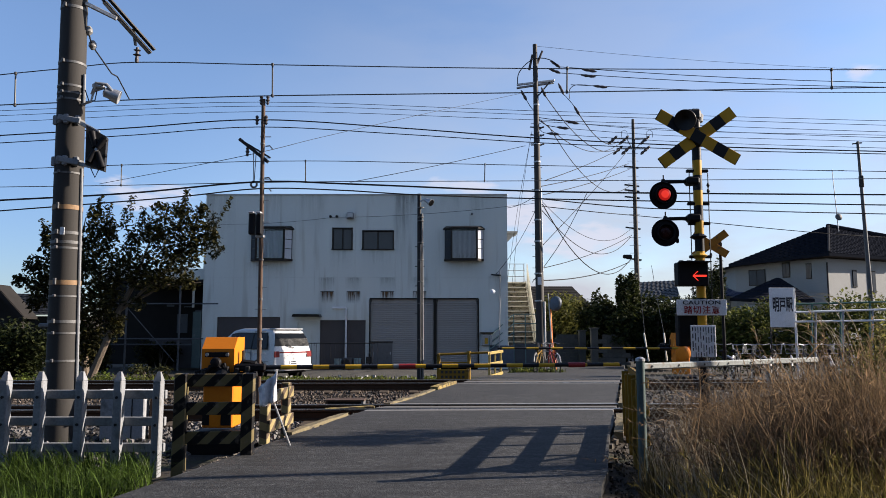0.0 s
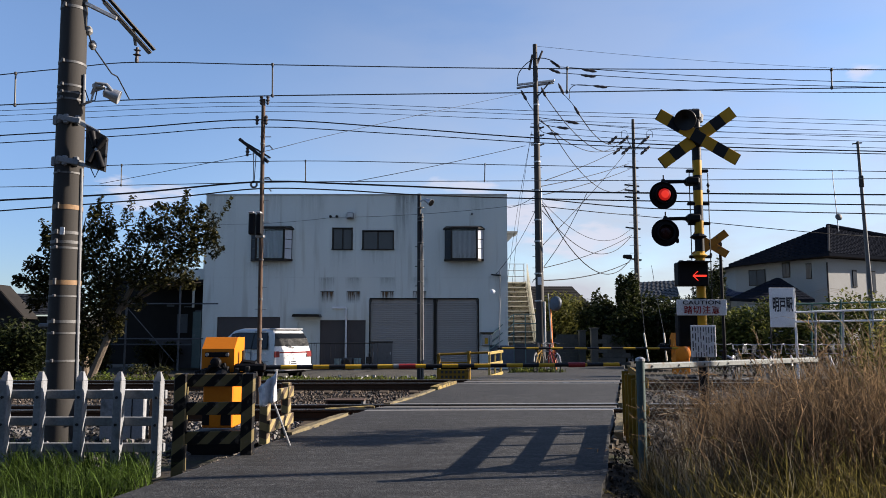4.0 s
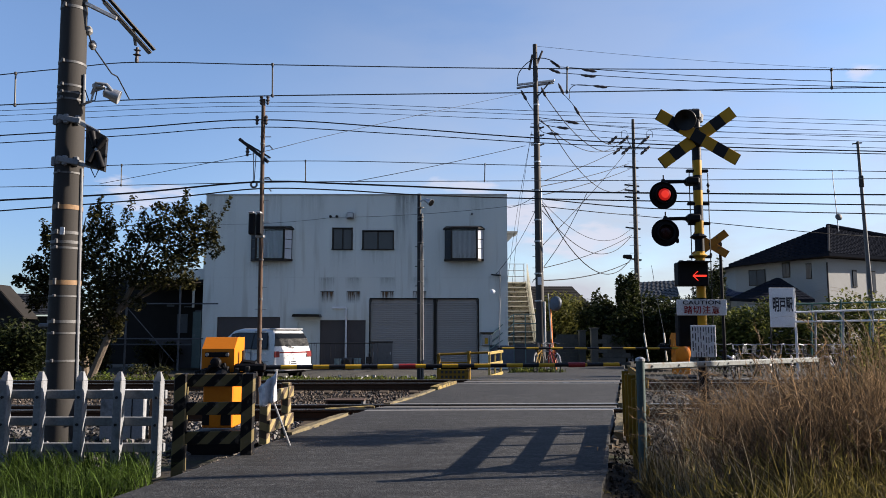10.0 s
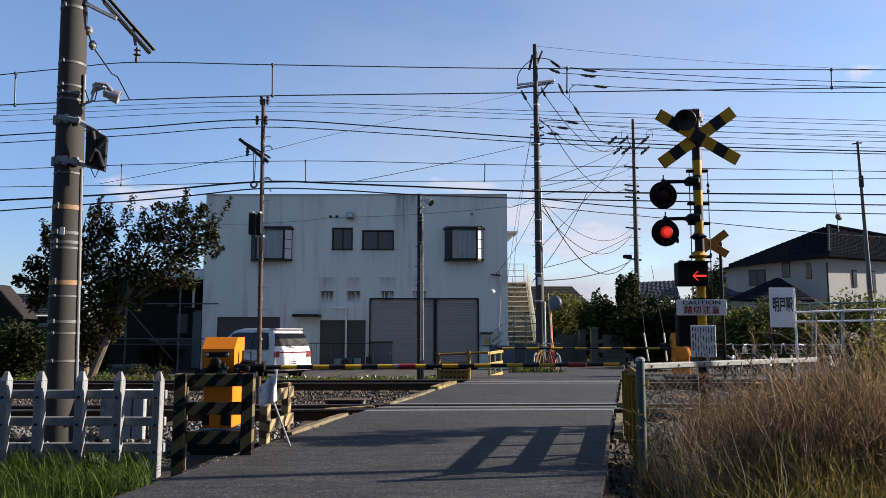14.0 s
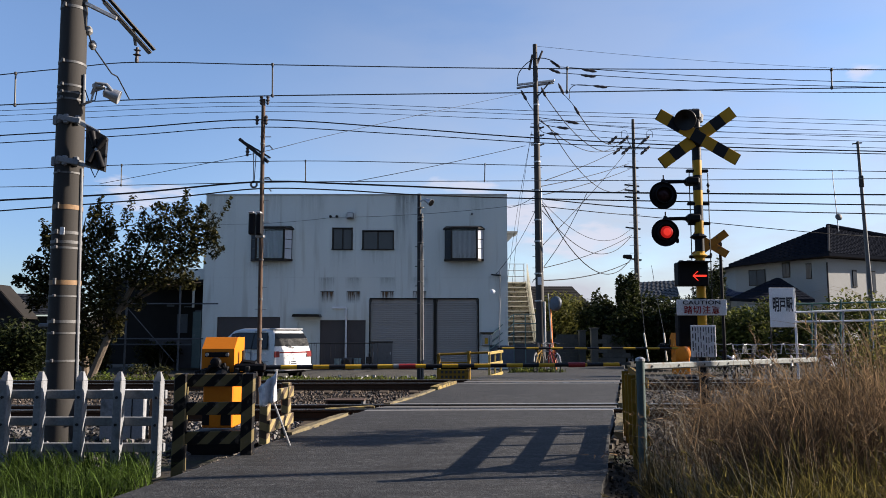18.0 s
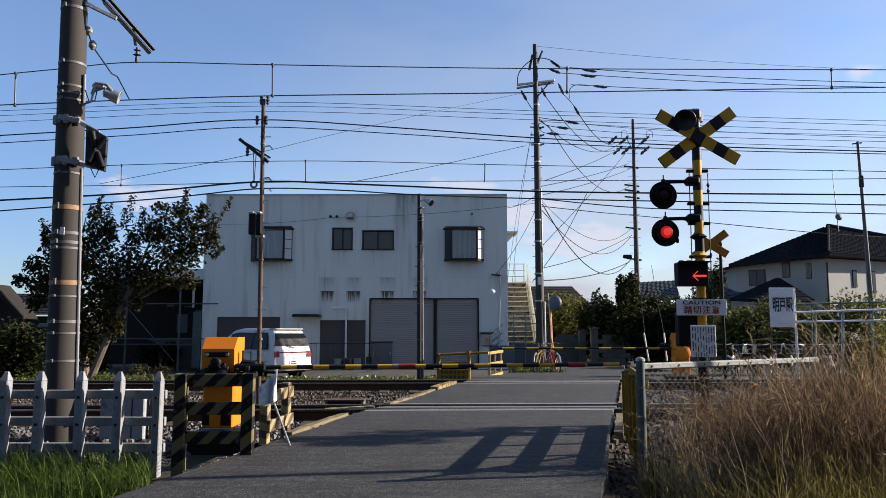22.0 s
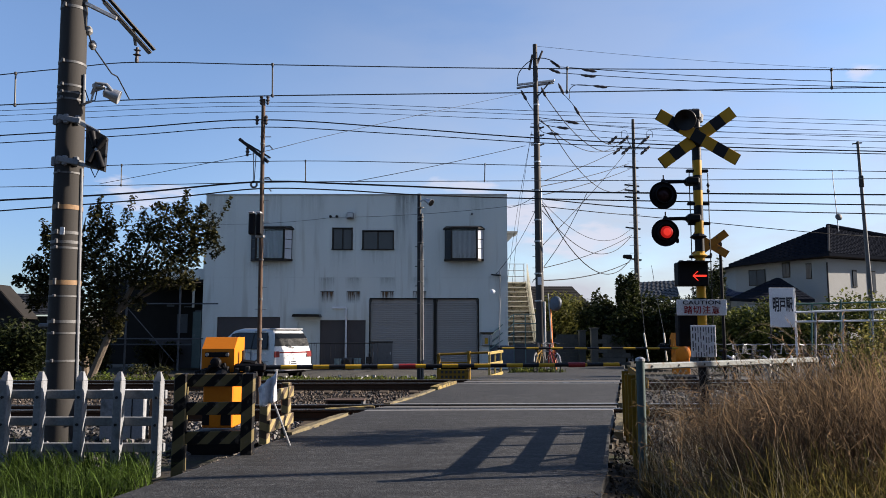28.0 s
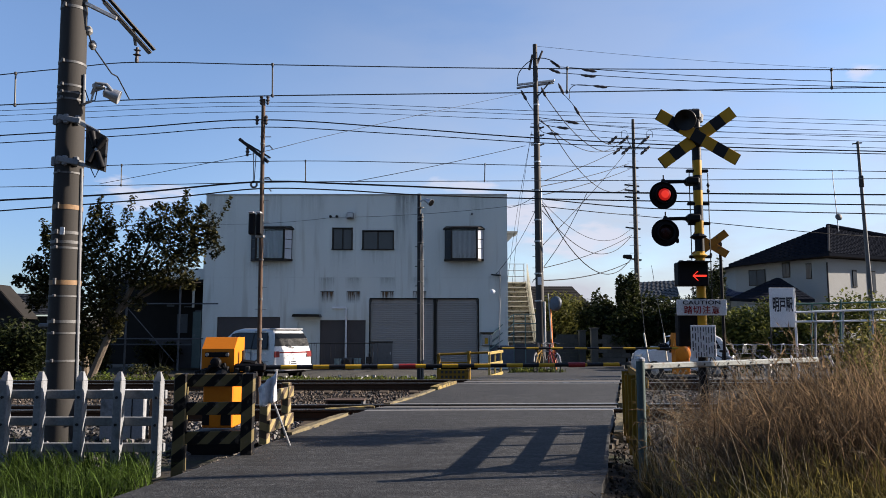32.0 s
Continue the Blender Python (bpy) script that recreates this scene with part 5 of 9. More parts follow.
def hazard_frame(p0, p1, z0, z1, boards, mb, mp, label, post_w=0.11, board_h=0.11, posts=2, side=-1, depth=0.09, inset=0.0):
    """A two-post barrier with painted boards between p0 and p1."""
    d = Vector((p1[0] - p0[0], p1[1] - p0[1], 0))
    yaw = math.atan2(d.y, d.x)
    hf = thing("hazard_fence", label, "fence", Matrix.Translation((p0[0], p0[1], 0)) @ Matrix.Rotation(yaw, 4, "Z"), "hazard fences")
    L = d.length
    for k in range(posts):
        x = post_w / 2 + (L - post_w) * k / (posts - 1)
        part("post", Geo().box((x, 0, (z0 + z1) / 2), (post_w, depth, z1 - z0), None, 0.008), mp, hf)
    for z in boards:
        b_ = part("board", Geo().box((L / 2, side * 0.06 if not inset else 0.0, z), (L - 2 * inset, 0.03, board_h), None, 0.005), mb, hf)
    return hf


hazard_frame((-2.535, 7.06), (-1.80, 7.12), -0.32, 0.70, (0.635, 0.37, 0.10), HAZ_BOARD, HAZ_POST, "worn yellow and black striped timber barrier beside the road", 0.112, 0.12, depth=0.11, inset=0.108)
hazard_frame((-1.86, 7.75), (-1.78, 8.55), -0.2, 0.52, (0.42, 0.12), HAZ_CREAM, HAZ_CREAM, "low faded yellow striped barrier by the gate machine", 0.10, 0.12)
yr = thing("roadside_barrier", "dull yellow timber barrier along the road's edge", "barrier", group="hazard fences")
YB0, YB1 = Vector((1.73, 6.55, 0)), Vector((2.20, 9.0, 0))
yd_ = (YB1 - YB0).normalized()
yo_ = Vector((yd_.y, -yd_.x, 0))
for k in range(5):
    p = YB0.lerp(YB1, k / 4)
    ob = part("post", Geo().box((0, 0, 0.0), (0.05, 0.075, 1.0 - 0.03 * (k % 2)), None, 0.006), YELLOW_DULL, yr)
    ob.matrix_basis = Matrix.Translation((p.x, p.y, 0.17 - 0.012 * k)) @ Matrix.Rotation(math.atan2(yd_.y, yd_.x), 4, "Z")
for z in (0.64, 0.40, 0.15):
    a_, b_ = YB0 - yd_ * 0.08 + yo_ * 0.055, YB1 + yd_ * 0.05 + yo_ * 0.055
    part("board", Geo().beam((a_.x, a_.y, z + 0.01), (b_.x, b_.y, z), 0.03, 0.09, 0.005), YELLOW_DULL, yr)
    # pale strip along each board: its sunlit top edge put into colour
    part("edge_strip", Geo().beam((a_.x - 0.022, a_.y, z + 0.055), (b_.x - 0.022, b_.y, z + 0.045), 0.014, 0.014), KERB_YELLOW, yr, "pale strip that paints the board's sunlit edge")

# white sheet and stick tied to the small barrier
sheet = Geo()
cols, rows_ = 9, 8
for j in range(rows_):
    for i in range(cols):
        u, v = i / (cols - 1), j / (rows_ - 1)
        top, bot = 0.52 + 0.17 * u, 0.33 + 0.06 * u
        sheet.v.append((-1.89 + 0.20 * u + 0.03 * v * (1 - u), 7.62 + 0.035 * math.sin(u * 11 + v * 2) - 0.05 * v, top + (bot - top) * v + 0.01 * math.sin(u * 14)))
sheet.f = [(j * cols + i, j * cols + i + 1, (j + 1) * cols + i + 1, (j + 1) * cols + i) for j in range(rows_ - 1) for i in range(cols - 1)]
sh = solo("white_sheet", sheet, CLOTH_WHITE, "crumpled white sheet tied to the barrier", "cloth", smooth=True)
md = sh.modifiers.new("thickness", "SOLIDIFY")
md.thickness = 0.006
solo("white_stick", Geo().cyl((-1.52, 7.60, -0.12), (-1.72, 7.62, 0.36), 0.012, 0.012, 8), WHITE, "thin white stick leaning on the barrier", "stick")

# white post-and-rail fence
wf = thing("white_fence", "white-painted timber post and rail fence beside the tracks", "fence")
FX = [(-4.28, 7.30), (-3.94, 7.30), (-3.54, 7.30), (-3.16, 7.28), (-2.765, 7.25), (-4.68, 7.30), (-5.08, 7.3)]
for x, y in FX:
    g = Geo().box((x, y, 0.16), (0.078, 0.10, 0.92), None, 0.008)
    g.add([(x - 0.038, y - 0.048, 0.62), (x + 0.038, y - 0.048, 0.62), (x + 0.038, y + 0.048, 0.62), (x - 0.038, y + 0.048, 0.62), (x - 0.016, y - 0.012, 0.705), (x + 0.016, y - 0.012, 0.705), (x + 0.016, y + 0.012, 0.705), (x - 0.016, y + 0.012, 0.705)],
          [(0, 1, 5, 4), (1, 2, 6, 5), (2, 3, 7, 6), (3, 0, 4, 7), (4, 5, 6, 7)])
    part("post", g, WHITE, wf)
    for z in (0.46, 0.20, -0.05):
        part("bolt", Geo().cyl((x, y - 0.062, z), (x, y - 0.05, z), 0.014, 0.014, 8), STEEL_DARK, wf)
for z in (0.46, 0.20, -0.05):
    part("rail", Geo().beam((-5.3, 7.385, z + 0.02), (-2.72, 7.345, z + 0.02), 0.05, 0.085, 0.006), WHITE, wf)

# right-hand chain-link fence
PX0, PY0, PX1, PY1 = 1.668, 6.28, 3.92, 7.80
cf = thing("chain_link_fence", "low chain-link fence with a pale top rail by the dry grass", "fence")
part("end_post", Geo().cyl((PX0, PY0, -0.30), (PX0, PY0, 0.845), 0.036, 0.036, 14), BLUE_RAIL, cf, "blue-green end post", True)
part("post_cap", Geo().lathe([(0.041, 0), (0.041, 0.02), (0.02, 0.035)], pose(PX0, PY0, 0.845), 14), GALV, cf)
d = Vector((PX1 - PX0, PY1 - PY0, 0))
part("top_rail", Geo().beam((PX0, PY0, 0.80), (PX1 + 0.02, PY1 + 0.013, 0.80), 0.04, 0.055, 0.01), RAIL_PALE, cf, "pale flat top rail with rust spots")
for k in (0.69, 0.995):
    p = Vector((PX0, PY0, 0)) + d * k
    part("post", Geo().beam((p.x + 0.06, p.y + 0.05, -0.3), (p.x, p.y + 0.05, 0.78), 0.035, 0.035, 0.006, (0, 1, 0)), RAIL_PALE, cf)
for k in range(7):
    p = Vector((PX0, PY0, 0.80)) + d * (0.05 + 0.13 * k)
    part("bolt", Geo().cyl((p.x + 0.006, p.y - 0.028, 0.80), (p.x, p.y - 0.02, 0.80), 0.009, 0.009, 8), STEEL_DARK, cf)
g = Geo()
L, hgt, cell = d.length * 1.05, 0.98, 0.075
e = d.normalized()
n = int((L + hgt) / cell)
for k in range(n):
    for s_ in (0, 1):
        a0 = k * cell - hgt
        t0, t1 = max(0.0, -a0), min(hgt, L - a0)
        if t1 - t0 < 0.05:
            continue
        za, zb = -0.22 + t0, -0.22 + t1
        xa, xb = a0 + t0, a0 + t1
        if s_:
            za, zb = 0.76 - t0, 0.76 - t1
        g.tube([Vector((PX0, PY0, za)) + e * xa + Vector((0, 0.01 * s_, 0)), Vector((PX0, PY0, zb)) + e * xb + Vector((0, 0.01 * s_, 0))], 0.0021, 3)
part("mesh", g, MESH_WIRE, cf, "diamond wire mesh")

# concrete catenary pole
cp = thing("catenary_pole", "grey concrete catenary pole with steel bands", "pole", pose(-4.56, 8.95, 0))
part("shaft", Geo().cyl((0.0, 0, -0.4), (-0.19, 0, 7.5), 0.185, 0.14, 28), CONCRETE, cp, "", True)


def at_pole(z):
    return -0.19 * (z + 0.4) / 7.9, 0.185 - 0.045 * (z + 0.4) / 7.9


for z, h, mt in ((5.14, 0.05, BAND), (4.42, 0.04, BAND), (4.12, 0.035, BAND), (4.03, 0.03, BAND), (3.95, 0.03, BAND), (3.65, 0.09, BAND), (3.13, 0.10, BAND), (3.02, 0.03, BAND), (2.575, 0.075, TAN_STRAP),
                 (2.27, 0.05, BAND), (2.155, 0.05, BAND), (2.09, 0.035, BAND), (1.655, 0.075, TAN_STRAP), (1.51, 0.025, BAND), (1.195, 0.05, BAND), (1.065, 0.03, BAND), (0.735, 0.035, BAND)):
    ox, r = at_pole(z)
    part("band", Geo().cyl((ox, 0, z), (ox, 0, z + 0.75 * h), r + 0.005, r + 0.005, 28), mt, cp, "", True)
    part("band_bolt", Geo().box((ox - 0.03, -r - 0.02, z + h / 2), (0.035, 0.025, h + 0.005), None, 0.006), BAND, cp)
part("conduit", Geo().cyl((0.175, -0.03, 0.4), (0.09, -0.03, 3.1), 0.018, 0.018, 8), WHITE, cp, "thin white conduit", True)
part("conduit", Geo().cyl((0.075, -0.04, 3.9), (0.065, -0.04, 4.3), 0.018, 0.018, 8), WHITE, cp, "", True)
part("number_plate", Geo().box((-0.02, -0.2, 2.3), (0.05, 0.01, 0.09)), SIGN_WHITE, cp)
part("cable_clamp", Geo().box((-0.2, -0.1, 1.17), (0.16, 0.06, 0.05), None, 0.012), WHITE, cp)
# bracket arm for the contact line
bx = -4.56
for off_, mt_ in ((0.032, STEEL_DARK), (-0.032, STEEL_DARK), (-0.05, WHITE)):
    o_ = Vector((off_ * 0.77, 0, off_ * 0.64)) - Vector((bx, 8.95, 0))
    w_ = 0.022 if mt_ is STEEL_DARK else 0.008
    part("cantilever_arm", Geo().beam(Vector((-4.29, 8.95, 5.3)) + o_, Vector((-3.9, 9.5, 4.83)) + o_, 0.06, w_, 0.003), mt_, cp, "dark angled steel bracket arm")
    part("cantilever_arm", Geo().beam(Vector((-4.59, 8.95, 5.75)) + o_, Vector((-4.29, 8.95, 5.3)) + o_, 0.06, w_, 0.003), mt_, cp)
part("arm_stay", Geo().beam(Vector((-4.53, 8.9, 5.23)) - Vector((bx, 8.95, 0)), Vector((-4.17, 9, 5.07)) - Vector((bx, 8.95, 0)), 0.04, 0.05, 0.006), GALV, cp)
pi = Vector((-4.43, 10.2, 5.08)) - Vector((bx, 8.95, 0))
part("arm_tip", Geo().beam(Vector((-4.08, 9.3, 5.04)) - Vector((bx, 8.95, 0)), Vector((-4.59, 10.55, 5.36)) - Vector((bx, 8.95, 0)), 0.04, 0.05, 0.006), STEEL_DARK, cp)
part("insulator", Geo().lathe([(0.03, 0.10), (0.035, 0.06), (0.085, 0.05), (0.035, 0.03), (0.04, -0.02), (0.09, -0.03), (0.035, -0.05), (0.045, -0.12), (0.04, -0.16)], Matrix.Translation(Vector((-4.56, 10.55, 5.22)) - Vector((bx, 8.95, 0))) @ Matrix.Diagonal((0.62, 0.62, 0.9, 1)), 16), INSUL, cp, "dark ribbed insulator", True)
part("pull_off", Geo().tube([Vector(q) - Vector((bx, 8.95, 0)) for q in ((-4.53, 9, 4.91), (-4.57, 9.2, 4.8), (-4.62, 9.9, 4.67), (-4.63, 10.1, 4.7), (-4.66, 10.6, 4.52))], 0.010, 6), STEEL_DARK, cp, "bent steady arm of the contact wire")
for q in ((-4.52, 9, 4.91), (-4.56, 9.2, 4.8)):
    part("insulator", Geo().lathe([(0.02, 0.06), (0.045, 0.03), (0.05, -0.02), (0.02, -0.06)], Matrix.Translation(Vector(q) - Vector((bx, 8.95, 0))), 12), PORCELAIN, cp, "white porcelain insulator", True)
# floodlight
for z in (3.66, 3.14):
    ox, r = at_pole(z)
    for a_ in (-0.9, 0.2, 1.0):
        part("clamp_lug", Geo().box((ox + r * math.sin(a_), -r * math.cos(a_) - 0.015, z + 0.03), (0.055, 0.05, 0.12), None, 0.01), WHITE, cp, "pale clamp lug")
    part("clamp_channel", Geo().beam((ox - 0.06, -r - 0.03, z + 0.05), (ox + 0.21, -r - 0.02, z + 0.0), 0.03, 0.07, 0.008), WHITE, cp, "pale steel channel")
part("lamp_yoke", Geo().tube([Vector(q) - Vector((bx, 8.95, 0)) for q in ((-4.36, 8.85, 4.02), (-4.30, 8.82, 4.16), (-4.17, 8.82, 4.14), (-4.10, 8.85, 4.05))], 0.022, 8), GALV, cp, "pale lamp yoke", True)
part("lamp_ballast", Geo().box(Vector((-4.29, 8.86, 4.13)) - Vector((bx, 8.95, 0)), (0.13, 0.09, 0.06), None, 0.015), GALV, cp)
fl = part("floodlight", Geo().lathe([(0.03, 0.0), (0.06, 0.02), (0.062, 0.08), (0.08, 0.12), (0.088, 0.19), (0.08, 0.195), (0.02, 0.16)], Matrix.Translation(Vector((-4.22, 8.85, 4.06)) - Vector((bx, 8.95, 0))) @ Matrix.Rotation(radians(20), 4, "Z") @ Matrix.Rotation(radians(108), 4, "Y"), 20), GALV, cp, "pale round floodlight", True)
part("lamp_bracket", Geo().tube([Vector(q) - Vector((bx, 8.95, 0)) for q in ((-4.5, 8.9, 3.91), (-4.37, 8.85, 3.93), (-4.34, 8.85, 4.06), (-4.2, 8.85, 4.11))], 0.014, 6), GALV, fl)
part("lamp_cable", Geo().tube([Vector(q) - Vector((bx, 8.95, 0)) for q in ((-4.45, 8.85, 4.08), (-4.39, 8.85, 3.93), (-4.32, 8.85, 3.95), (-4.3, 8.85, 4.08))], 0.007, 5), BLACK, fl)
# warning lamps seen from the side
PANEL_AT = [Vector(q) - Vector((bx, 8.95, 0)) for q in ((-4.335, 8.7, 3.59), (-4.105, 8.75, 3.46), (-4.115, 8.75, 3.04), (-4.325, 8.7, 3.11))]


def on_panel(u, v, out=0.0):
    """A place on the panel: u across, v down, out towards the road."""
    return PANEL_AT[0].lerp(PANEL_AT[1], u).lerp(PANEL_AT[3].lerp(PANEL_AT[2], u), v) + Vector((0.2, -1, 0)) * out


g = Geo()
g.v = [tuple(p) for p in PANEL_AT] + [tuple(p + Vector((-0.03, 0.12, 0))) for p in PANEL_AT]
g.f = [(0, 1, 2, 3), (7, 6, 5, 4), (0, 4, 5, 1), (1, 5, 6, 2), (2, 6, 7, 3), (3, 7, 4, 0)]
ol = part("warning_indicator", g, STEEL_DARK, cp, "black obstacle-warning panel with a raised cross")
for u0, v0, u1, v1 in ((0.30, 0.10, 0.50, 0.46), (0.93, 0.10, 0.62, 0.46), (0.22, 0.92, 0.50, 0.56), (0.93, 0.94, 0.64, 0.56)):
    part("lamp_bar", Geo().cyl(on_panel(u0, v0, 0.02), on_panel(u1, v1, 0.02), 0.042, 0.03, 10), BLACK, ol, "black hooded lamp bar", True)
part("cross_hub", Geo().cyl(on_panel(0.56, 0.51, 0.0), on_panel(0.56, 0.51, 0.03), 0.022, 0.018, 10), GALV, ol)
part("side_latch", Geo().box(on_panel(1.02, 0.56), (0.03, 0.05, 0.04), None, 0.008), BLACK, ol)
for a, b in (((-4.56, 8.8, 3.7), (-4.22, 8.8, 3.52)), ((-4.54, 8.8, 3.15), (-4.19, 8.8, 3.08))):
    part("bracket", Geo().beam(Vector(a) - Vector((bx, 8.95, 0)), Vector(b) - Vector((bx, 8.95, 0)), 0.03, 0.05, 0.006), GALV, ol)
part("loop_cable", Geo().tube([Vector(q) - Vector((bx, 8.95, 0)) for q in ((-4.28, 8.75, 3.07), (-4.22, 8.75, 2.95), (-4.18, 8.75, 3.05))], 0.007, 5), BLACK, ol)

# relay cabinet beside the track
cab = thing("relay_cabinet", "small grey steel relay cabinet beside the track", "cabinet", pose(-3.85, 9.05, -0.25))
part("body", Geo().box((0, 0, 0.31), (0.53, 0.16, 0.60), None, 0.012), CABINET_PALE, cab)
part("lid", Geo().box((0, 0, 0.63), (0.62, 0.22, 0.03), None, 0.008), SIGN_WHITE, cab)
part("side_post", Geo().box((0.34, 0.05, 0.25), (0.09, 0.09, 0.62), None, 0.01), RUSTY, cab, "rusty brown post")
part("door_seam", Geo().box((0.12, -0.082, 0.3), (0.012, 0.008, 0.54)), STEEL_DARK, cab)

# rusty pole with signal heads between the tracks
rp = thing("rusty_pole", "slender rust-brown pipe pole with step bolts and two signal heads", "pole", pose(-3.30, 13.35, 0))
part("shaft", Geo().cyl((0, 0, -0.25), (-0.06, 0, 5.42), 0.042, 0.036, 14), RUSTY, rp, "", True)
for k in range(6):
    part("pole_collar", Geo().cyl((-0.01 * k, 0, 0.95 + 0.72 * k), (-0.01 * k, 0, 0.98 + 0.72 * k), 0.045, 0.045, 14), BAND, rp, "", True)
for k in range(11):
    z = 0.7 + 0.40 * k
    part("step_bolt", Geo().cyl((-0.10, 0, z), (0.10, 0, z), 0.009, 0.009, 6), GALV, rp)
for x, w_ in ((-0.165, 0.11), (-0.03, 0.10)):
    h_ = part("signal_head", Geo().box((x - 0.02, -0.05, 3.05), (w_, 0.18, 0.40), None, 0.02), BLACK, rp, "black signal head seen from behind")
    part("hood", Geo().box((x - 0.02, -0.12, 3.25), (w_, 0.12, 0.05), None, 0.02), GALV, h_)
part("head_bracket", Geo().box((-0.05, 0, 2.83), (0.16, 0.10, 0.05), None, 0.01), GALV, rp)
part("bracket_arm", Geo().beam((-0.49, 0, 4.66), (0.06, 0, 4.22), 0.05, 0.06, 0.006), STEEL_DARK, rp)
part("bracket_arm", Geo().beam((-0.46, 0, 4.64), (0.10, 0, 4.30), 0.02, 0.03, 0.004), STEEL_DARK, rp)
part("weight_rod", Geo().cyl((-0.22, 0, 4.42), (-0.20, 0, 3.86), 0.008, 0.008, 6), PORCELAIN, rp)
part("weight_rod", Geo().cyl((-0.17, 0, 4.38), (-0.19, 0, 3.86), 0.008, 0.008, 6), PORCELAIN, rp)
part("weight_ring", Geo().tube([(-0.195 + 0.055 * math.cos(a_), 0, 3.80 + 0.055 * math.sin(a_)) for a_ in [math.tau * i / 16 for i in range(17)]], 0.018, 8), INSUL, rp, "dark ring weight", True)
for z in (3.92, 3.72, 4.52):
    part("cable_hook", Geo().tube([(0, 0, z), (0.08, 0, z + 0.01), (0.13, 0, z - 0.05)], 0.012, 6), STEEL_DARK, rp)
for x, z in ((-0.33, 4.42), (-0.17, 5.02), (0.0, 5.02), (-0.10, 5.40), (0.02, 5.40)):
    part("insulator", Geo().lathe([(0.012, 0.09), (0.035, 0.06), (0.02, 0.03), (0.04, 0.0), (0.02, -0.03), (0.03, -0.06), (0.012, -0.09)], pose(x, 0, z), 12), INSUL if z > 4 else PORCELAIN, rp, "", True)

# steel camera pole beyond the tracks
tp = thing("camera_pole", "slim dark steel pole with a small camera and grey conduit", "pole", pose(-0.59, 18.6, 0))
part("shaft", Geo().cyl((0, 0, -0.3), (-0.02, 0, 4.62), 0.062, 0.05, 16), STEEL_DARK, tp, "", True)
part("conduit", Geo().cyl((0.085, -0.03, -0.2), (0.055, -0.03, 4.1), 0.028, 0.028, 10), BAND, tp, "pale conduit strapped to the pole", True)
part("conduit", Geo().cyl((0.03, -0.07, -0.2), (0.02, -0.065, 3.3), 0.018, 0.018, 8), BAND, tp, "", True)
for z in (0.9, 1.8, 2.35, 2.9, 3.35, 3.9, 4.0, 4.25):
    part("strap", Geo().cyl((0.02, 0, z), (0.02, 0, z + 0.02), 0.088, 0.088, 14), BAND, tp)
cmr = part("camera_head", Geo().lathe([(0.02, 0.0), (0.05, 0.02), (0.06, 0.14), (0.085, 0.18), (0.095, 0.25), (0.085, 0.255)], pose(0.12, -0.1, 4.46, 0, 118, -38), 14), GALV, tp, "pale round camera head with a dark lens", True)
part("lens", Geo().lathe([(0.086, 0.252), (0.08, 0.262), (0.02, 0.264)], pose(0.12, -0.1, 4.46, 0, 118, -38), 14), BLACK, cmr, "dark lens", True)
part("camera_bracket", Geo().beam((0, -0.02, 4.42), (0.16, -0.1, 4.48), 0.03, 0.03), GALV, cmr)
for z in (1.55, 2.25, 3.25, 2.75):
    part("step_bolt", Geo().cyl((-0.12, 0, z), (0.12, 0, z), 0.012, 0.012, 6), STEEL_DARK, tp)


# ---- poles, houses and trees beyond the tracks ----
up = thing("utility_pole", "tall concrete utility pole with crossarms, insulators and cables", "pole", pose(3.51, 27.0, 0))
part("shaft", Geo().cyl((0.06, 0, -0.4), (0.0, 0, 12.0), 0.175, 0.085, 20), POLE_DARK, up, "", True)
part("conduit", Geo().cyl((0.2, -0.08, 0.5), (0.19, -0.08, 2.2), 0.05, 0.05, 10), GALV, up, "pale conduit", True)
part("conduit", Geo().cyl((0.16, -0.08, 3.3), (0.13, -0.08, 6.4), 0.03, 0.03, 10), GALV, up, "", True)
for z in (2.2, 3.2, 4.4, 5.2, 6.3, 7.4, 8.1, 9.6):
    part("band", Geo().cyl((0.02, 0, z), (0.02, 0, z + 0.05), 0.175 - 0.0075 * z + 0.01, 0.175 - 0.0075 * z + 0.01, 16), GALV, up)
part("notice_plate", Geo().box((0.02, -0.19, 2.95), (0.14, 0.02, 0.28)), SIGN_WHITE, up)
part("crossarm", Geo().beam((-0.72, -0.15, 10.36), (0.74, 0.1, 10.62), 0.08, 0.075, 0.01), GALV, up)
part("crossarm", Geo().beam((-0.70, 0.12, 10.33), (0.74, 0.3, 10.60), 0.08, 0.075, 0.01), GALV, up)
part("arm_brace", Geo().beam((0.55, 0.1, 10.55), (0.03, 0, 9.9), 0.03, 0.05), STEEL_DARK, up)
for a, b in (((-0.23, 0, 11.0), (-0.10, 0, 11.6)), ((0.08, 0, 11.25), (0.28, 0, 11.75))):
    part("cutout_switch", Geo().cyl(a, b, 0.05, 0.04, 10), INSUL, up)
UPO = Vector((3.51, 27.0, 0))
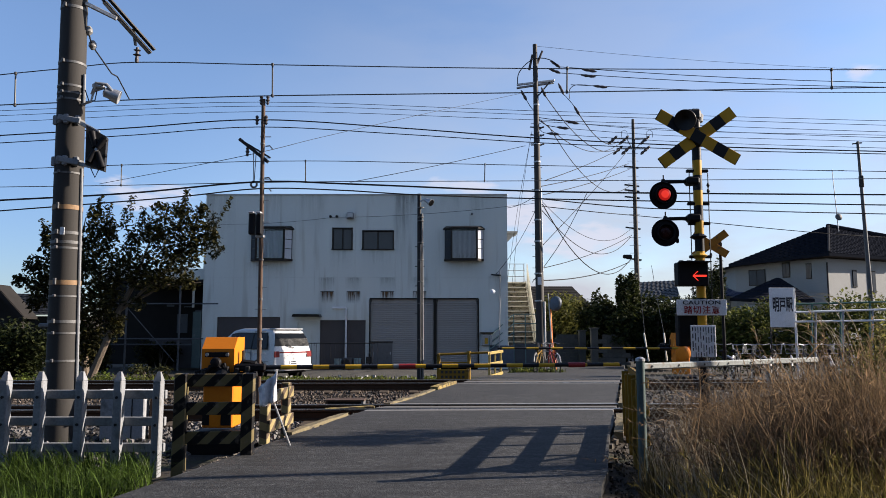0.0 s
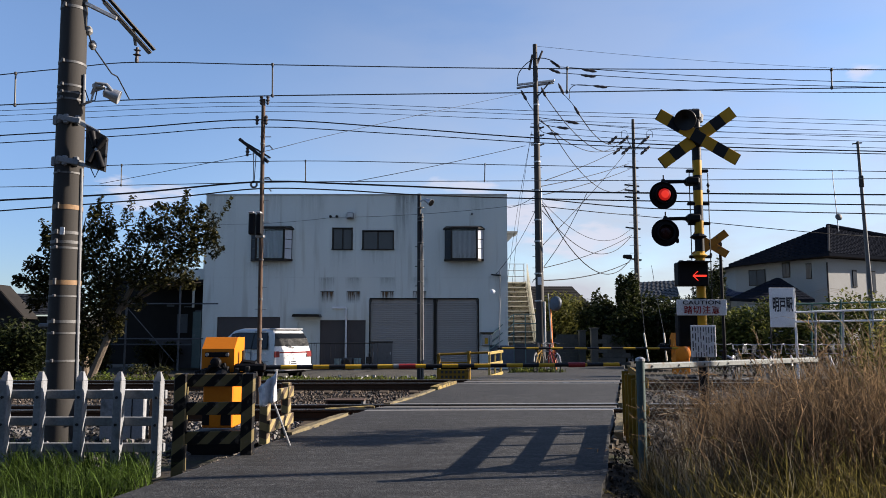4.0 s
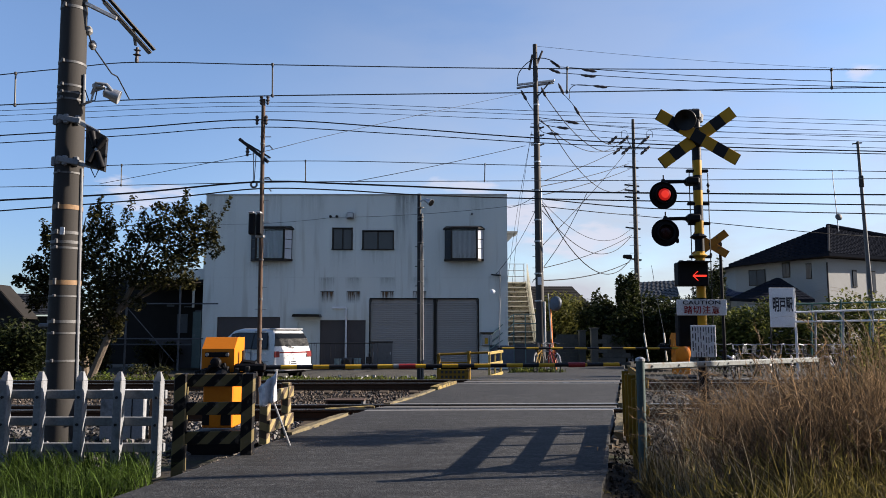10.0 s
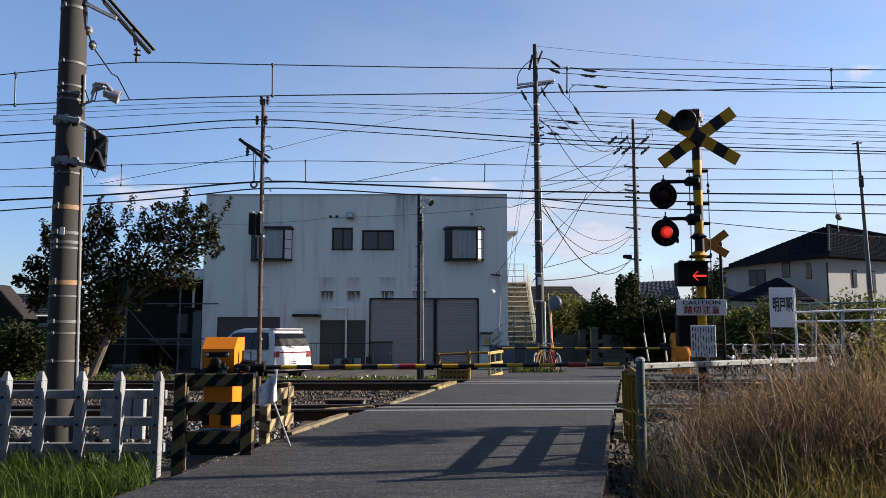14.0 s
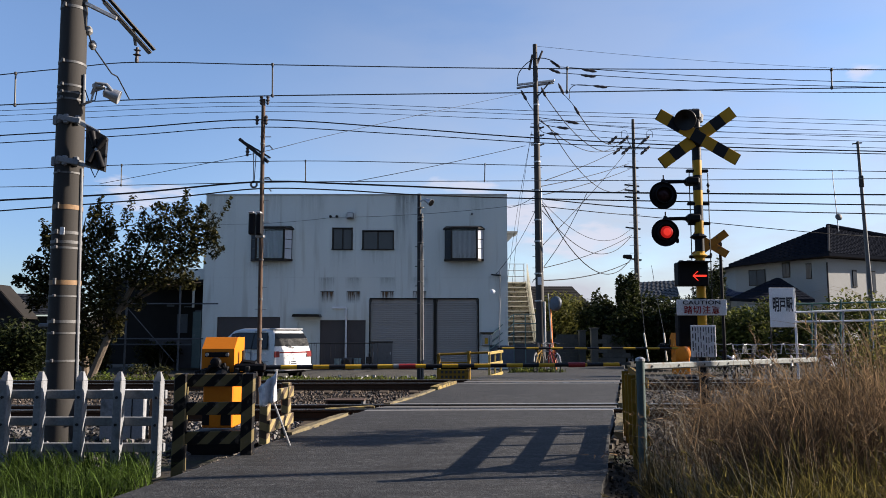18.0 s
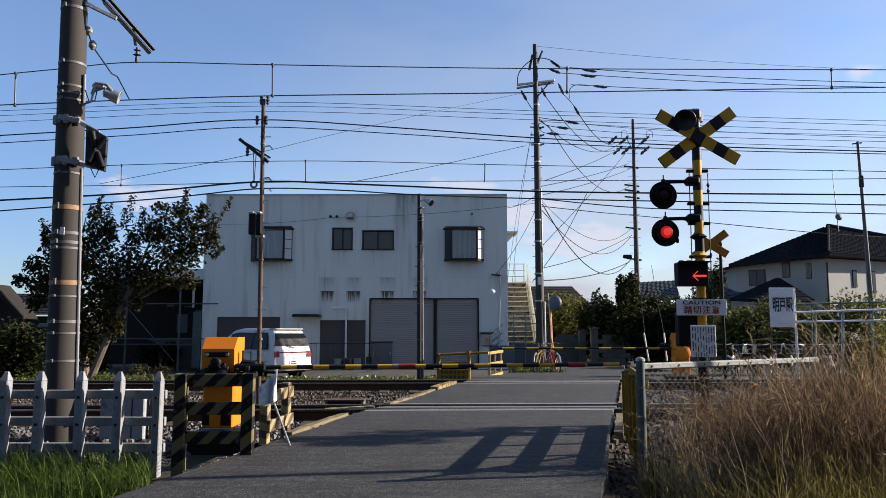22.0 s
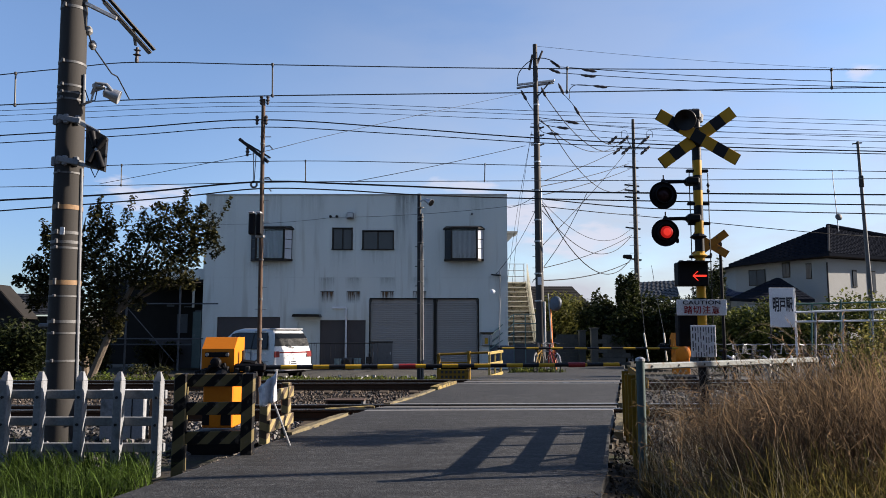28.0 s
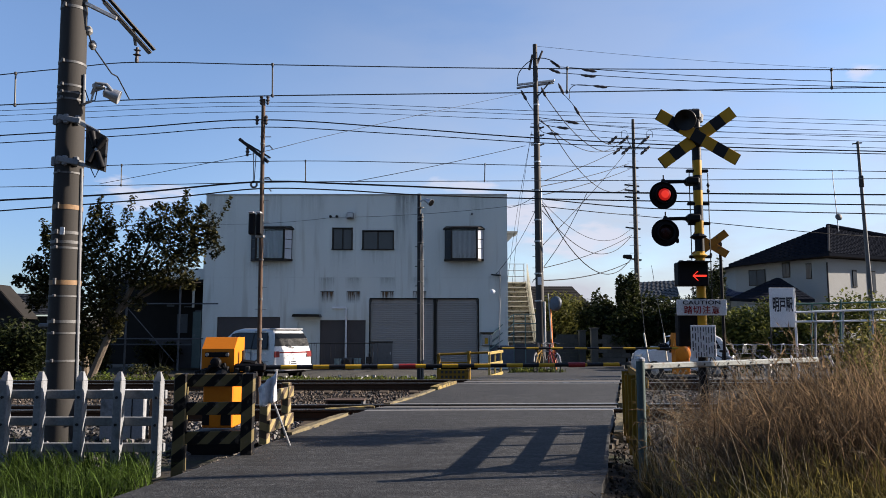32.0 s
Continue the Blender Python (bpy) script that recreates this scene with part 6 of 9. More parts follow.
for a_, b_ in (((4.09, 27, 11.36), (4.47, 27, 11.09)), ((4.04, 27, 11.04), (4.47, 27, 10.87)), ((5.29, 27, 11.02), (5.84, 27, 10.93)), ((5.24, 27, 10.8), (5.8, 27, 10.73)), ((5.7, 27, 10.38), (6.22, 27, 10.31)),
               ((4.38, 27, 10.47), (4.58, 27, 10.03)), ((4.96, 27, 9.58), (5.16, 27, 9.23)), ((3.73, 27, 10.31), (3.9, 27, 9.94)), ((2.96, 27, 10.2), (3.17, 27, 9.8)), ((4.61, 27, 9.01), (5.12, 27, 8.9)), ((4.28, 27, 8.77), (4.73, 27, 8.71)), ((3.92, 27, 8.53), (4.38, 27, 8.49))):
    d_ = Vector(b_) - Vector(a_)
    h_ = d_.length / 2
    part("strain_insulator", Geo().lathe([(0.02, -h_), (0.035, -0.7 * h_), (0.055, -0.35 * h_), (0.04, 0.0), (0.06, 0.35 * h_), (0.045, 0.7 * h_), (0.02, h_)], Matrix.Translation((Vector(a_) + Vector(b_)) / 2 - UPO) @ d_.to_track_quat("Z", "Y").to_matrix().to_4x4(), 10), INSUL, up, "", True)
for z in (8.75, 8.45, 8.1):
    part("cable_clamp", Geo().beam((-0.22, 0, z + 0.02), (0.22, 0, z), 0.04, 0.04), STEEL_DARK, up)
    part("insulator", Geo().lathe([(0.015, 0.09), (0.04, 0.05), (0.025, 0), (0.04, -0.05), (0.015, -0.09)], pose(0.22, 0, z, 0, 70, 0), 10), INSUL, up)
for k in range(16):
    z = 2.6 + 0.42 * k
    part("step_bolt", Geo().cyl((-0.2, 0, z), (0.2, 0, z), 0.010, 0.010, 6), STEEL_DARK, up)

u2 = thing("utility_pole", "tall concrete utility pole with a double crossarm", "pole", pose(11.05, 42.0, 0))
part("shaft", Geo().cyl((0.05, 0, -0.6), (0.1, 0, 13.5), 0.175, 0.085, 18), POLE_DARK, u2, "", True)
for z, w0, w1 in ((12.35, -1.2, 1.0), (11.75, -0.9, 1.0)):
    part("crossarm", Geo().beam((w0, 0, z), (w1, 0, z), 0.08, 0.08, 0.01), GALV, u2)
    for x in (w0 + 0.05, w0 * 0.4, w1 * 0.75):
        part("insulator", Geo().lathe([(0.03, -0.28), (0.07, -0.18), (0.04, -0.08), (0.08, 0.02), (0.04, 0.12), (0.06, 0.2), (0.02, 0.28)], pose(x, -0.1, z - 0.12, 0, 48, 0) @ Matrix.Scale(1.35, 4), 10), INSUL, u2, "", True)
for z in (10.6, 9.5, 9.2, 8.8, 7.0, 5.2):
    part("cable_bracket", Geo().beam((-0.5, 0, z + 0.1), (0.35, 0, z), 0.08, 0.08), STEEL_DARK, u2)
for k in range(22):
    part("step_bolt", Geo().cyl((-0.30, 0, 2.0 + 0.45 * k), (0.34, 0, 2.0 + 0.45 * k), 0.011, 0.011, 6), STEEL_DARK, u2)
for x in (-0.55, 1.3):
    part("jumper_hoop", Geo().tube([(x * 0.8 - 0.18, -0.05, 12.4), (x * 0.8 - 0.16, -0.05, 12.75), (x * 0.8, -0.05, 12.85), (x * 0.8 + 0.16, -0.05, 12.75), (x * 0.8 + 0.18, -0.05, 12.4)], 0.014, 5), BLACK, u2)
    part("arm_brace", Geo().beam((x * 0.55, -0.05, 12.33), (0.08, -0.05, 11.55), 0.03, 0.04), GALV, u2)
part("closure_box", Geo().box((-0.45, 0, 5.4), (0.5, 0.2, 0.22), None, 0.05), BLACK, u2)

u3 = thing("antenna_mast", "grey pole with a small aerial before the house", "pole", pose(17.5, 30.0, 0))
part("shaft", Geo().cyl((0.02, 0, -0.4), (-0.17, 0, 9.0), 0.105, 0.055, 16), CABINET, u3, "", True)
part("top_arm", Geo().beam((-0.4, 0, 8.9), (0.0, 0, 8.95), 0.05, 0.05), STEEL_DARK, u3)
part("band_box", Geo().box((-0.12, 0, 7.3), (0.16, 0.16, 0.5), None, 0.03), STEEL_DARK, u3)

# white house with a dark hipped tile roof
def tile_rows(parent, p_eave0, p_eave1, p_top0, p_top1, mat, rows_, name="roof_tiles", wave=1.0):
    """Courses of tiles, each a long strip with a lifted lower edge."""
    e0, e1, t0, t1 = (Vector(q) for q in (p_eave0, p_eave1, p_top0, p_top1))
    nrm = (e1 - e0).cross(t0 - e0).normalized()
    if nrm.z < 0:
        nrm = -nrm
    g = Geo()
    for k in range(rows_):
        a, b = k / rows_, (k + 1.04) / rows_
        A0, A1, B0, B1 = e0.lerp(t0, a), e1.lerp(t1, a), e0.lerp(t0, min(b, 1)), e1.lerp(t1, min(b, 1))
        n = max(2, int((A1 - A0).length / 0.3))
        for i in range(n):
            u0, u1 = i / n, (i + 1) / n
            um = (u0 + u1) / 2
            lo = [A0.lerp(A1, u0) + nrm * 0.03, A0.lerp(A1, um) + nrm * (0.03 + 0.055 * wave), A0.lerp(A1, u1) + nrm * 0.03]
            hi = [B0.lerp(B1, u0), B0.lerp(B1, um) + nrm * 0.05 * wave, B0.lerp(B1, u1)]
            un = [A0.lerp(A1, u0) - nrm * 0.02, A0.lerp(A1, u1) - nrm * 0.02]
            g.add([*lo, *hi, *un], [(0, 1, 4, 3), (1, 2, 5, 4), (0, 6, 7, 2, 1)])
    tagged(part(name, g, mat, parent), kind="stuff")


house = thing("white_house", "cream two-storey house with a dark hipped tile roof", "house")
hx0, hy0, hy1, hz = 19.8, 45.0, 55.0, 5.35
corner_x = 23.6
part("wall", Geo().add([(hx0, hy0 + 4.6, -0.5), (corner_x, hy0, -0.5), (30.6, hy0 + 3.2, -0.5), (30.6, hy1, -0.5), (hx0, hy1, -0.5), (hx0, hy0 + 4.6, hz + 0.25), (corner_x, hy0, hz + 0.25), (30.6, hy0 + 3.2, hz + 0.25), (30.6, hy1, hz + 0.25), (hx0, hy1, hz + 0.25)],
                       [(0, 1, 6, 5), (1, 2, 7, 6), (2, 3, 8, 7), (3, 4, 9, 8), (4, 0, 5, 9), (5, 6, 7, 8, 9)]), HOUSE_WALL, house)
E0, E1, E2 = (18.99, 48.6, 5.57), (23.36, 44.2, 5.85), (30.3, 47.5, 5.83)
R0, R1 = (25.96, 49, 8.12), (32.0, 50.0, 7.25)
tile_rows(house, E0, E1, (25.54, 49, 8.09), R0, ROOF_TILE, 18, wave=0.45)
tile_rows(house, E1, E2, R0, R1, ROOF_TILE, 18, wave=0.6)
part("hip_ridge", Geo().beam((E1[0], E1[1], E1[2] + 0.06), (R0[0], R0[1], R0[2] + 0.1), 0.16, 0.16, 0.04), ROOF_GREY, house, "grey mortared hip ridge")
part("ridge", Geo().beam((R0[0] - 0.1, R0[1], R0[2] + 0.1), (R1[0], R1[1], R1[2] + 0.1), 0.30, 0.25, 0.05), ROOF_TILE, house)
part("soffit", Geo().add([(E0[0], E0[1], E0[2] - 0.16), (E1[0], E1[1], E1[2] - 0.16), (E2[0], E2[1], E2[2] - 0.16), (R1[0], R1[1] + 4, E2[2] - 0.16), (E0[0], R1[1] + 4, E0[2] - 0.16)], [(0, 1, 2, 3, 4)]), BROWN_BOARD, house)
part("eave_board", Geo().beam((E0[0], E0[1], E0[2] - 0.08), (E1[0], E1[1], E1[2] - 0.08), 0.06, 0.18), ROOF_TILE, house)
part("eave_board", Geo().beam((E1[0], E1[1], E1[2] - 0.08), (E2[0], E2[1], E2[2] - 0.08), 0.06, 0.18), ROOF_TILE, house)


def on_left_wall(u, z):
    """A place on the house's left-hand wall: u from 0 to 1 towards the corner."""
    return hx0 + (corner_x - hx0) * u, hy0 + 4.6 * (1 - u), z


def wall_window(a, b, z0, z1):
    A, B = Vector(a), Vector(b)
    out = Vector((-(B - A).y, (B - A).x, 0)).normalized()
    if out.y > 0:
        out = -out
    w = part("window", Geo().beam((A.x + out.x * 0.02, A.y + out.y * 0.02, (z0 + z1) / 2), (B.x + out.x * 0.02, B.y + out.y * 0.02, (z0 + z1) / 2), 0.06, z1 - z0 + 0.14), FRAME_BROWN, house, "dark framed window")
    for p, q in ((A.lerp(B, 0.05), A.lerp(B, 0.48)), (A.lerp(B, 0.52), A.lerp(B, 0.95))):
        part("pane", Geo().beam((p.x + out.x * 0.055, p.y + out.y * 0.055, (z0 + z1) / 2), (q.x + out.x * 0.055, q.y + out.y * 0.055, (z0 + z1) / 2), 0.01, z1 - z0), HOUSE_GLASS, w)


wall_window(on_left_wall(0.16, 0), on_left_wall(0.35, 0), 4.19, 5.12)
wall_window(on_left_wall(0.54, 0), on_left_wall(0.62, 0), 4.62, 5.45)
wall_window(on_left_wall(0.79, 0), on_left_wall(0.845, 0), 4.45, 5.3)
wall_window((25.65, hy0 + 0.94, 0), (26.0, hy0 + 1.1, 0), 3.95, 4.9)
wall_window((27.0, hy0 + 1.55, 0), (27.6, hy0 + 1.83, 0), 3.6, 4.9)
part("corner_trim", Geo().cyl((corner_x, hy0 - 0.04, -0.4), (corner_x, hy0 - 0.04, hz), 0.05, 0.05, 8), STEEL_DARK, house, "dark downpipe")
porch_top = (21.1, 46.2, 4.48)
porch = [(17.4, 44.6, 3.1), (18.6, 43.0, 2.95), (21.9, 43.4, 3.0), (22.9, 45.6, 3.15)]
for p_, q_ in zip(porch, porch[1:]):
    tile_rows(house, p_, q_, (porch_top[0] - 0.12, *porch_top[1:]), (porch_top[0] + 0.12, *porch_top[1:]), ROOF_TILE, 9, "porch_roof", 0.4)
    part("porch_eave", Geo().beam((p_[0], p_[1], p_[2] - 0.06), (q_[0], q_[1], q_[2] - 0.06), 0.08, 0.16), ROOF_TILE, house)
part("porch_wall", Geo().box((20.4, 45.3, 1.1), (3.2, 2.6, 3.3)), HOUSE_WALL, house)
aer = thing("rooftop_aerial", "thin rooftop aerial with a small round dish", "aerial", Matrix.Translation((26.37, 48.5, 8.05)))
part("mast", Geo().cyl((0, 0, -0.3), (-0.2, 0, 3.9), 0.035, 0.025, 8), GALV, aer)
part("dish", Geo().lathe([(0.02, 0.05), (0.22, 0.0), (0.24, 0.02), (0.03, 0.12)], pose(0.0, -0.1, 0.65, 80), 16), CABINET, aer, "", True)
part("aerial_bars", Geo().beam((-0.6, 0, 3.8), (0.6, 0, 3.85), 0.03, 0.03), GALV, aer)

# lower roofs among the trees
for nm, q, mt, lb in (("neighbour_house", ((13.62, 52, 3.19), (16.17, 50, 3.3), (17.73, 56, 4.99), (15.19, 57, 4.93)), ROOF_SILVER, "grey tiled house roof behind the hedge"),
                      ("blue_roof_house", ((18.37, 50, 3.61), (20.26, 47, 3.28), (21.06, 53, 4.66), (19.89, 54, 4.98)), ROOF_BLUE, "blue tiled house roof behind the hedge"),
                      ("grey_house", ((6.49, 60, 3.06), (12.24, 60, 3.06), (11.23, 64, 5.05), (6.95, 64, 5.05)), DARK_WOOD, "brown gabled house roof behind the trees"),
                      ("dark_house", ((-27.17, 42, 2.05), (-20.6, 42, 2.11), (-22.3, 46, 3.42), (-29.85, 46, 3.52)), ROOF_GREY, "dark tiled house roof behind the garden")):
    hs = thing(nm, lb, "house")
    tile_rows(hs, q[0], q[1], q[3], q[2], mt, 13, wave=0.8 if nm == "neighbour_house" else 0.05 if nm == "grey_house" else 0.3)
    x0, x1, y, z = q[0][0] + 0.4, q[1][0] - 0.4, q[0][1] + 0.6, q[0][2]
    part("wall", Geo().box(((x0 + x1) / 2, y + 2.5, (z - 0.7) / 2), (x1 - x0, 5, z + 0.6)), DARK_WOOD if nm != "blue_roof_house" else HOUSE_WALL, hs)

# brown-roofed shed at the garden's edge, its gable towards the tracks
shed = thing("garden_shed", "dark timber garden shed with a rusty brown gable roof", "shed", pose(-17.62, 30.0, 0))
part("wall", Geo().prism([(-1.6, -0.6), (0.42, -0.6), (0.42, 1.9), (-0.55, 2.75), (-1.6, 1.9)], 0.1, 0.7), DARK_WOOD, shed)
for x0_, z0_, x1_, z1_ in ((-0.55, 3.02, 0.68, 1.72), (-0.55, 3.02, -1.9, 1.72)):
    # left slope rust brown, right slope in the darker board colour
    sl_ = part("roof_slope", Geo().prism([(x0_, z0_), (x1_, z1_), (x1_, z1_ - 0.10), (x0_, z0_ - 0.10)], -0.2, 0.8), RUSTY if x1_ < 0 else DARK_WOOD, shed, "rusty brown sheet roof" if x1_ < 0 else "darker sheet roof on the right slope")
    part("bargeboard", Geo().prism([(x0_, z0_ - 0.03), (x1_, z1_ - 0.03), (x1_, z1_ - 0.25), (x0_, z0_ - 0.25)], -0.24, -0.2), DARK_WOOD, sl_)


# ---- plants ----
def leaf_clump(g, c, rad, n, size, rs, flat=1.0):
    """n folded leaves scattered in an uneven ball, denser at its outside."""
    for _ in range(n):
        d = Vector((rs.gauss(0, 1), rs.gauss(0, 1), rs.gauss(0, 1))).normalized()
        p = Vector(c) + Vector((d.x * rad[0], d.y * rad[1], d.z * rad[2])) * (rs.random() ** 0.45) * (1 + 0.35 * noise.noise(d * 2 + Vector(c)))
        s = size * rs.uniform(0.6, 1.3)
        q = Euler((rs.uniform(-1, 1), rs.uniform(-1, 1), rs.uniform(0, 6.28))).to_matrix()
        k = len(g.v)
        for v in ((-0.5, 0, 0), (0, 0.28, 0.08), (0.5, 0, -0.04), (0, -0.28, 0.08)):
            g.v.append(tuple(p + q @ (Vector(v) * s)))
        g.f += [(k, k + 1, k + 2), (k, k + 2, k + 3)]


def leaf_part(name, g, mat, parent=None, origin=None):
    me = bpy.data.meshes.new(name)
    o = Vector(origin) if origin else Vector((0, 0, 0))
    me.from_pydata([tuple(Vector(v) - o) for v in g.v], [], g.f)
    me.materials.append(mat)
    ob = new(name, me)
    ob.parent = parent
    ob.location = o
    return ob


rs = random.Random(11)
tree = thing("garden_tree", "leafy olive-green garden tree with a leaning bare trunk", "tree", pose(-11.1, 23.6, -0.4))
part("trunk", Geo().tube([(-0.12, 0, -0.1), (0.14, 0, 0.6), (0.4, 0, 1.3), (0.66, 0.05, 2.1), (1.1, 0.1, 3.0)], 0.13, 9, 0.08), BARK, tree, "pale leaning trunk", True)
part("trunk", Geo().tube([(-0.35, 0.3, -0.1), (-0.5, 0.3, 1.2), (-0.7, 0.2, 2.6), (-0.6, 0.2, 3.8)], 0.12, 9, 0.06), BARK, tree, "", True)
limbs = [((0.66, 0.05, 2.1), (1.9, 0, 3.2), (3.0, -0.1, 4.3)), ((1.1, 0.1, 3.0), (1.5, 0.1, 4.2), (1.9, 0, 5.2)), ((0.44, 0, 1.45), (0.0, 0, 3.0), (0.2, 0, 4.9)), ((-0.7, 0.2, 2.6), (-1.6, 0, 3.4), (-2.2, 0, 4.0)), ((-0.6, 0.2, 3.8), (-0.6, 0, 4.6), (-0.5, 0, 5.2)), ((1.1, 0.1, 3.0), (2.4, 0.3, 3.0), (3.2, 0.3, 3.1)), ((0.75, 0.06, 2.3), (1.5, 0.3, 2.7), (2.2, 0.2, 3.1))]
for l_ in limbs:
    part("limb", Geo().tube(l_, 0.06, 7, 0.015), BARK, tree, "", True)
tree_clumps = []
# (x, z, half width, half height) of each leaf mass: the open lobe over the shed, then the dense lobe behind the pole
lobe_open = [(2.3, 4.75, 0.75, 0.8), (3.05, 4.85, 0.62, 0.7), (1.6, 4.7, 0.55, 0.6), (2.3, 3.65, 0.85, 0.75), (3.0, 4.1, 0.5, 0.55), (1.75, 3.15, 0.85, 0.45), (2.85, 3.1, 0.4, 0.3), (1.3, 2.4, 0.28, 0.28),
             (1.0, 3.7, 0.7, 0.65), (1.05, 4.5, 0.3, 0.5), (3.65, 4.5, 0.26, 0.5), (3.3, 5.45, 0.3, 0.25), (1.95, 5.5, 0.35, 0.2), (2.6, 5.5, 0.3, 0.3)]
lobe_dense = [(-0.1, 4.6, 0.5, 0.85), (0.3, 4.7, 0.3, 0.55), (-0.2, 5.3, 0.22, 0.35), (0.0, 3.5, 0.95, 0.75), (0.15, 2.5, 0.8, 0.75), (-0.25, 1.7, 0.6, 0.6), (-0.3, 1.0, 0.4, 0.6), (0.6, 1.7, 0.3, 0.5),
              (-1.1, 3.9, 0.8, 0.9), (-1.3, 2.9, 0.7, 0.7), (-1.75, 4.6, 0.2, 0.5), (-2.05, 3.6, 0.4, 0.35), (-1.8, 2.95, 0.55, 0.45), (-2.5, 3.15, 0.26, 0.24), (-2.0, 2.4, 0.35, 0.25)]
# thin leafy shoots: (x, z, lean, half height)
shoots = [(0.95, 5.55, 0.05, 0.45), (0.75, 5.2, 0.1, 0.35), (2.68, 5.8, 0.1, 0.4), (3.95, 5.35, 0.5, 0.62), (3.55, 5.0, 0.3, 0.4), (-0.05, 5.6, 0.0, 0.3), (0.25, 5.35, -0.1, 0.35), (-1.85, 4.75, -0.2, 0.42), (1.35, 5.25, 0.1, 0.3), (3.85, 4.05, 0.9, 0.2)]
for dense, lobe in ((1150, lobe_open), (1700, lobe_dense)):
    for x, z, rx, rz in lobe:
        g = Geo()
        leaf_clump(g, (x, 0.0, z), (rx, 0.9 * rx, rz), int(dense * rx * rz * rs.uniform(0.8, 1.25)) + 20, 0.16, rs)
        tree_clumps.append(leaf_part("foliage", g, LEAF, tree, (x, 0.0, z)))
for x, z, lean, h in shoots:
    g = Geo()
    g.tube([(x - lean * h, 0, z - h), (x, 0, z), (x + lean * h, 0, z + 0.9 * h)], 0.012, 4, 0.004)
    for k in range(9):
        t = k / 4.5 - 1
        leaf_clump(g, (x + lean * h * t, 0, z + h * t), (0.13, 0.12, 0.08), 7, 0.14, rs)
    tree_clumps.append(leaf_part("foliage", g, LEAF, tree, (x, 0.0, z)))


def bush(name, label, c, rad, n, size, mat, seed, clumps_=7):
    """A shrub or hedge of many leaf clumps with short stems."""
    r_ = random.Random(seed)
    b = thing(name, label, "shrub" if "hedge" not in name else "hedge", Matrix.Translation(c))
    g = Geo()
    for _ in range(5):
        a = r_.random() * 6.28
        g.tube([(0.1 * math.cos(a), 0.1 * math.sin(a), -0.3), (rad[0] * 0.3 * math.cos(a), rad[1] * 0.3 * math.sin(a), rad[2] * 0.5), (rad[0] * 0.6 * math.cos(a), rad[1] * 0.6 * math.sin(a), rad[2] * 1.1)], 0.04, 5, 0.012)
    part("stems", g, BARK, b)
    g = Geo()
    for _ in range(clumps_):
        q = (r_.uniform(-0.7, 0.7) * rad[0], r_.uniform(-0.7, 0.7) * rad[1], r_.uniform(0.25, 1.45) * rad[2])
        f = r_.uniform(0.35, 0.6)
        leaf_clump(g, q, (rad[0] * f, rad[1] * f, rad[2] * f), n // clumps_, size, r_)
    return leaf_part("foliage", g, mat, b)


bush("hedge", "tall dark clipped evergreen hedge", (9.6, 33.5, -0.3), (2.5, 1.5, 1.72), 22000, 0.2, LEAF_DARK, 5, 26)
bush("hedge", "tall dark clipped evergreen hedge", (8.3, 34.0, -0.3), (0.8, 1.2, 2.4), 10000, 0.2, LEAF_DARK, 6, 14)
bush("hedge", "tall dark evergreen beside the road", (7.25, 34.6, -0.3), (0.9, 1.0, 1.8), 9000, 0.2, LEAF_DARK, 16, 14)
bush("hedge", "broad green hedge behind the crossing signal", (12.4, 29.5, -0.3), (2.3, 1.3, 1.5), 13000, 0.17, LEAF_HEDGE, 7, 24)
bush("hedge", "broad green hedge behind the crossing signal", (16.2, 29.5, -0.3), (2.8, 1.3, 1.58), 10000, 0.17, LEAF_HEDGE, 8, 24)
bush("small_tree", "olive-green tree behind the mirror, sunlight painted into its leaves", (6.15, 36.4, -0.6), (1.7, 1.0, 2.0), 9000, 0.18, LEAF_SUN, 9, 18)
bush("shrub", "dark garden shrubs by the shed", (-18.6, 26.0, -0.6), (2.0, 1.2, 1.3), 6000, 0.16, LEAF_DARK, 12, 14)
bush("shrub", "dark garden shrubs by the shed", (-15.0, 25.0, -0.6), (2.0, 1.2, 1.25), 6000, 0.16, LEAF_DARK, 13, 14)
bush("shrub", "overgrown garden bushes inside the pipe frame", (-12.9, 33.9, -0.5), (1.1, 0.5, 0.75), 2600, 0.14, LEAF, 17, 10)
bush("shrub", "overgrown garden bushes beside the pipe frame", (-14.6, 31.2, -0.6), (0.8, 0.6, 1.0), 2600, 0.14, LEAF, 18, 10)
bush("shrub", "low sunlit shrub beside the far track", (-8.0, 20.4, -0.35), (0.55, 0.4, 0.34), 700, 0.09, LEAF_OLIVE, 14, 8)
bush("shrub", "dark pine above the hedge", (14.8, 40.0, -0.3), (0.9, 0.9, 3.0), 6500, 0.2, LEAF_DARK, 15, 10)

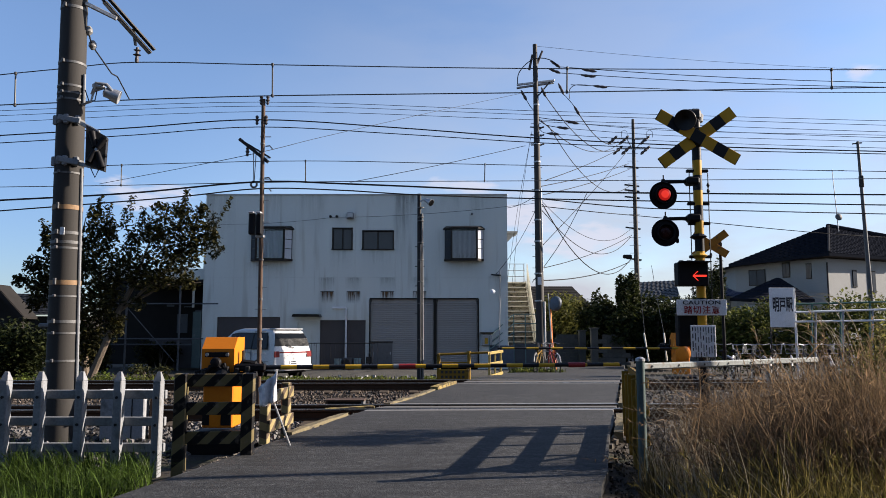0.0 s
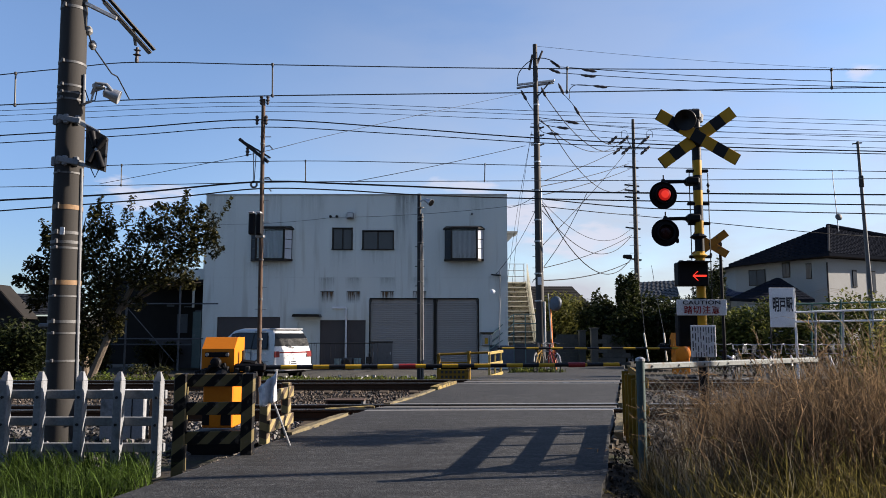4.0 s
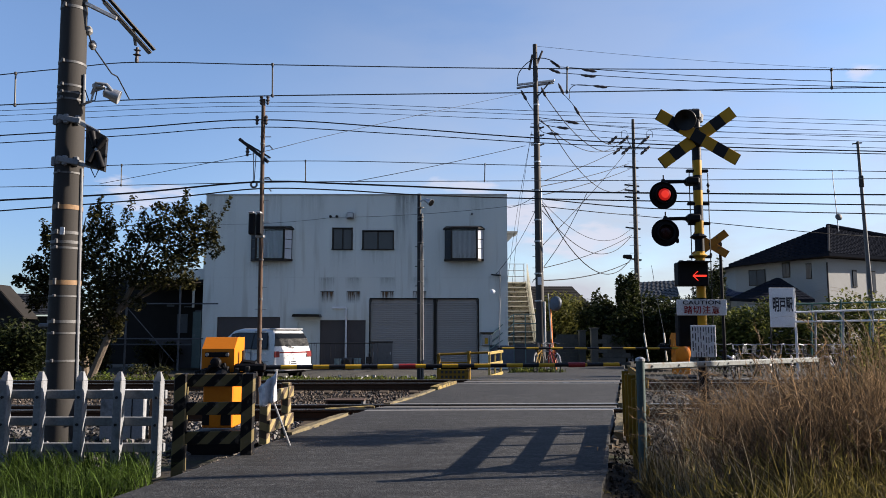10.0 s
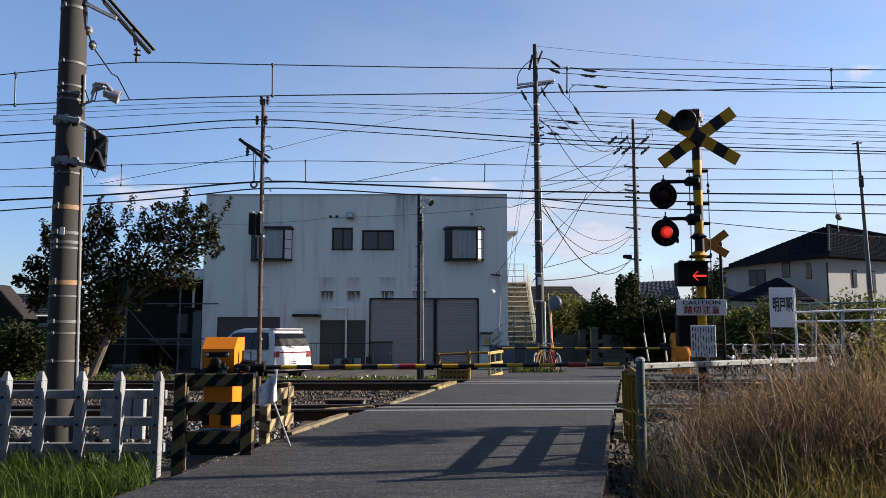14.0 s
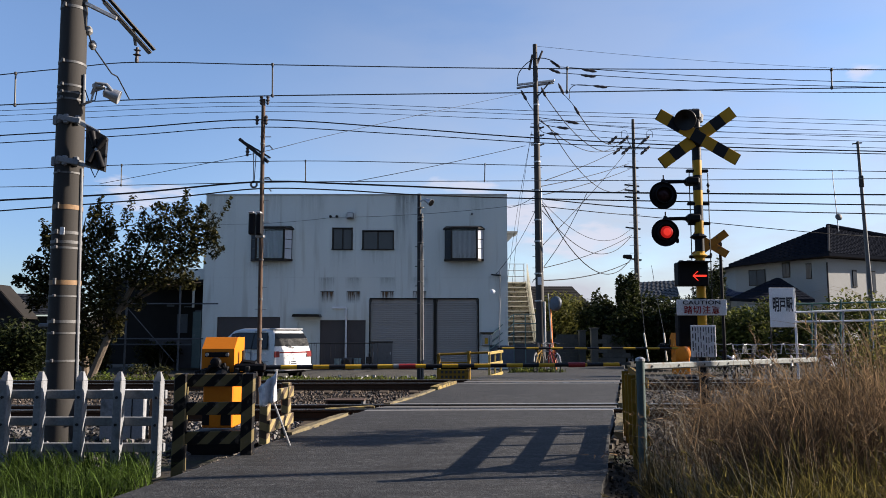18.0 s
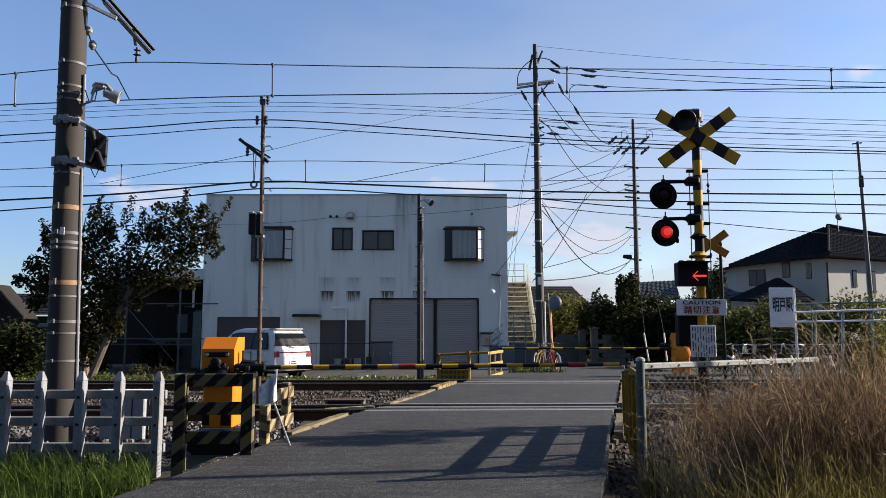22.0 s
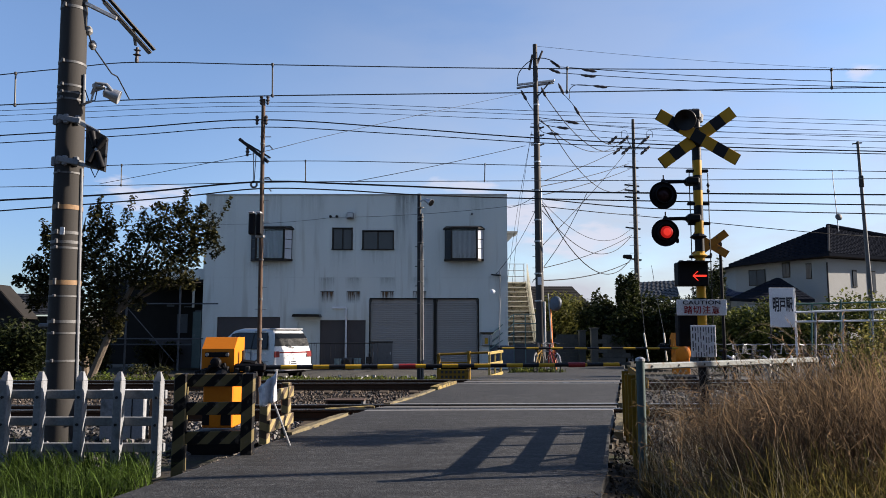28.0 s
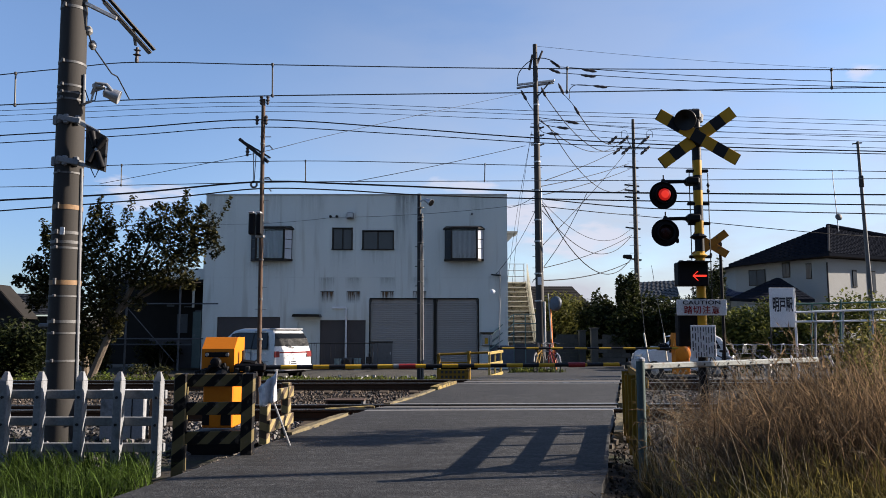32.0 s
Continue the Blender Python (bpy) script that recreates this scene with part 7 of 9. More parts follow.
# block wall at the far end of the road
bw = thing("block_wall", "weathered grey concrete block wall beyond the road", "wall", kind="structure")
blk = Geo().box((0, 0, 0), (0.394, 0.12, 0.194), None, 0.006).mesh("block", BLOCKWALL)
for x0_, n_, y_ in ((4.95, 3, 33.6), (6.78, 3, 32.4)):
    for j in range(8):
        for i in range(n_):
            ob = new("block", blk)
            ob.parent, ob.location = bw, (x0_ + 0.2 + 0.4 * i + (0.2 if j % 2 else 0), y_, -0.52 + 0.2 * j)
for x_, y_, h_ in ((6.28, 33.4, 1.75), (6.62, 32.4, 1.85), (4.8, 33.6, 1.7)):
    part("pillar", Geo().box((x_, y_, h_ / 2 - 0.62), (0.3, 0.3, h_), None, 0.02), BLOCKWALL, bw, "concrete gate pillar")
    part("pillar_cap", Geo().box((x_, y_, h_ - 0.60), (0.38, 0.38, 0.06), None, 0.015), BLOCKWALL, bw)


# ---- wires ----
def track_wire(nm, lb, pts, r):
    return wire(nm, lb, pts, r, WIRE_CU)


track_wire("messenger_wire", "thin messenger wire over the near track", [(-7.47, 10.4, 4.72), (-6.55, 10.5, 4.87), (-5.58, 10.55, 4.99), (-4.57, 10.6, 5.1), (-2.56, 10.65, 5.08), (1.16, 10.75, 5.06), (6.87, 11, 5.13), (8.98, 11.1, 5.18)], 0.008)
track_wire("contact_wire", "contact wire over the near track", [(-7.44, 10.4, 4.35), (-6.52, 10.5, 4.41), (-4.65, 10.6, 4.52), (-2.55, 10.65, 4.6), (1.16, 10.75, 4.68), (6.85, 11, 4.85), (8.96, 11.1, 4.91)], 0.009)
track_wire("messenger_wire", "thin messenger wire over the far track", [(-11.54, 16.3, 4.67), (-10.08, 16.4, 4.76), (-7.34, 16.45, 4.88), (-3.17, 16.55, 5), (0.97, 16.65, 4.94), (4.81, 16.75, 4.89), (10.38, 16.9, 4.83), (12.86, 17, 4.82)], 0.009)
track_wire("contact_wire", "contact wire over the far track", [(-11.51, 16.3, 4.3), (-10.05, 16.4, 4.36), (-7.32, 16.45, 4.41), (-3.16, 16.55, 4.51), (0.96, 16.65, 4.55), (4.8, 16.75, 4.59), (10.37, 16.9, 4.66), (12.85, 17, 4.71)], 0.009)
for a, b in (((-6.32, 10.5, 4.89), (-6.3, 10.5, 4.41)), ((-2.56, 10.65, 5.08), (-2.55, 10.65, 4.6)), ((1.89, 10.8, 5.08), (1.88, 10.8, 4.71)), ((6.02, 11, 5.13), (6.01, 11, 4.84)),
             ((-7.34, 16.45, 4.88), (-7.33, 16.45, 4.41)), ((-3.16, 16.55, 5), (-3.15, 16.55, 4.51)), ((0.97, 16.65, 4.94), (0.96, 16.65, 4.55))):
    g = Geo().cyl(a, b, 0.012, 0.012, 8)
    for q in (a, b):
        g.box(q, (0.035, 0.04, 0.05), None, 0.008)
    solo("dropper", g, WIRE_CU, "short dropper rod between contact and messenger wire", "wire", "overhead wires")
F1 = [(-9.56, 13, 4.53), (-8.09, 13.1, 4.66), (-5.77, 13.2, 4.83), (-3.46, 13.35, 5.03), (-0.89, 13.5, 4.92), (1.72, 13.6, 4.75), (5.1, 13.9, 4.66), (8.69, 14.1, 4.61), (10.78, 14.2, 4.59)]
wire("feeder_cable", "black feeder cable along the tracks", F1, 0.012)
wire("feeder_cable", "black feeder cable along the tracks", [(-9.55, 13, 4.39), (-8.08, 13.1, 4.52), (-5.76, 13.2, 4.69), (-3.45, 13.35, 4.89), (-0.89, 13.5, 4.8), (1.72, 13.6, 4.66), (5.09, 13.9, 4.59), (8.68, 14.1, 4.56), (10.77, 14.2, 4.55)], 0.009)
wire("power_line", "thin power line beyond the tracks", [(-17.72, 24, 8.41), (-14.88, 24, 8.48), (-6.16, 24, 8.78), (2.96, 24, 8.48), (14.86, 24, 8.13), (18.3, 24, 8.08)], 0.009)
wire("power_line", "thin power line beyond the tracks", [(-17.71, 24, 8.23), (-14.87, 24, 8.31), (-6.16, 24, 8.64), (2.96, 24, 8.35), (14.85, 24, 7.98), (18.29, 24, 7.92)], 0.009)
wire("power_line", "thin power line beyond the tracks", [(-17.69, 24, 8.02), (-14.86, 24, 8.09), (-6.15, 24, 8.45), (2.96, 24, 8.17), (14.83, 24, 7.75), (18.27, 24, 7.69)], 0.009)
wire("power_line", "thin power line beyond the tracks", [(3.65, 27, 8.99), (9.92, 27, 8.62), (16.67, 27, 8.36), (20.54, 27, 8.29)], 0.010)
wire("telecom_cable", "thick black telecom cable past the facade", [(-9.46, 13, 3.37), (-8.01, 13.1, 3.46), (-5.71, 13.2, 3.61), (-3.43, 13.35, 3.85), (-1.74, 13.6, 3.86), (1.76, 14, 3.8), (5.28, 14.5, 3.85), (9.18, 15, 3.92), (11.31, 15, 3.93)], 0.017)
wire("telecom_cable", "black telecom cable past the facade", [(-13.08, 18, 3.93), (-10.99, 18, 4.08), (-6.8, 18, 4.41), (-4.56, 18, 4.64), (-2.59, 18, 4.6), (-0.63, 18.2, 4.52), (2.39, 19, 4.57), (6.9, 19, 4.48), (11.61, 19, 4.4), (14.3, 19, 4.39)], 0.017)
wire("telecom_cable", "black telecom cable from the utility pole", [(3.64, 27, 6.03), (7.55, 28, 5.86), (12.78, 29, 5.89), (18.31, 30, 5.94), (22.55, 30, 5.89)], 0.022)
wire("telecom_cable", "black telecom cable from the utility pole", [(3.64, 27, 5.75), (6.02, 28, 5.68), (8.48, 29, 5.64), (15.04, 30, 5.19), (18.85, 31, 5.1)], 0.016)
for a, b, s in (((4.32, 27, 11.13), (16.82, 27, 10.6), 0.15), ((4.32, 27, 10.89), (16.81, 27, 10.42), 0.15), ((4.85, 27, 10.42), (16.8, 27, 10.22), 0.15),
                ((3.54, 27, 11.94), (16.86, 27, 11.13), 0.2)):
    q = Vector(b) + (Vector(b) - Vector(a)) * 0.25
    wire("power_line", "high-voltage line from the utility pole", sagging(a, q, s), 0.014 if a[2] < 11.9 else 0.006)
for ax, az, bx, bz, s, r in ((5.16, 9.23, 10.28, 12.19, 0.55, 0.019),
                (3.9, 9.94, 10.04, 11.65, 0.75, 0.019),
                (3.62, 9.1, 10.45, 12.13, 0.9, 0.017),
                (3.96, 8.84, 10.83, 9.51, 1.2, 0.017),
                (3.7, 5.82, 10.78, 5.22, 1.6, 0.021),
                (3.66, 5.62, 10.81, 6.53, 1.3, 0.016),
                (3.66, 5.95, 10.76, 6.92, 1.0, 0.012),
                (3.42, 3.37, 10.88, 6.63, 0.2, 0.016),
                (3.56, 2.97, 10.71, 5.09, 0.25, 0.022),
                (3.57, 4.16, 10.76, 11.59, 0.1, 0.014),
                (3.82, 6.72, 10.44, 11.79, 0.1, 0.016),
                (3.67, 6.5, 10.81, 10.85, 0.1, 0.016),
                (3.75, 6.18, 10.86, 10.51, 0.1, 0.016)):
    a, b = (ax, 27.0, az), (bx, 42.0, bz)
    wire("service_cable", "service cable strung between the utility poles", sagging(a, b, s), r)
for q_ in (((4.58, 27, 10.03), (4.78, 27, 9.82), (4.96, 27, 9.58)), ((3.17, 27, 9.8), (3.32, 27, 9.55), (3.45, 27, 9.4)), ((3.55, 27, 9.3), (3.6, 27, 9.15), (4.61, 27, 9.01)), ((3.6, 27, 9.05), (3.9, 27, 8.85), (4.28, 27, 8.77)), ((3.6, 27, 8.75), (3.75, 27, 8.58), (3.92, 27, 8.53))):
    wire("jumper_cable", "short jumper cable between insulators", q_, 0.014)
for q_ in (((5.12, 27, 8.9), (9.0, 27, 8.62), (17.0, 27, 8.45)), ((4.73, 27, 8.71), (9.0, 27, 8.42), (17.0, 27, 8.2)), ((4.38, 27, 8.49), (9.0, 27, 8.2), (17.0, 27, 7.95))):
    wire("power_line", "low-voltage line from the utility pole", q_, 0.010)
for x_, z_, x1_, z1_ in ((3.35, 8.6, 2.9, 3.4), (3.3, 8.4, 3.1, 3.2)):
    wire("drop_cable", "thin drop cable down to the building", [(x_, 27, z_), ((x_ + x1_) / 2 - 0.1, 29.5, (z_ + z1_) / 2), (x1_, 32.95, z1_)], 0.007)
wire("stay_wire", "diagonal stay wire from the utility pole", [(3.1, 27, 8.05), (-0.08, 24, 6.63), (-2.82, 22, 5.62)], 0.010)
wire("stay_wire", "diagonal stay wire of the utility pole", [(5.4, 27, 6.29), (4.35, 27, 4.37), (3.29, 27, 2.91)], 0.012)
wire("service_cable", "thin service cable to the building", sagging((3.45, 27, 5.86), (-4.97, 32.9, 6.25), 0.12), 0.007)
wire("service_cable", "thin service cable along the facade", sagging((-4.97, 32.88, 6.25), (-10.9, 32.88, 5.95), 0.12), 0.007)
wire("service_cable", "thin service cable to the building", sagging((3.45, 27, 5.6), (2.38, 32.8, 3.68), 0.2), 0.010)
wire("service_cable", "thin service cable to the building", sagging((3.5, 27, 6.18), (2.95, 33.2, 6.74), 0.1), 0.012)
wire("service_cable", "thin service cable to the rusty pole", [(-7.61, 16, 4.35), (-5.69, 15, 4.43), (-3.4, 13.4, 4.42), (-2.96, 18, 5.97), (-0.46, 24, 8.41), (3.23, 27, 10.14)], 0.006)
wire("jumper_cable", "looping jumper cable at the pole's top", [(2.82, 26.9, 10.34), (2.87, 26.9, 10.83), (3.24, 26.9, 11.27), (3.67, 26.9, 11.43), (4.1, 26.9, 11.34), (4.41, 26.9, 11.1)], 0.018)
wire("jumper_cable", "looping jumper cable at the pole's top", [(4.78, 26.9, 9.84), (4.78, 26.9, 10.17), (5, 26.9, 10.37), (5.47, 26.9, 10.37)], 0.014)


# ---- the van ----
def van():
    v = thing("white_van", "white minivan parked on the gravel with its tail to the road", "car", pose(-5.26, 26.08, -0.56, 0, 0, 141))
    # x forward (0 at the tail, 4.6 at the nose), y to its left, z up
    side = [(0.02, 0.42), (0.0, 0.62), (0.03, 0.98), (0.14, 1.42), (0.30, 1.70), (0.55, 1.76), (2.1, 1.78), (2.6, 1.70), (3.45, 1.12), (4.0, 0.92), (4.15, 0.70), (4.18, 0.42), (4.0, 0.30), (0.15, 0.30)]
    g = Geo()
    half = lambda z: 0.85 if z < 1.0 else 0.85 - 0.20 * (z - 1.0) / 0.78
    n = len(side)
    for s_ in (-1, 1):
        g.v += [(x, s_ * half(z), z) for x, z in side]
    g.f = [(i, (i + 1) % n, n + (i + 1) % n, n + i) for i in range(n)] + [tuple(range(n)), tuple(range(2 * n - 1, n - 1, -1))]
    body = part("body", g, CAR_WHITE, v, "glossy white bodywork", False)
    bv = body.modifiers.new("round", "BEVEL")
    bv.width, bv.segments, bv.limit_method, bv.angle_limit = 0.10, 4, "ANGLE", radians(12)
    body.data.shade_smooth()
    body.data.set_sharp_from_angle(angle=radians(50))

    def quad(name, pts, mat, off, label=""):
        A, B, C = (Vector(q) for q in pts[:3])
        nrm = (B - A).cross(C - A).normalized()
        g_ = Geo()
        k = len(pts)
        g_.v = [tuple(Vector(q) + nrm * off) for q in pts] + [tuple(Vector(q) - nrm * 0.02) for q in pts]
        g_.f = [tuple(range(k)), tuple(range(2 * k - 1, k - 1, -1))] + [(i, (i + 1) % k, k + (i + 1) % k, k + i) for i in range(k)]
        return part(name, g_, mat, v, label)

    def on_side(s_, pts, name, mat, off=0.006, label=""):
        q = [(x, s_ * half(z), z) for x, z in pts]
        if s_ < 0:
            q = q[::-1]
        # outward for both sides
        A, B, C = (Vector(p) for p in q[:3])
        if ((B - A).cross(C - A)).y * s_ < 0:
            q = q[::-1]
        return quad(name, q, mat, off, label)

    for s_ in (-1, 1):
        on_side(s_, [(0.40, 1.05), (3.20, 1.03), (2.60, 1.58), (2.20, 1.63), (0.54, 1.63)], "window_band", BLACK, 0.003, "black window surround")
        on_side(s_, [(0.44, 1.08), (1.25, 1.06), (1.25, 1.60), (0.56, 1.60)], "side_window", CAR_GLASS)
        on_side(s_, [(1.34, 1.06), (2.30, 1.04), (2.22, 1.60), (1.34, 1.60)], "side_window", CAR_GLASS)
        on_side(s_, [(2.34, 1.04), (3.12, 1.06), (2.56, 1.54), (2.26, 1.60)], "side_window", CAR_GLASS)
        on_side(s_, [(0.32, 0.62), (4.0, 0.62), (4.0, 0.66), (0.32, 0.66)], "side_trim", GALV)
        for x in (1.30, 2.34):
            on_side(s_, [(x - 0.006, 0.42), (x + 0.006, 0.42), (x + 0.006, 1.0), (x - 0.006, 1.0)], "door_seam", BLACK, 0.003)
        on_side(s_, [(1.42, 0.92), (1.60, 0.92), (1.60, 0.96), (1.42, 0.96)], "door_handle", GALV, 0.02)
    tail = lambda z: 0.03 - 0.03 * (0.98 - z) / 0.36 if z < 0.98 else 0.03 + 0.11 * (z - 0.98) / 0.44 if z < 1.42 else 0.14 + 0.16 * (z - 1.42) / 0.28

    def on_tail(y0, y1, z0, z1, name, mat, off=0.008, label="", yt=None):
        yt = yt or (y0, y1)
        q = [(tail(z0), y0, z0), (tail(z1), yt[0], z1), (tail(z1), yt[1], z1), (tail(z0), y1, z0)]
        A, B, C = (Vector(p) for p in q[:3])
        if ((B - A).cross(C - A)).x > 0:
            q = q[::-1]
        return quad(name, q, mat, off, label)

    on_tail(-0.77, 0.77, 1.16, 1.42, "rear_window", CAR_GLASS, 0.014, yt=(-0.70, 0.70))
    on_tail(-0.70, 0.70, 1.42, 1.60, "rear_window", CAR_GLASS, 0.014, yt=(-0.64, 0.64))
    on_tail(-0.80, 0.80, 0.86, 0.965, "tail_garnish", SIGN_WHITE, 0.012, "white garnish between the tail lamps")
    for y in (-0.83, 0.83):
        s_ = 1 if y > 0 else -1
        on_tail(y - s_ * 0.22, y - s_ * 0.01, 0.78, 0.985, "tail_lamp", TAIL_RED, 0.022, "red tail lamp")
        on_tail(y - s_ * 0.40, y - s_ * 0.265, 0.935, 0.965, "tail_lamp", TAIL_RED, 0.016)
    on_tail(-0.60, 0.60, 0.915, 0.962, "brake_strip", TAIL_RED, 0.018, "red strip across the tailgate")
    on_tail(-0.17, 0.17, 0.50, 0.66, "plate", SIGN_WHITE, 0.014, "white plate")
    for z, w_ in ((0.62, 0.2), (0.555, 0.26)):
        on_tail(-w_ / 2, w_ / 2, z - 0.018, z + 0.018, "plate_bar", INK, 0.02)
    on_tail(-0.36, 0.36, 0.74, 0.765, "badge_bar", GALV, 0.012)
    part("rear_bumper", Geo().box((0.02, 0, 0.42), (0.16, 1.70, 0.22), None, 0.05), CAR_WHITE, v)
    part("spoiler", Geo().box((0.40, 0, 1.755), (0.30, 1.28, 0.035), None, 0.015), CAR_WHITE, v)
    part("wiper", Geo().beam((0.02, -0.05, 1.10), (0.05, 0.32, 1.20), 0.02, 0.02), BLACK, v)
    part("underbody", Geo().box((2.1, 0, 0.30), (3.8, 1.5, 0.16)), BLACK, v)
    for x in (0.85, 3.38):
        for s_ in (-1, 1):
            w = part("wheel", Geo().lathe([(0.10, -0.10), (0.28, -0.10), (0.315, -0.06), (0.315, 0.06), (0.28, 0.10), (0.10, 0.10)], pose(x, s_ * 0.74, 0.315, 90), 24), RUBBER, v, "black tyre on a silver rim", True)
            part("rim", Geo().lathe([(0.03, -0.03), (0.19, 0.0), (0.20, 0.02), (0.03, 0.03)], pose(x, s_ * 0.845, 0.315, 90 * s_), 18), GALV, w)
            part("wheel_arch", Geo().lathe([(0.32, -0.02), (0.37, -0.02), (0.37, 0.02), (0.32, 0.02)], pose(x, s_ * 0.84, 0.33, 90), 24), BLACK, w)
    return v


van()

# ---- beyond the tracks ----
yb = thing("yellow_barrier", "yellow steel pipe barrier with a lettered board beside the far track", "barrier")
for a, b in (((-0.11, 18.6, 0.55), (-0.11, 18.6, -0.14)), ((0.65, 18.6, 0.61), (0.65, 18.6, -0.14))):
    part("post", Geo().cyl(a, (b[0], b[1], b[2] - 0.1), 0.045, 0.045, 12), YELLOW_DULL, yb, "", True)
part("rail", Geo().cyl((-0.11, 18.6, 0.53), (1.13, 18.6, 0.58), 0.03, 0.03, 10), YELLOW_DULL, yb, "", True)
part("rail", Geo().cyl((-0.11, 18.6, 0.33), (0.65, 18.6, 0.33), 0.02, 0.02, 10), YELLOW_DULL, yb, "", True)
pb = part("lettered_board", Geo().box(((-0.11 + 0.62) / 2 + 0.01, 18.52, 0.03), (0.76, 0.02, 0.28), None, 0.005), YELLOW_DULL, yb, "yellow board with unreadable dark characters")
for j in range(2):
    for k in range(6):
        part("text_bar", Geo().box((-0.02 + 0.105 * k, 18.507, 0.10 - 0.12 * j), (0.06, 0.006, 0.07)), INK, pb)
yf = thing("timber_barrier", "yellow timber frame barrier at the road's far edge", "barrier")
for xx in (866, 886):
    a, b = ((1.2, 19.2, 0.57), (1.19, 19.2, -0.13)) if xx == 866 else ((1.52, 19.5, 0.59), (1.51, 19.5, -0.12))
    part("post", Geo().beam(b, a, 0.055, 0.055, 0.006, (0, 1, 0)), YELLOW_PALE, yf)
part("post", Geo().beam((1.35, 19.35, -0.14), (1.36, 19.35, 0.56), 0.045, 0.045, 0.006, (0, 1, 0)), YELLOW_PALE, yf)
for q0, q1 in (((1.15, 19.15, 0.54), (1.58, 19.5, 0.59)), ((1.15, 19.15, 0.26), (1.57, 19.5, 0.31)), ((1.15, 19.15, -0.07), (1.57, 19.5, 0.03))):
    part("board", Geo().beam(q0, q1, 0.03, 0.075, 0.006), YELLOW_PALE, yf)

mr = thing("traffic_mirror", "round traffic mirror seen from behind on an orange post", "mirror")
mp = Vector((3.65, 24, 2.02))
part("post", Geo().tube([(3.65, 24, -0.12), (3.52, 24, 0.87), (3.5, 24, 1.82)], 0.038, 10), ORANGE_POST, mr, "faded orange post", True)
part("mirror", Geo().lathe([(0.26, 0), (0.28, 0.015), (0.26, 0.05), (0.06, 0.10)], Matrix.Translation(mp) @ pose(0, 0, 0, -82, 0, 125) @ Matrix.Scale(0.84, 4), 28), MIRROR_BACK, mr, "round grey-blue mirror back", True)
part("mirror_face", Geo().lathe([(0.255, -0.004), (0.15, -0.03), (0.02, -0.04)], Matrix.Translation(mp) @ pose(0, 0, 0, -82, 0, 125) @ Matrix.Scale(0.84, 4), 28), MIRROR, mr, "", True)
part("mirror_hood", Geo().lathe([(0.275, 0), (0.285, -0.09), (0.275, -0.09), (0.265, 0)], Matrix.Translation(mp) @ pose(0, 0, 0, -82, 0, 125) @ Matrix.Scale(0.84, 4), 28), MIRROR_BACK, mr)
part("mast_rod", Geo().cyl((3.5, 23.9, 0.87), (3.42, 23.9, 2.33), 0.02, 0.02, 8), GALV, mr)


def bicycle(m, col, label, bright=CYCLE_SILVER):
    b = thing("bicycle", label, "bicycle", m, "parked bicycles")
    for x in (-0.5, 0.5):
        g = Geo()
        ring = [(x + 0.31 * math.cos(a), 0, 0.32 + 0.31 * math.sin(a)) for a in [math.tau * i / 20 for i in range(21)]]
        w = part("wheel", g.tube(ring, 0.018, 6), RUBBER, b)
        sp = Geo()
        for k in range(6):
            a = math.pi * k / 6
            sp.cyl((x - 0.29 * math.cos(a), 0, 0.32 - 0.29 * math.sin(a)), (x + 0.29 * math.cos(a), 0, 0.32 + 0.29 * math.sin(a)), 0.004, 0.004, 4)
        part("spokes", sp, bright, w)
    for a, c in (((-0.5, 0, 0.32), (-0.1, 0, 0.30)), ((-0.1, 0, 0.3), (-0.22, 0, 0.78)), ((-0.1, 0, 0.3), (0.36, 0, 0.72)), ((-0.2, 0, 0.62), (0.36, 0, 0.75)), ((-0.5, 0, 0.32), (-0.2, 0, 0.66)), ((0.5, 0, 0.32), (0.33, 0, 0.95))):
        part("tube", Geo().cyl(a, c, 0.018, 0.018, 8), col, b)
    part("saddle", Geo().box((-0.24, 0, 0.81), (0.25, 0.15, 0.07), None, 0.03), BLACK, b)
    part("handlebar", Geo().tube([(0.2, -0.27, 0.98), (0.33, -0.15, 1.0), (0.34, 0, 0.96), (0.33, 0.15, 1.0), (0.2, 0.27, 0.98)], 0.012, 6), bright, b)
    bk = Geo()
    for z_, w0 in ((0.72, 0.11), (0.85, 0.13), (0.98, 0.15)):
        bk.tube([(0.40, -w0, z_), (0.64, -w0, z_), (0.64, w0, z_), (0.40, w0, z_), (0.40, -w0, z_)], 0.006, 4)
    for k in range(5):
        for y_ in (-1, 1):
            bk.cyl((0.40 + 0.06 * k, y_ * 0.11, 0.72), (0.40 + 0.06 * k, y_ * 0.15, 0.98), 0.004, 0.004, 4)
    part("basket", bk, bright, b, "wire front basket")
    part("mudguard", Geo().tube([(-0.82, 0, 0.42), (-0.68, 0, 0.62), (-0.45, 0, 0.68), (-0.25, 0, 0.58)], 0.03, 6), bright, b)
    return b


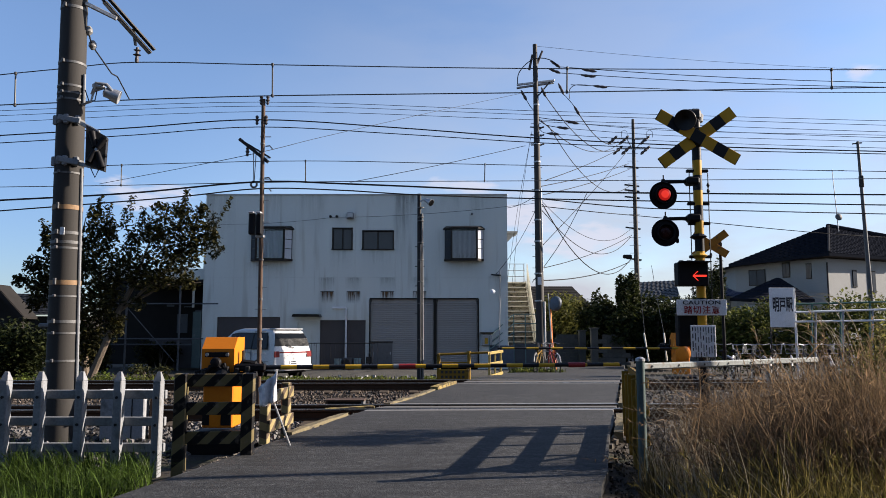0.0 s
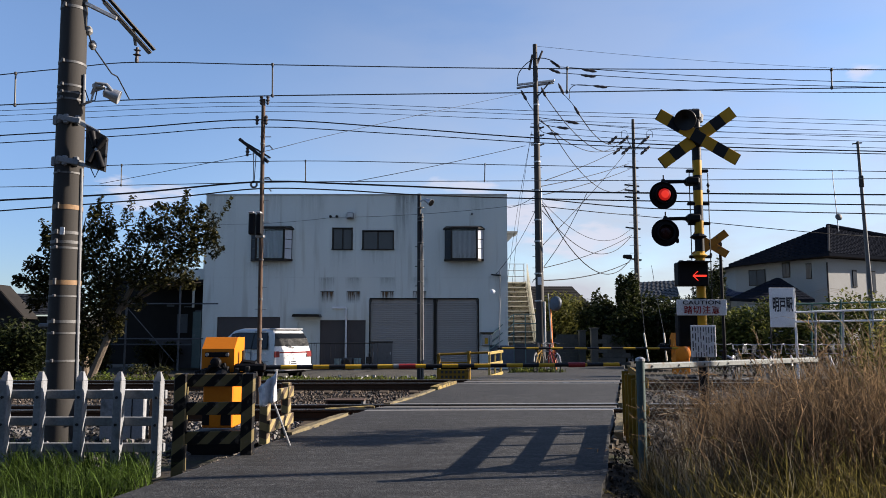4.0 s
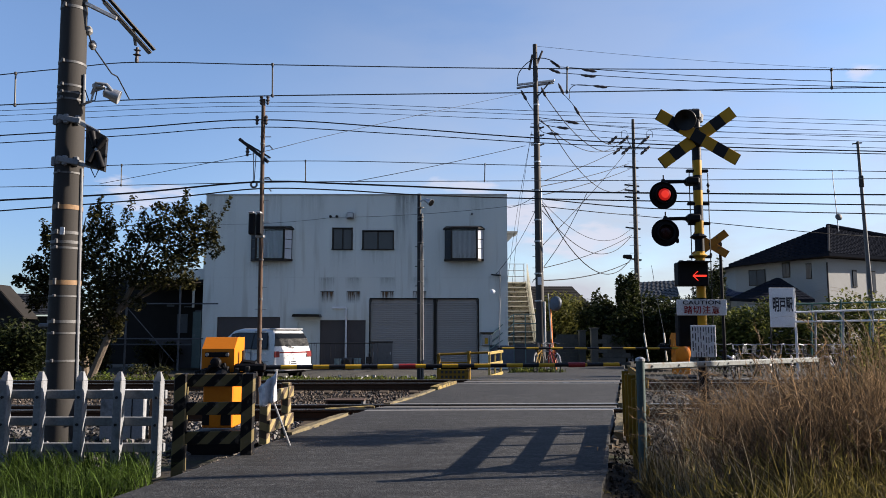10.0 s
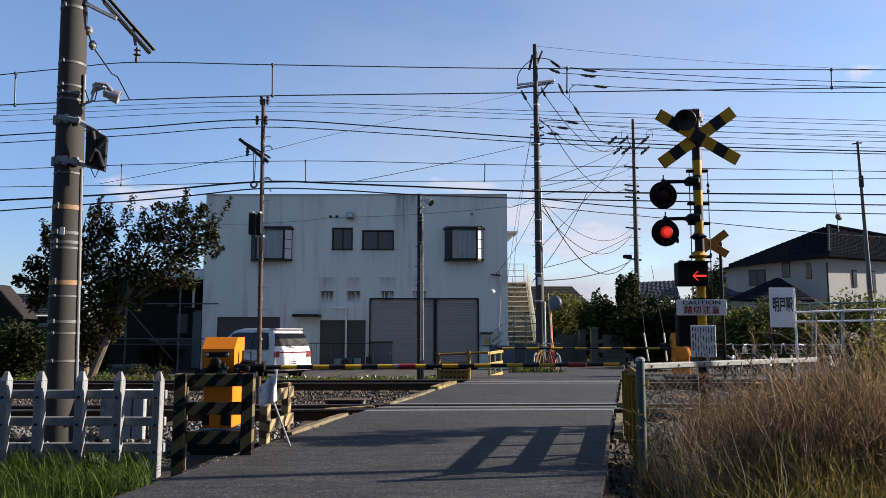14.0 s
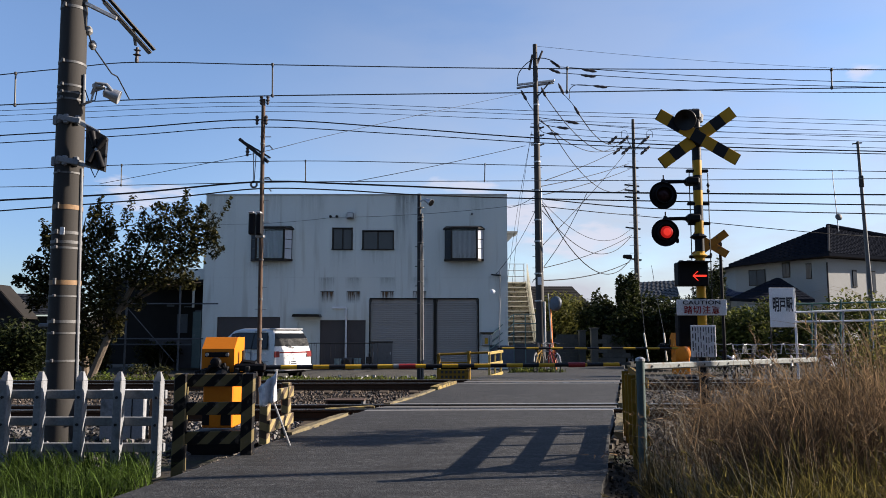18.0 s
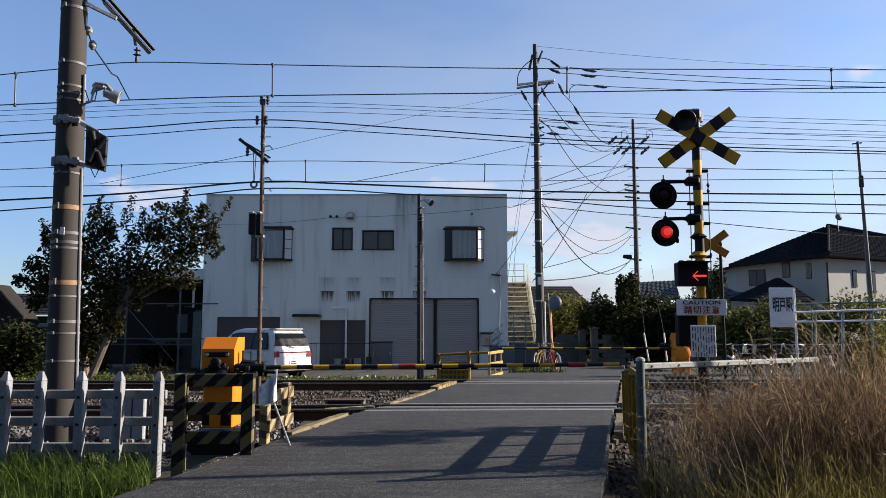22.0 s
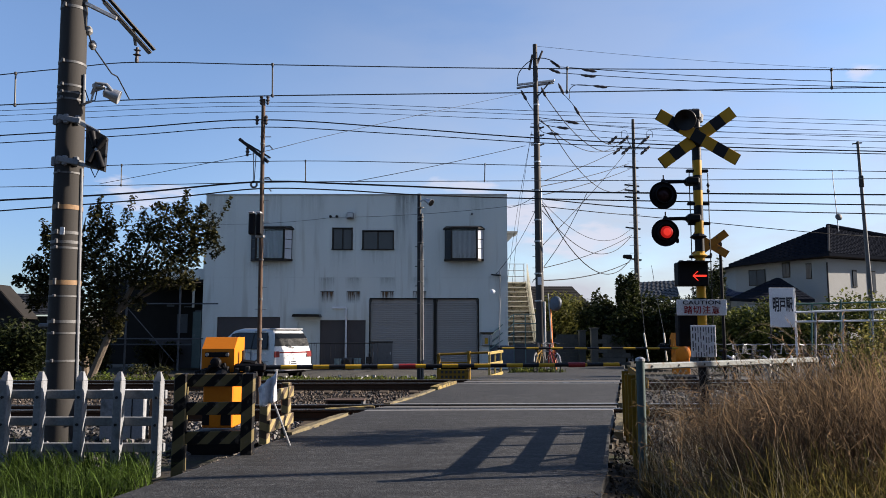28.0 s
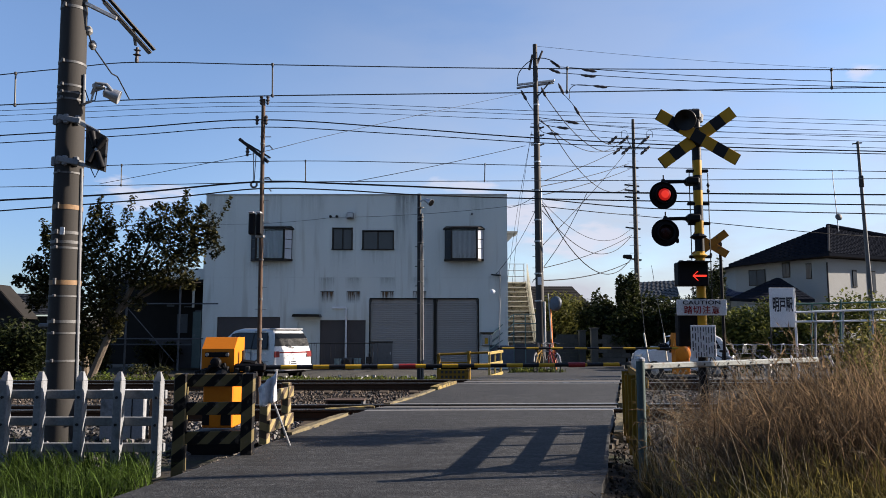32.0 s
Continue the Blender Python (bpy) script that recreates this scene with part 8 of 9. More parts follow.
solo("bicycle_park", Geo().box((9.6, 20.85, -0.39), (5.6, 2.4, 0.28), None, 0.02), PANEL_CONC, "raised concrete pad of the bicycle park", "pavement", kind="structure")
rs = random.Random(8)
for k in range(9):
    bicycle(pose(7.25 + 0.52 * k, 20.8 + 0.1 * (k % 3), -0.25, 0, 0, 78 + rs.uniform(-24, 24)), (CABINET, STEEL_DARK, STEEL_DARK)[k % 3], "silver city bicycle parked behind the fence" if k % 3 != 2 else "dark city bicycle parked behind the fence")
bicycle(pose(3.05, 23.5, -0.24, 0, 0, 70), YELLOW_DULL, "dull yellow bicycle beside the utility pole", CABINET)
bicycle(pose(3.45, 23.3, -0.25, 0, 0, 98), SIGN_RED, "dark red bicycle beside the utility pole", CABINET_PALE)

# station sign
ss = thing("station_sign", "white station sign with upright dark lettering on two posts", "sign", pose(8.78, 19.0, 0))
part("plate", Geo().box((-0.03, 0, 1.72), (0.64, 0.03, 1.02), None, 0.006), SIGN_WHITE, ss)
lettering("明戸駅", 0.40, INK, ss, face_y(-0.02, -0.02, 1.77), stretch=0.44, bold=0.011, label="dark 明戸駅 lettering")
part("post", Geo().box((0.31, 0.03, 0.75), (0.05, 0.05, 2.95), None, 0.006), SIGN_WHITE, ss)
part("post", Geo().box((-0.33, 0.04, 0.45), (0.03, 0.04, 1.6), None, 0.006), STEEL_DARK, ss)

# platform railings beyond
pr = thing("platform_railing", "white and green pipe railing along the station path", "railing")
for a, b in (((8.99, 18.8, 1.59), (12.06, 18.8, 1.69)), ((8.98, 18.8, 1.35), (12.04, 18.8, 1.4))):
    part("rail", Geo().cyl(a, b, 0.027, 0.027, 10), SIGN_WHITE, pr, "white pipe rail", True)
for a, b in (((9.51, 18.8, 1.59), (9.44, 18.8, 0.35)), ((10.21, 18.8, 1.62), (10.13, 18.8, 0.35)), ((10.97, 18.8, 1.65), (10.89, 18.8, 0.35))):
    part("post", Geo().cyl(a, b, 0.026, 0.026, 10), CABINET_PALE, pr, "", True)
pr2 = thing("green_railing", "green pipe railing before the house", "railing")
for a, b in (((11.5, 24, 1.99), (16.15, 24, 2.12)), ((11.48, 24, 1.75), (16.13, 24, 1.86))):
    part("rail", Geo().cyl(a, b, 0.028, 0.028, 10), GREEN_RAIL, pr2, "", True)
for a, b in (((12.03, 24, 2.02), (11.9, 24, -0.36)), ((12.98, 24, 2.15), (12.83, 24, -0.36)), ((13.93, 24, 2.1), (13.82, 24, 0.42))):
    part("post", Geo().cyl(a, b, 0.034, 0.034, 10), GREEN_RAIL, pr2, "", True)
for z0, q0, q1 in ((0, (5.22, 19.2, 1.06), (5.24, 18.9, 0.35)), (1, (5.74, 19.2, 1.06), (5.7, 18.9, 0.35))):
    solo("guy_guard", Geo().cyl(q1, q0, 0.024, 0.024, 8), CREAM, "pale stay guard tube beside the far gate", "pole", smooth=True)
wire("stay_wire", "stay wire beside the far gate", [(5.24, 19.2, 1.06), (5.92, 22, 2.23), (6.38, 24, 3.26)], 0.008)
wire("stay_wire", "stay wire beside the far gate", [(5.74, 19.2, 1.06), (6.41, 22, 2.06), (6.84, 24, 3.26)], 0.008)

# far crossbuck, seen from behind at an angle
fs = thing("crossing_signal", "crossing signal beyond the tracks with a turned crossbuck", "crossing signal", pose(7.18, 18.9, 0))
part("mast", Geo().cyl((0, 0, -0.4), (0, 0, 3.55), 0.04, 0.04, 12), BLACK, fs, "", True)
for ang in (35, -35):
    ob = part("crossbuck_blade", Geo().box((0, 0, 0), (1.0, 0.012, 0.20), None, 0.004), BUCK_BACK, fs, "dull orange-brown back of a blade")
    ob.matrix_basis = pose(-0.28, -0.07 + 0.012 * (ang > 0), 3.34, 0, 0, -25) @ pose(0, 0, 0, 0, ang, 0)
part("blade_clamp", Geo().box((-0.14, -0.05, 3.34), (0.34, 0.05, 0.08), None, 0.01), STEEL_DARK, fs)

# dim open shed and pipe scaffold beside the building
car = thing("lean_to_shed", "dark open lean-to with pipe posts beside the building", "shed")
part("roof", Geo().box((-13.0, 35.2, 3.7), (4.6, 4.0, 0.5)), WALL_PAINT, car, "pale upper floor edge")
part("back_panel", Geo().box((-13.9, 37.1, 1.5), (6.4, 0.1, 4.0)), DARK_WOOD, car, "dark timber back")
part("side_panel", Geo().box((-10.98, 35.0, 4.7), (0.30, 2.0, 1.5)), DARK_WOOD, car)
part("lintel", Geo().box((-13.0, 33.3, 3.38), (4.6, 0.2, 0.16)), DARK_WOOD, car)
for x in (-14.0, -11.65):
    part("post", Geo().cyl((x, 32.6, -0.6), (x, 32.6, 4.0), 0.045, 0.045, 10), CABINET, car)
for z, x1 in ((2.33, -9.9), (0.80, -10.5), (0.55, -11.0)):
    part("pipe", Geo().cyl((-15.5, 32.4, z), (x1, 32.4, z), 0.03, 0.03, 8), CABINET, car)
part("brace", Geo().cyl((-13.8, 32.3, 2.1), (-11.7, 32.3, -0.2), 0.022, 0.022, 8), CABINET, car)
part("container", Geo().box((-11.0, 33.3, 0.75), (0.36, 0.7, 2.5), None, 0.02), BLUE_RAIL, car, "blue-grey steel locker")
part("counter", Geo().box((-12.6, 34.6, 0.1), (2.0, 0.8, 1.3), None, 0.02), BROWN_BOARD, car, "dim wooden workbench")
for x_, z_, w_, h_ in ((-13.1, 2.35, 0.35, 0.10), (-12.2, 2.3, 0.5, 0.06), (-12.5, 1.5, 0.5, 0.9), (-11.75, 1.6, 0.3, 1.1)):
    part("hanging_sheet", Geo().box((x_, 35.4, z_), (w_, 0.04, h_), None, 0.01), CABINET, car)
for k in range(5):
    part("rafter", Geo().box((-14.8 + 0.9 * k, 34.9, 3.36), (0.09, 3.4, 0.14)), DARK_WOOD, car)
part("window_band", Geo().box((-11.4, 33.6, 2.6), (0.1, 0.05, 0.8)), CREAM, car)
# low mesh fence before the facade
bf = thing("yard_fence", "low grey mesh fence before the building's ground floor", "fence")
part("rail", Geo().cyl((-9.5, 31.6, 0.62), (-2.9, 31.6, 0.62), 0.02, 0.02, 8), STEEL_DARK, bf)
for k in range(34):
    part("bar", Geo().cyl((-9.4 + 0.2 * k, 31.6, -0.53), (-9.4 + 0.2 * k, 31.6, 0.62), 0.008, 0.008, 5), STEEL_DARK, bf)
for x, h_ in ((-4.56, 0.46), (-3.72, 0.48)):
    o = thing("plastic_tub", "pale blue-green plastic tub standing by the wall", "tub", pose(x, 32.2, -0.53), "tubs by the wall")
    part("shell", Geo().lathe([(0.02, 0.0), (0.14, 0.0), (0.16, h_), (0.145, h_), (0.13, 0.02), (0.02, 0.02)], pose(0, 0, 0), 20), TUB, o, "", True)
    part("rim", Geo().lathe([(0.158, h_ - 0.03), (0.175, h_ - 0.02), (0.17, h_ + 0.01), (0.15, h_)], pose(0, 0, 0), 20), TUB, o, "", True)
for nm, x, w_, h_, mt, lb in (("outdoor_unit", -4.15, 0.42, 0.46, CABINET, "grey-green outdoor air unit by the wall"), ("folded_chair", -3.25, 0.3, 0.6, WHITE, "white folding chair leaning by the shutter")):
    o = thing(nm, lb, "outdoor unit" if nm != "folded_chair" else "chair", pose(x, 32.3, -0.53))
    if nm == "folded_chair":
        for dx in (-0.1, 0.1):
            part("leg", Geo().cyl((dx, 0, 0), (dx + 0.12, 0.1, 0.75), 0.015, 0.015, 6), mt, o)
        part("seat", Geo().box((0.02, 0.03, 0.40), (0.26, 0.04, 0.3), None, 0.01), STEEL_DARK, o)
    else:
        part("case", Geo().box((0, 0, h_ / 2 + 0.05), (w_, 0.3, h_), None, 0.02), mt, o)
        part("grille", Geo().lathe([(0.16, 0), (0.17, 0.01), (0.02, 0.015)], pose(-0.05, -0.155, h_ / 2 + 0.05, 90), 20), STEEL_DARK, o)
        for dx in (-0.15, 0.15):
            part("foot", Geo().box((dx, 0, 0.02), (0.08, 0.3, 0.06)), STEEL_DARK, o)

# yellow guard plank beside the near rail
solo("guard_plank", Geo().beam((-1.75, 11.05, -0.06), (-1.02, 11.16, -0.03), 0.12, 0.06, 0.008), KERB_YELLOW, "short worn yellow guard plank beside the near rail", "plank")

# wooden box lid by the near track
cbx = thing("cable_box", "rust-brown open cable box between the tracks", "box", pose(-1.62, 12.5, -0.12))
part("lid", Geo().box((0, 0, 0.085), (0.64, 0.36, 0.03), None, 0.006), RUSTY, cbx)
part("front", Geo().box((-0.02, -0.13, -0.02), (0.56, 0.03, 0.18), None, 0.004), DARK_WOOD, cbx, "dark recessed side")
part("end_plate", Geo().box((0.29, -0.02, -0.02), (0.04, 0.32, 0.18), None, 0.006), BAND, cbx, "pale end plate")
part("end_plate", Geo().box((-0.30, -0.02, -0.02), (0.04, 0.32, 0.18), None, 0.006), RUSTY, cbx)


# side lane beyond the tracks, with the hatchback that comes along it
lane = Geo()
n_ = 60
for k in range(n_ + 1):
    x = 7.3 + 95.0 * k / n_
    for y, z in ((25.6, -0.75), (25.7, -0.55), (28.2, -0.55), (28.3, -0.75)):
        lane.v.append((x + (0.25 * (y - 27.0) if k == 0 else 0), y, z + (0.006 * noise.noise(Vector((x, y, 2))) if z > -0.7 else 0)))
lane.f = [(4 * k + q, 4 * k + q + 4, 4 * k + q + 5, 4 * k + q + 1) for k in range(n_) for q in range(3)]
solo("side_lane", lane, ASPHALT, "narrow asphalt lane along the station beyond the tracks", "road", kind="structure")


def hatchback():
    c = thing("hatchback", "small silver-white hatchback driving along the lane beyond the tracks", "car", pose(10.2, 27.0, -0.55, 0, 0, 180))
    # x forward from the tail, y to its left, z up
    side = [(0.02, 0.42), (0.0, 0.66), (0.06, 0.98), (0.26, 1.42), (0.44, 1.53), (1.55, 1.56), (1.90, 1.50), (2.48, 1.08), (2.95, 0.98), (3.14, 0.82), (3.20, 0.5), (3.14, 0.26), (0.06, 0.26)]
    half = lambda z: 0.73 if z < 1.0 else 0.73 - 0.16 * (z - 1.0) / 0.55
    g = Geo()
    n = len(side)
    for s_ in (-1, 1):
        g.v += [(x, s_ * half(z), z) for x, z in side]
    g.f = [(i, (i + 1) % n, n + (i + 1) % n, n + i) for i in range(n)] + [tuple(range(n)), tuple(range(2 * n - 1, n - 1, -1))]
    body = part("body", g, CAR_WHITE, c, "silver-white bodywork")
    bv = body.modifiers.new("round", "BEVEL")
    bv.width, bv.segments, bv.limit_method, bv.angle_limit = 0.05, 3, "ANGLE", radians(12)

    def slab_on(pts, nrm, name, mat, label="", off=0.008):
        v = Vector(nrm).normalized()
        k = len(pts)
        g_ = Geo()
        g_.v = [tuple(Vector(q) + v * off) for q in pts] + [tuple(Vector(q) - v * 0.02) for q in pts]
        g_.f = [tuple(range(k)), tuple(range(2 * k - 1, k - 1, -1))] + [(i, (i + 1) % k, k + (i + 1) % k, k + i) for i in range(k)]
        return part(name, g_, mat, c, label)

    for s_ in (-1, 1):
        for pts in ([(0.34, 1.06), (0.98, 1.05), (0.98, 1.46), (0.50, 1.46)], [(1.05, 1.05), (1.78, 1.05), (1.72, 1.47), (1.05, 1.47)], [(1.86, 1.06), (2.32, 1.08), (1.92, 1.40)]):
            slab_on([(x, s_ * half(z), z) for x, z in pts], (0, s_, 0.25), "side_window", CAR_GLASS)
        for x in (1.01, 1.82):
            slab_on([(x - 0.006, s_ * 0.73, 0.36), (x + 0.006, s_ * 0.73, 0.36), (x + 0.006, s_ * 0.73, 1.0), (x - 0.006, s_ * 0.73, 1.0)], (0, s_, 0), "door_seam", BLACK, off=0.003)
        slab_on([(1.08, s_ * 0.73, 0.90), (1.24, s_ * 0.73, 0.90), (1.24, s_ * 0.73, 0.93), (1.08, s_ * 0.73, 0.93)], (0, s_, 0), "door_handle", GALV, off=0.02)
        slab_on([(0.03, s_ * 0.66, 0.72), (0.05, s_ * 0.66, 0.98), (0.05, s_ * 0.52, 0.98), (0.03, s_ * 0.52, 0.72)], (-1, 0, 0.1), "tail_lamp", TAIL_RED, "red tail lamp", 0.03)
        slab_on([(3.17, s_ * 0.66, 0.68), (3.11, s_ * 0.66, 0.86), (3.11, s_ * 0.40, 0.86), (3.17, s_ * 0.40, 0.68)], (1, 0, 0.2), "headlamp", GALV, "clear headlamp", 0.02)
        part("door_mirror", Geo().box((2.18, s_ * 0.80, 1.08), (0.10, 0.16, 0.13), None, 0.03), CAR_WHITE, c)
    slab_on([(2.42, -0.62, 1.12), (2.42, 0.62, 1.12), (1.96, 0.55, 1.46), (1.96, -0.55, 1.46)], (0.6, 0, 0.8), "windscreen", CAR_GLASS, off=0.012)
    slab_on([(0.10, -0.60, 1.06), (0.10, 0.60, 1.06), (0.25, 0.54, 1.40), (0.25, -0.54, 1.40)], (-0.9, 0, 0.4), "rear_window", CAR_GLASS, off=0.012)
    part("underbody", Geo().box((1.6, 0, 0.27), (2.9, 1.25, 0.14)), BLACK, c)
    part("rear_bumper", Geo().box((0.03, 0, 0.40), (0.14, 1.44, 0.22), None, 0.05), CAR_WHITE, c)
    wheels = []
    for x in (0.50, 2.72):
        for s_ in (-1, 1):
            part("wheel_arch", Geo().lathe([(0.28, -0.02), (0.33, -0.02), (0.33, 0.02), (0.28, 0.02)], pose(x, s_ * 0.725, 0.29, 90), 24), BLACK, c)
            w = part("wheel", Geo().lathe([(0.10, -0.08), (0.24, -0.08), (0.272, -0.05), (0.272, 0.05), (0.24, 0.08), (0.10, 0.08)], pose(0, 0, 0, 90), 24), RUBBER, c, "black tyre on a silver rim", True)
            rim = Geo().lathe([(0.02, -0.03), (0.16, 0.0), (0.17, 0.02), (0.02, 0.03)], pose(0, s_ * 0.075, 0, 90 * s_), 18)
            for k in range(5):
                a_ = math.tau * k / 5
                rim.beam((0, s_ * 0.1, 0), (0.15 * math.cos(a_), s_ * 0.095, 0.15 * math.sin(a_)), 0.03, 0.012)
            part("rim", rim, GALV, w)
            w.location = (x, s_ * 0.70, 0.272)
            wheels.append((w, x, s_ * 0.70))
    return c, wheels


hatch, hatch_wheels = hatchback()


# ---- grass ----
def blades(n, spread, hmin, hmax, wid, lean, rs, seed_head=0.0, wild=0.6):
    """Thin crooked blades over a patch, tangled in all directions; some end in a feathery plume."""
    g = Geo()
    segs = 5
    for i in range(n):
        if i % 36 == 0:
            # a bundle of blades that grow and bend together
            bx, by = (max(-1.9, min(1.9, rs.gauss(0, 1))) * q for q in spread)
            ba, bb, bh = rs.uniform(0, 6.28), min(0.55, abs(rs.gauss(0, wild))), rs.uniform(0.75, 1.0)
        x, y = bx + rs.gauss(0, 0.03), by + rs.gauss(0, 0.03)
        h, a, b = rs.uniform(hmin, hmax) * bh, ba + rs.gauss(0, 0.35), max(0.0, bb + rs.gauss(0, 0.10))
        droop = min(0.6, 0.5 * b)
        dx, dy = (lean[0] + b * math.cos(a)) * h, (lean[1] + b * math.sin(a)) * h
        w, c = wid * rs.uniform(0.6, 1.4), rs.uniform(0, 6.28)
        px, py = math.cos(c) * w, math.sin(c) * w
        kx = ky = 0.0
        k = len(g.v)
        for s in range(segs + 1):
            t = s / segs
            f = 1 - 0.8 * t
            if s:
                kx += rs.gauss(0, 0.06) * h
                ky += rs.gauss(0, 0.06) * h
            cx, cy, cz = x + dx * t * t + kx, y + dy * t * t + ky, h * (t - droop * t ** 3)
            g.v += [(cx - px * f, cy - py * f, cz), (cx + px * f, cy + py * f, cz)]
        g.f += [(k + 2 * s, k + 2 * s + 1, k + 2 * s + 3, k + 2 * s + 2) for s in range(segs)]
        if rs.random() < seed_head:
            tip = Vector((cx, cy, cz))
            out = Vector((dx * 2 + lean[0], dy * 2, h * (1 - 3 * droop) * 0.8)).normalized()
            length = rs.uniform(0.06, 0.15)
            for j in range(13):
                q = tip + out * (length * j / 13)
                e = (out + Vector((rs.gauss(0, 0.5), rs.gauss(0, 0.5), rs.gauss(0, 0.5) - 0.15))) * rs.uniform(0.015, 0.035)
                s_ = Vector((rs.gauss(0, 1), rs.gauss(0, 1), rs.gauss(0, 1))).normalized() * 0.0024
                k = len(g.v)
                g.v += [tuple(q - s_), tuple(q + s_), tuple(q + e)]
                g.f += [(k, k + 1, k + 2)]
    return g


def raw_mesh(name, g, mat):
    me = bpy.data.meshes.new(name)
    me.from_pydata(g.v, [], g.f)
    me.materials.append(mat)
    return me


rs = random.Random(21)
dry = [raw_mesh("dry_grass", blades(1250, (0.17, 0.17), 0.30, 0.86, 0.0026, (-0.04, 0.0), rs, 0.05, 0.5), GRASS_DRY) for _ in range(5)]
half_dry = [raw_mesh("half_dry_grass", blades(620, (0.18, 0.18), 0.25, 0.70, 0.0030, (-0.03, 0.0), rs, 0.04, 0.4), GRASS_MIX) for _ in range(3)]
green_blades = [raw_mesh("green_blades", blades(120, (0.10, 0.10), 0.25, 0.55, 0.0032, (-0.03, 0.0), rs, 0.0, 0.25), GRASS_GREEN) for _ in range(2)]
swaying = []


def tuft(name, me, label, x, y, size, sway, z=None):
    ob = new(name, me)
    tagged(ob, label, "grass", "roadside grass", "stuff")
    ob.scale = (size, size, size)
    z = ground_z(x, y) - 0.02 if z is None else z
    ob.location = (x, y, z)
    swaying.append((ob, x, y, z, rs.uniform(-80, 80), sway))


for j in range(8):
    for i in range(8):
        y = 3.05 + 0.33 * j
        x = 0.335 * y + 0.78 + 0.25 * i + 0.07 * math.sin(i * 5.1 + j * 3.3)
        if x > 0.62 * y + 0.3 or y > 5.35:
            continue
        y += 0.12 * math.sin(i * 2.7 + j)
        side = (x / y - 0.40) / 0.18
        top = 0.94 + 0.14 * smooth(0.1, 0.8, side) + 0.02 * smooth(0.4, 1.1, side) * smooth(3.1, 4.2, y) + rs.uniform(-0.14, 0.08) - (0.10 if i == 0 else 0)
        if y < 3.75:
            top = 0.66 + rs.uniform(-0.08, 0.06) + 0.10 * smooth(0.9, 1.3, side)
        size = min(1.7, max(0.5, (top - ground_z(x, y)) / 0.74))
        k = i + 3 * j
        if (side > 1.0 and k % 3 == 0) or (y < 3.75 and k % 3):
            tuft("half_dry_grass_tuft", half_dry[k % 3], "tall half-green grass tuft bending in the wind", x, y, size, 1.0)
        else:
            tuft("dry_grass_tuft", dry[k % 5], "tall dry straw-brown grass tuft bending in the wind", x, y, size, 1.0)

# fresh green blades at the foot of the dry grass
for k in range(26):
    y = 2.45 + 0.16 * (k % 5) + rs.uniform(-0.05, 0.05)
    x = y * (0.47 + 0.18 * (k // 5) / 5 + rs.uniform(-0.02, 0.02))
    tuft("green_grass_tuft", green_blades[k % 2], "fresh green blades before the dry grass", x, y, (rs.uniform(0.44, 0.60) - ground_z(x, y)) / 0.55, 0.5)

# half-green tufts at the bank's foot
for k in range(16):
    y = 3.05 + 0.14 * (k % 4) + rs.uniform(-0.04, 0.04)
    x = y * (0.465 + 0.010 * k + rs.uniform(-0.01, 0.01))
    tuft("half_dry_grass_tuft", half_dry[k % 3], "short half-green grass tuft at the bank's foot", x, y, (rs.uniform(0.54, 0.68) - ground_z(x, y)) / 0.62, 0.5)

# pale bare stalks by the fence post
for x, y in ((1.62, 4.55), (1.72, 4.85), (1.50, 4.3), (1.95, 5.4), (1.36, 3.8), (1.62, 4.9), (1.80, 5.0), (1.28, 3.35), (1.42, 3.2), (1.58, 3.45), (2.2, 6.0), (2.45, 6.1), (1.85, 5.7), (2.1, 5.75), (1.70, 5.2), (1.52, 4.7), (1.40, 4.1), (1.6, 5.0), (1.75, 5.4), (1.9, 5.8), (1.5, 4.7), (1.66, 5.1), (1.82, 5.6), (1.98, 6.0)):
    me = raw_mesh("bare_stalks", blades(16, (0.07, 0.07), 0.45, 1.0, 0.0034, (0.02, 0.0), rs, 0.0, 0.22), REED)
    tuft("bare_stalk_tuft", me, "thin pale bare stalks beside the fence", x, y, 1.0, 0.25)

# dead weeds tangled behind the far half of the fence
for k in range(16):
    t = 0.34 + 0.042 * k
    x, y = PX0 + (PX1 - PX0) * t + 0.08 + 0.1 * math.sin(5 * k), PY0 + (PY1 - PY0) * t - 0.18 - 0.12 * math.cos(3 * k)
    tuft("dead_weed_tuft", dry[k % 5], "brown dead weeds tangled before the chain-link fence", x, y, (rs.uniform(0.50, 0.74) - ground_z(x, y)) / 0.80, 0.25)

# long arching reeds
for k, (x, y, h) in enumerate(((2.75, 5.0, 1.3), (2.95, 5.2, 1.25), (3.25, 5.6, 1.3), (2.55, 4.8, 1.1))):
    g = Geo()
    for _ in range(4):
        a, reach, hh, w_ = rs.uniform(-0.4, 0.4), rs.uniform(0.35, 0.75), h * rs.uniform(0.75, 1.05), rs.uniform(0.0018, 0.0034)
        x0, y0 = rs.gauss(0, 0.05), rs.gauss(0, 0.05)
        kk = len(g.v)
        for s_ in range(9):
            t = s_ / 8
            cx, cz = x0 - reach * t ** 2.2, hh * (math.sin(1.9 * t) / math.sin(1.9 * 0.8268))
            f = w_ * (1 - 0.85 * t)
            g.v += [(cx, y0 + reach * a * t * t - f, cz + f), (cx, y0 + reach * a * t * t + f, cz - f)]
        g.f += [(kk + 2 * s_, kk + 2 * s_ + 1, kk + 2 * s_ + 3, kk + 2 * s_ + 2) for s_ in range(8)]
    tuft("reed_tuft", raw_mesh("reeds", g, REED), "long pale arching reeds bending over the fence", x, y, 1.0, 2.1)

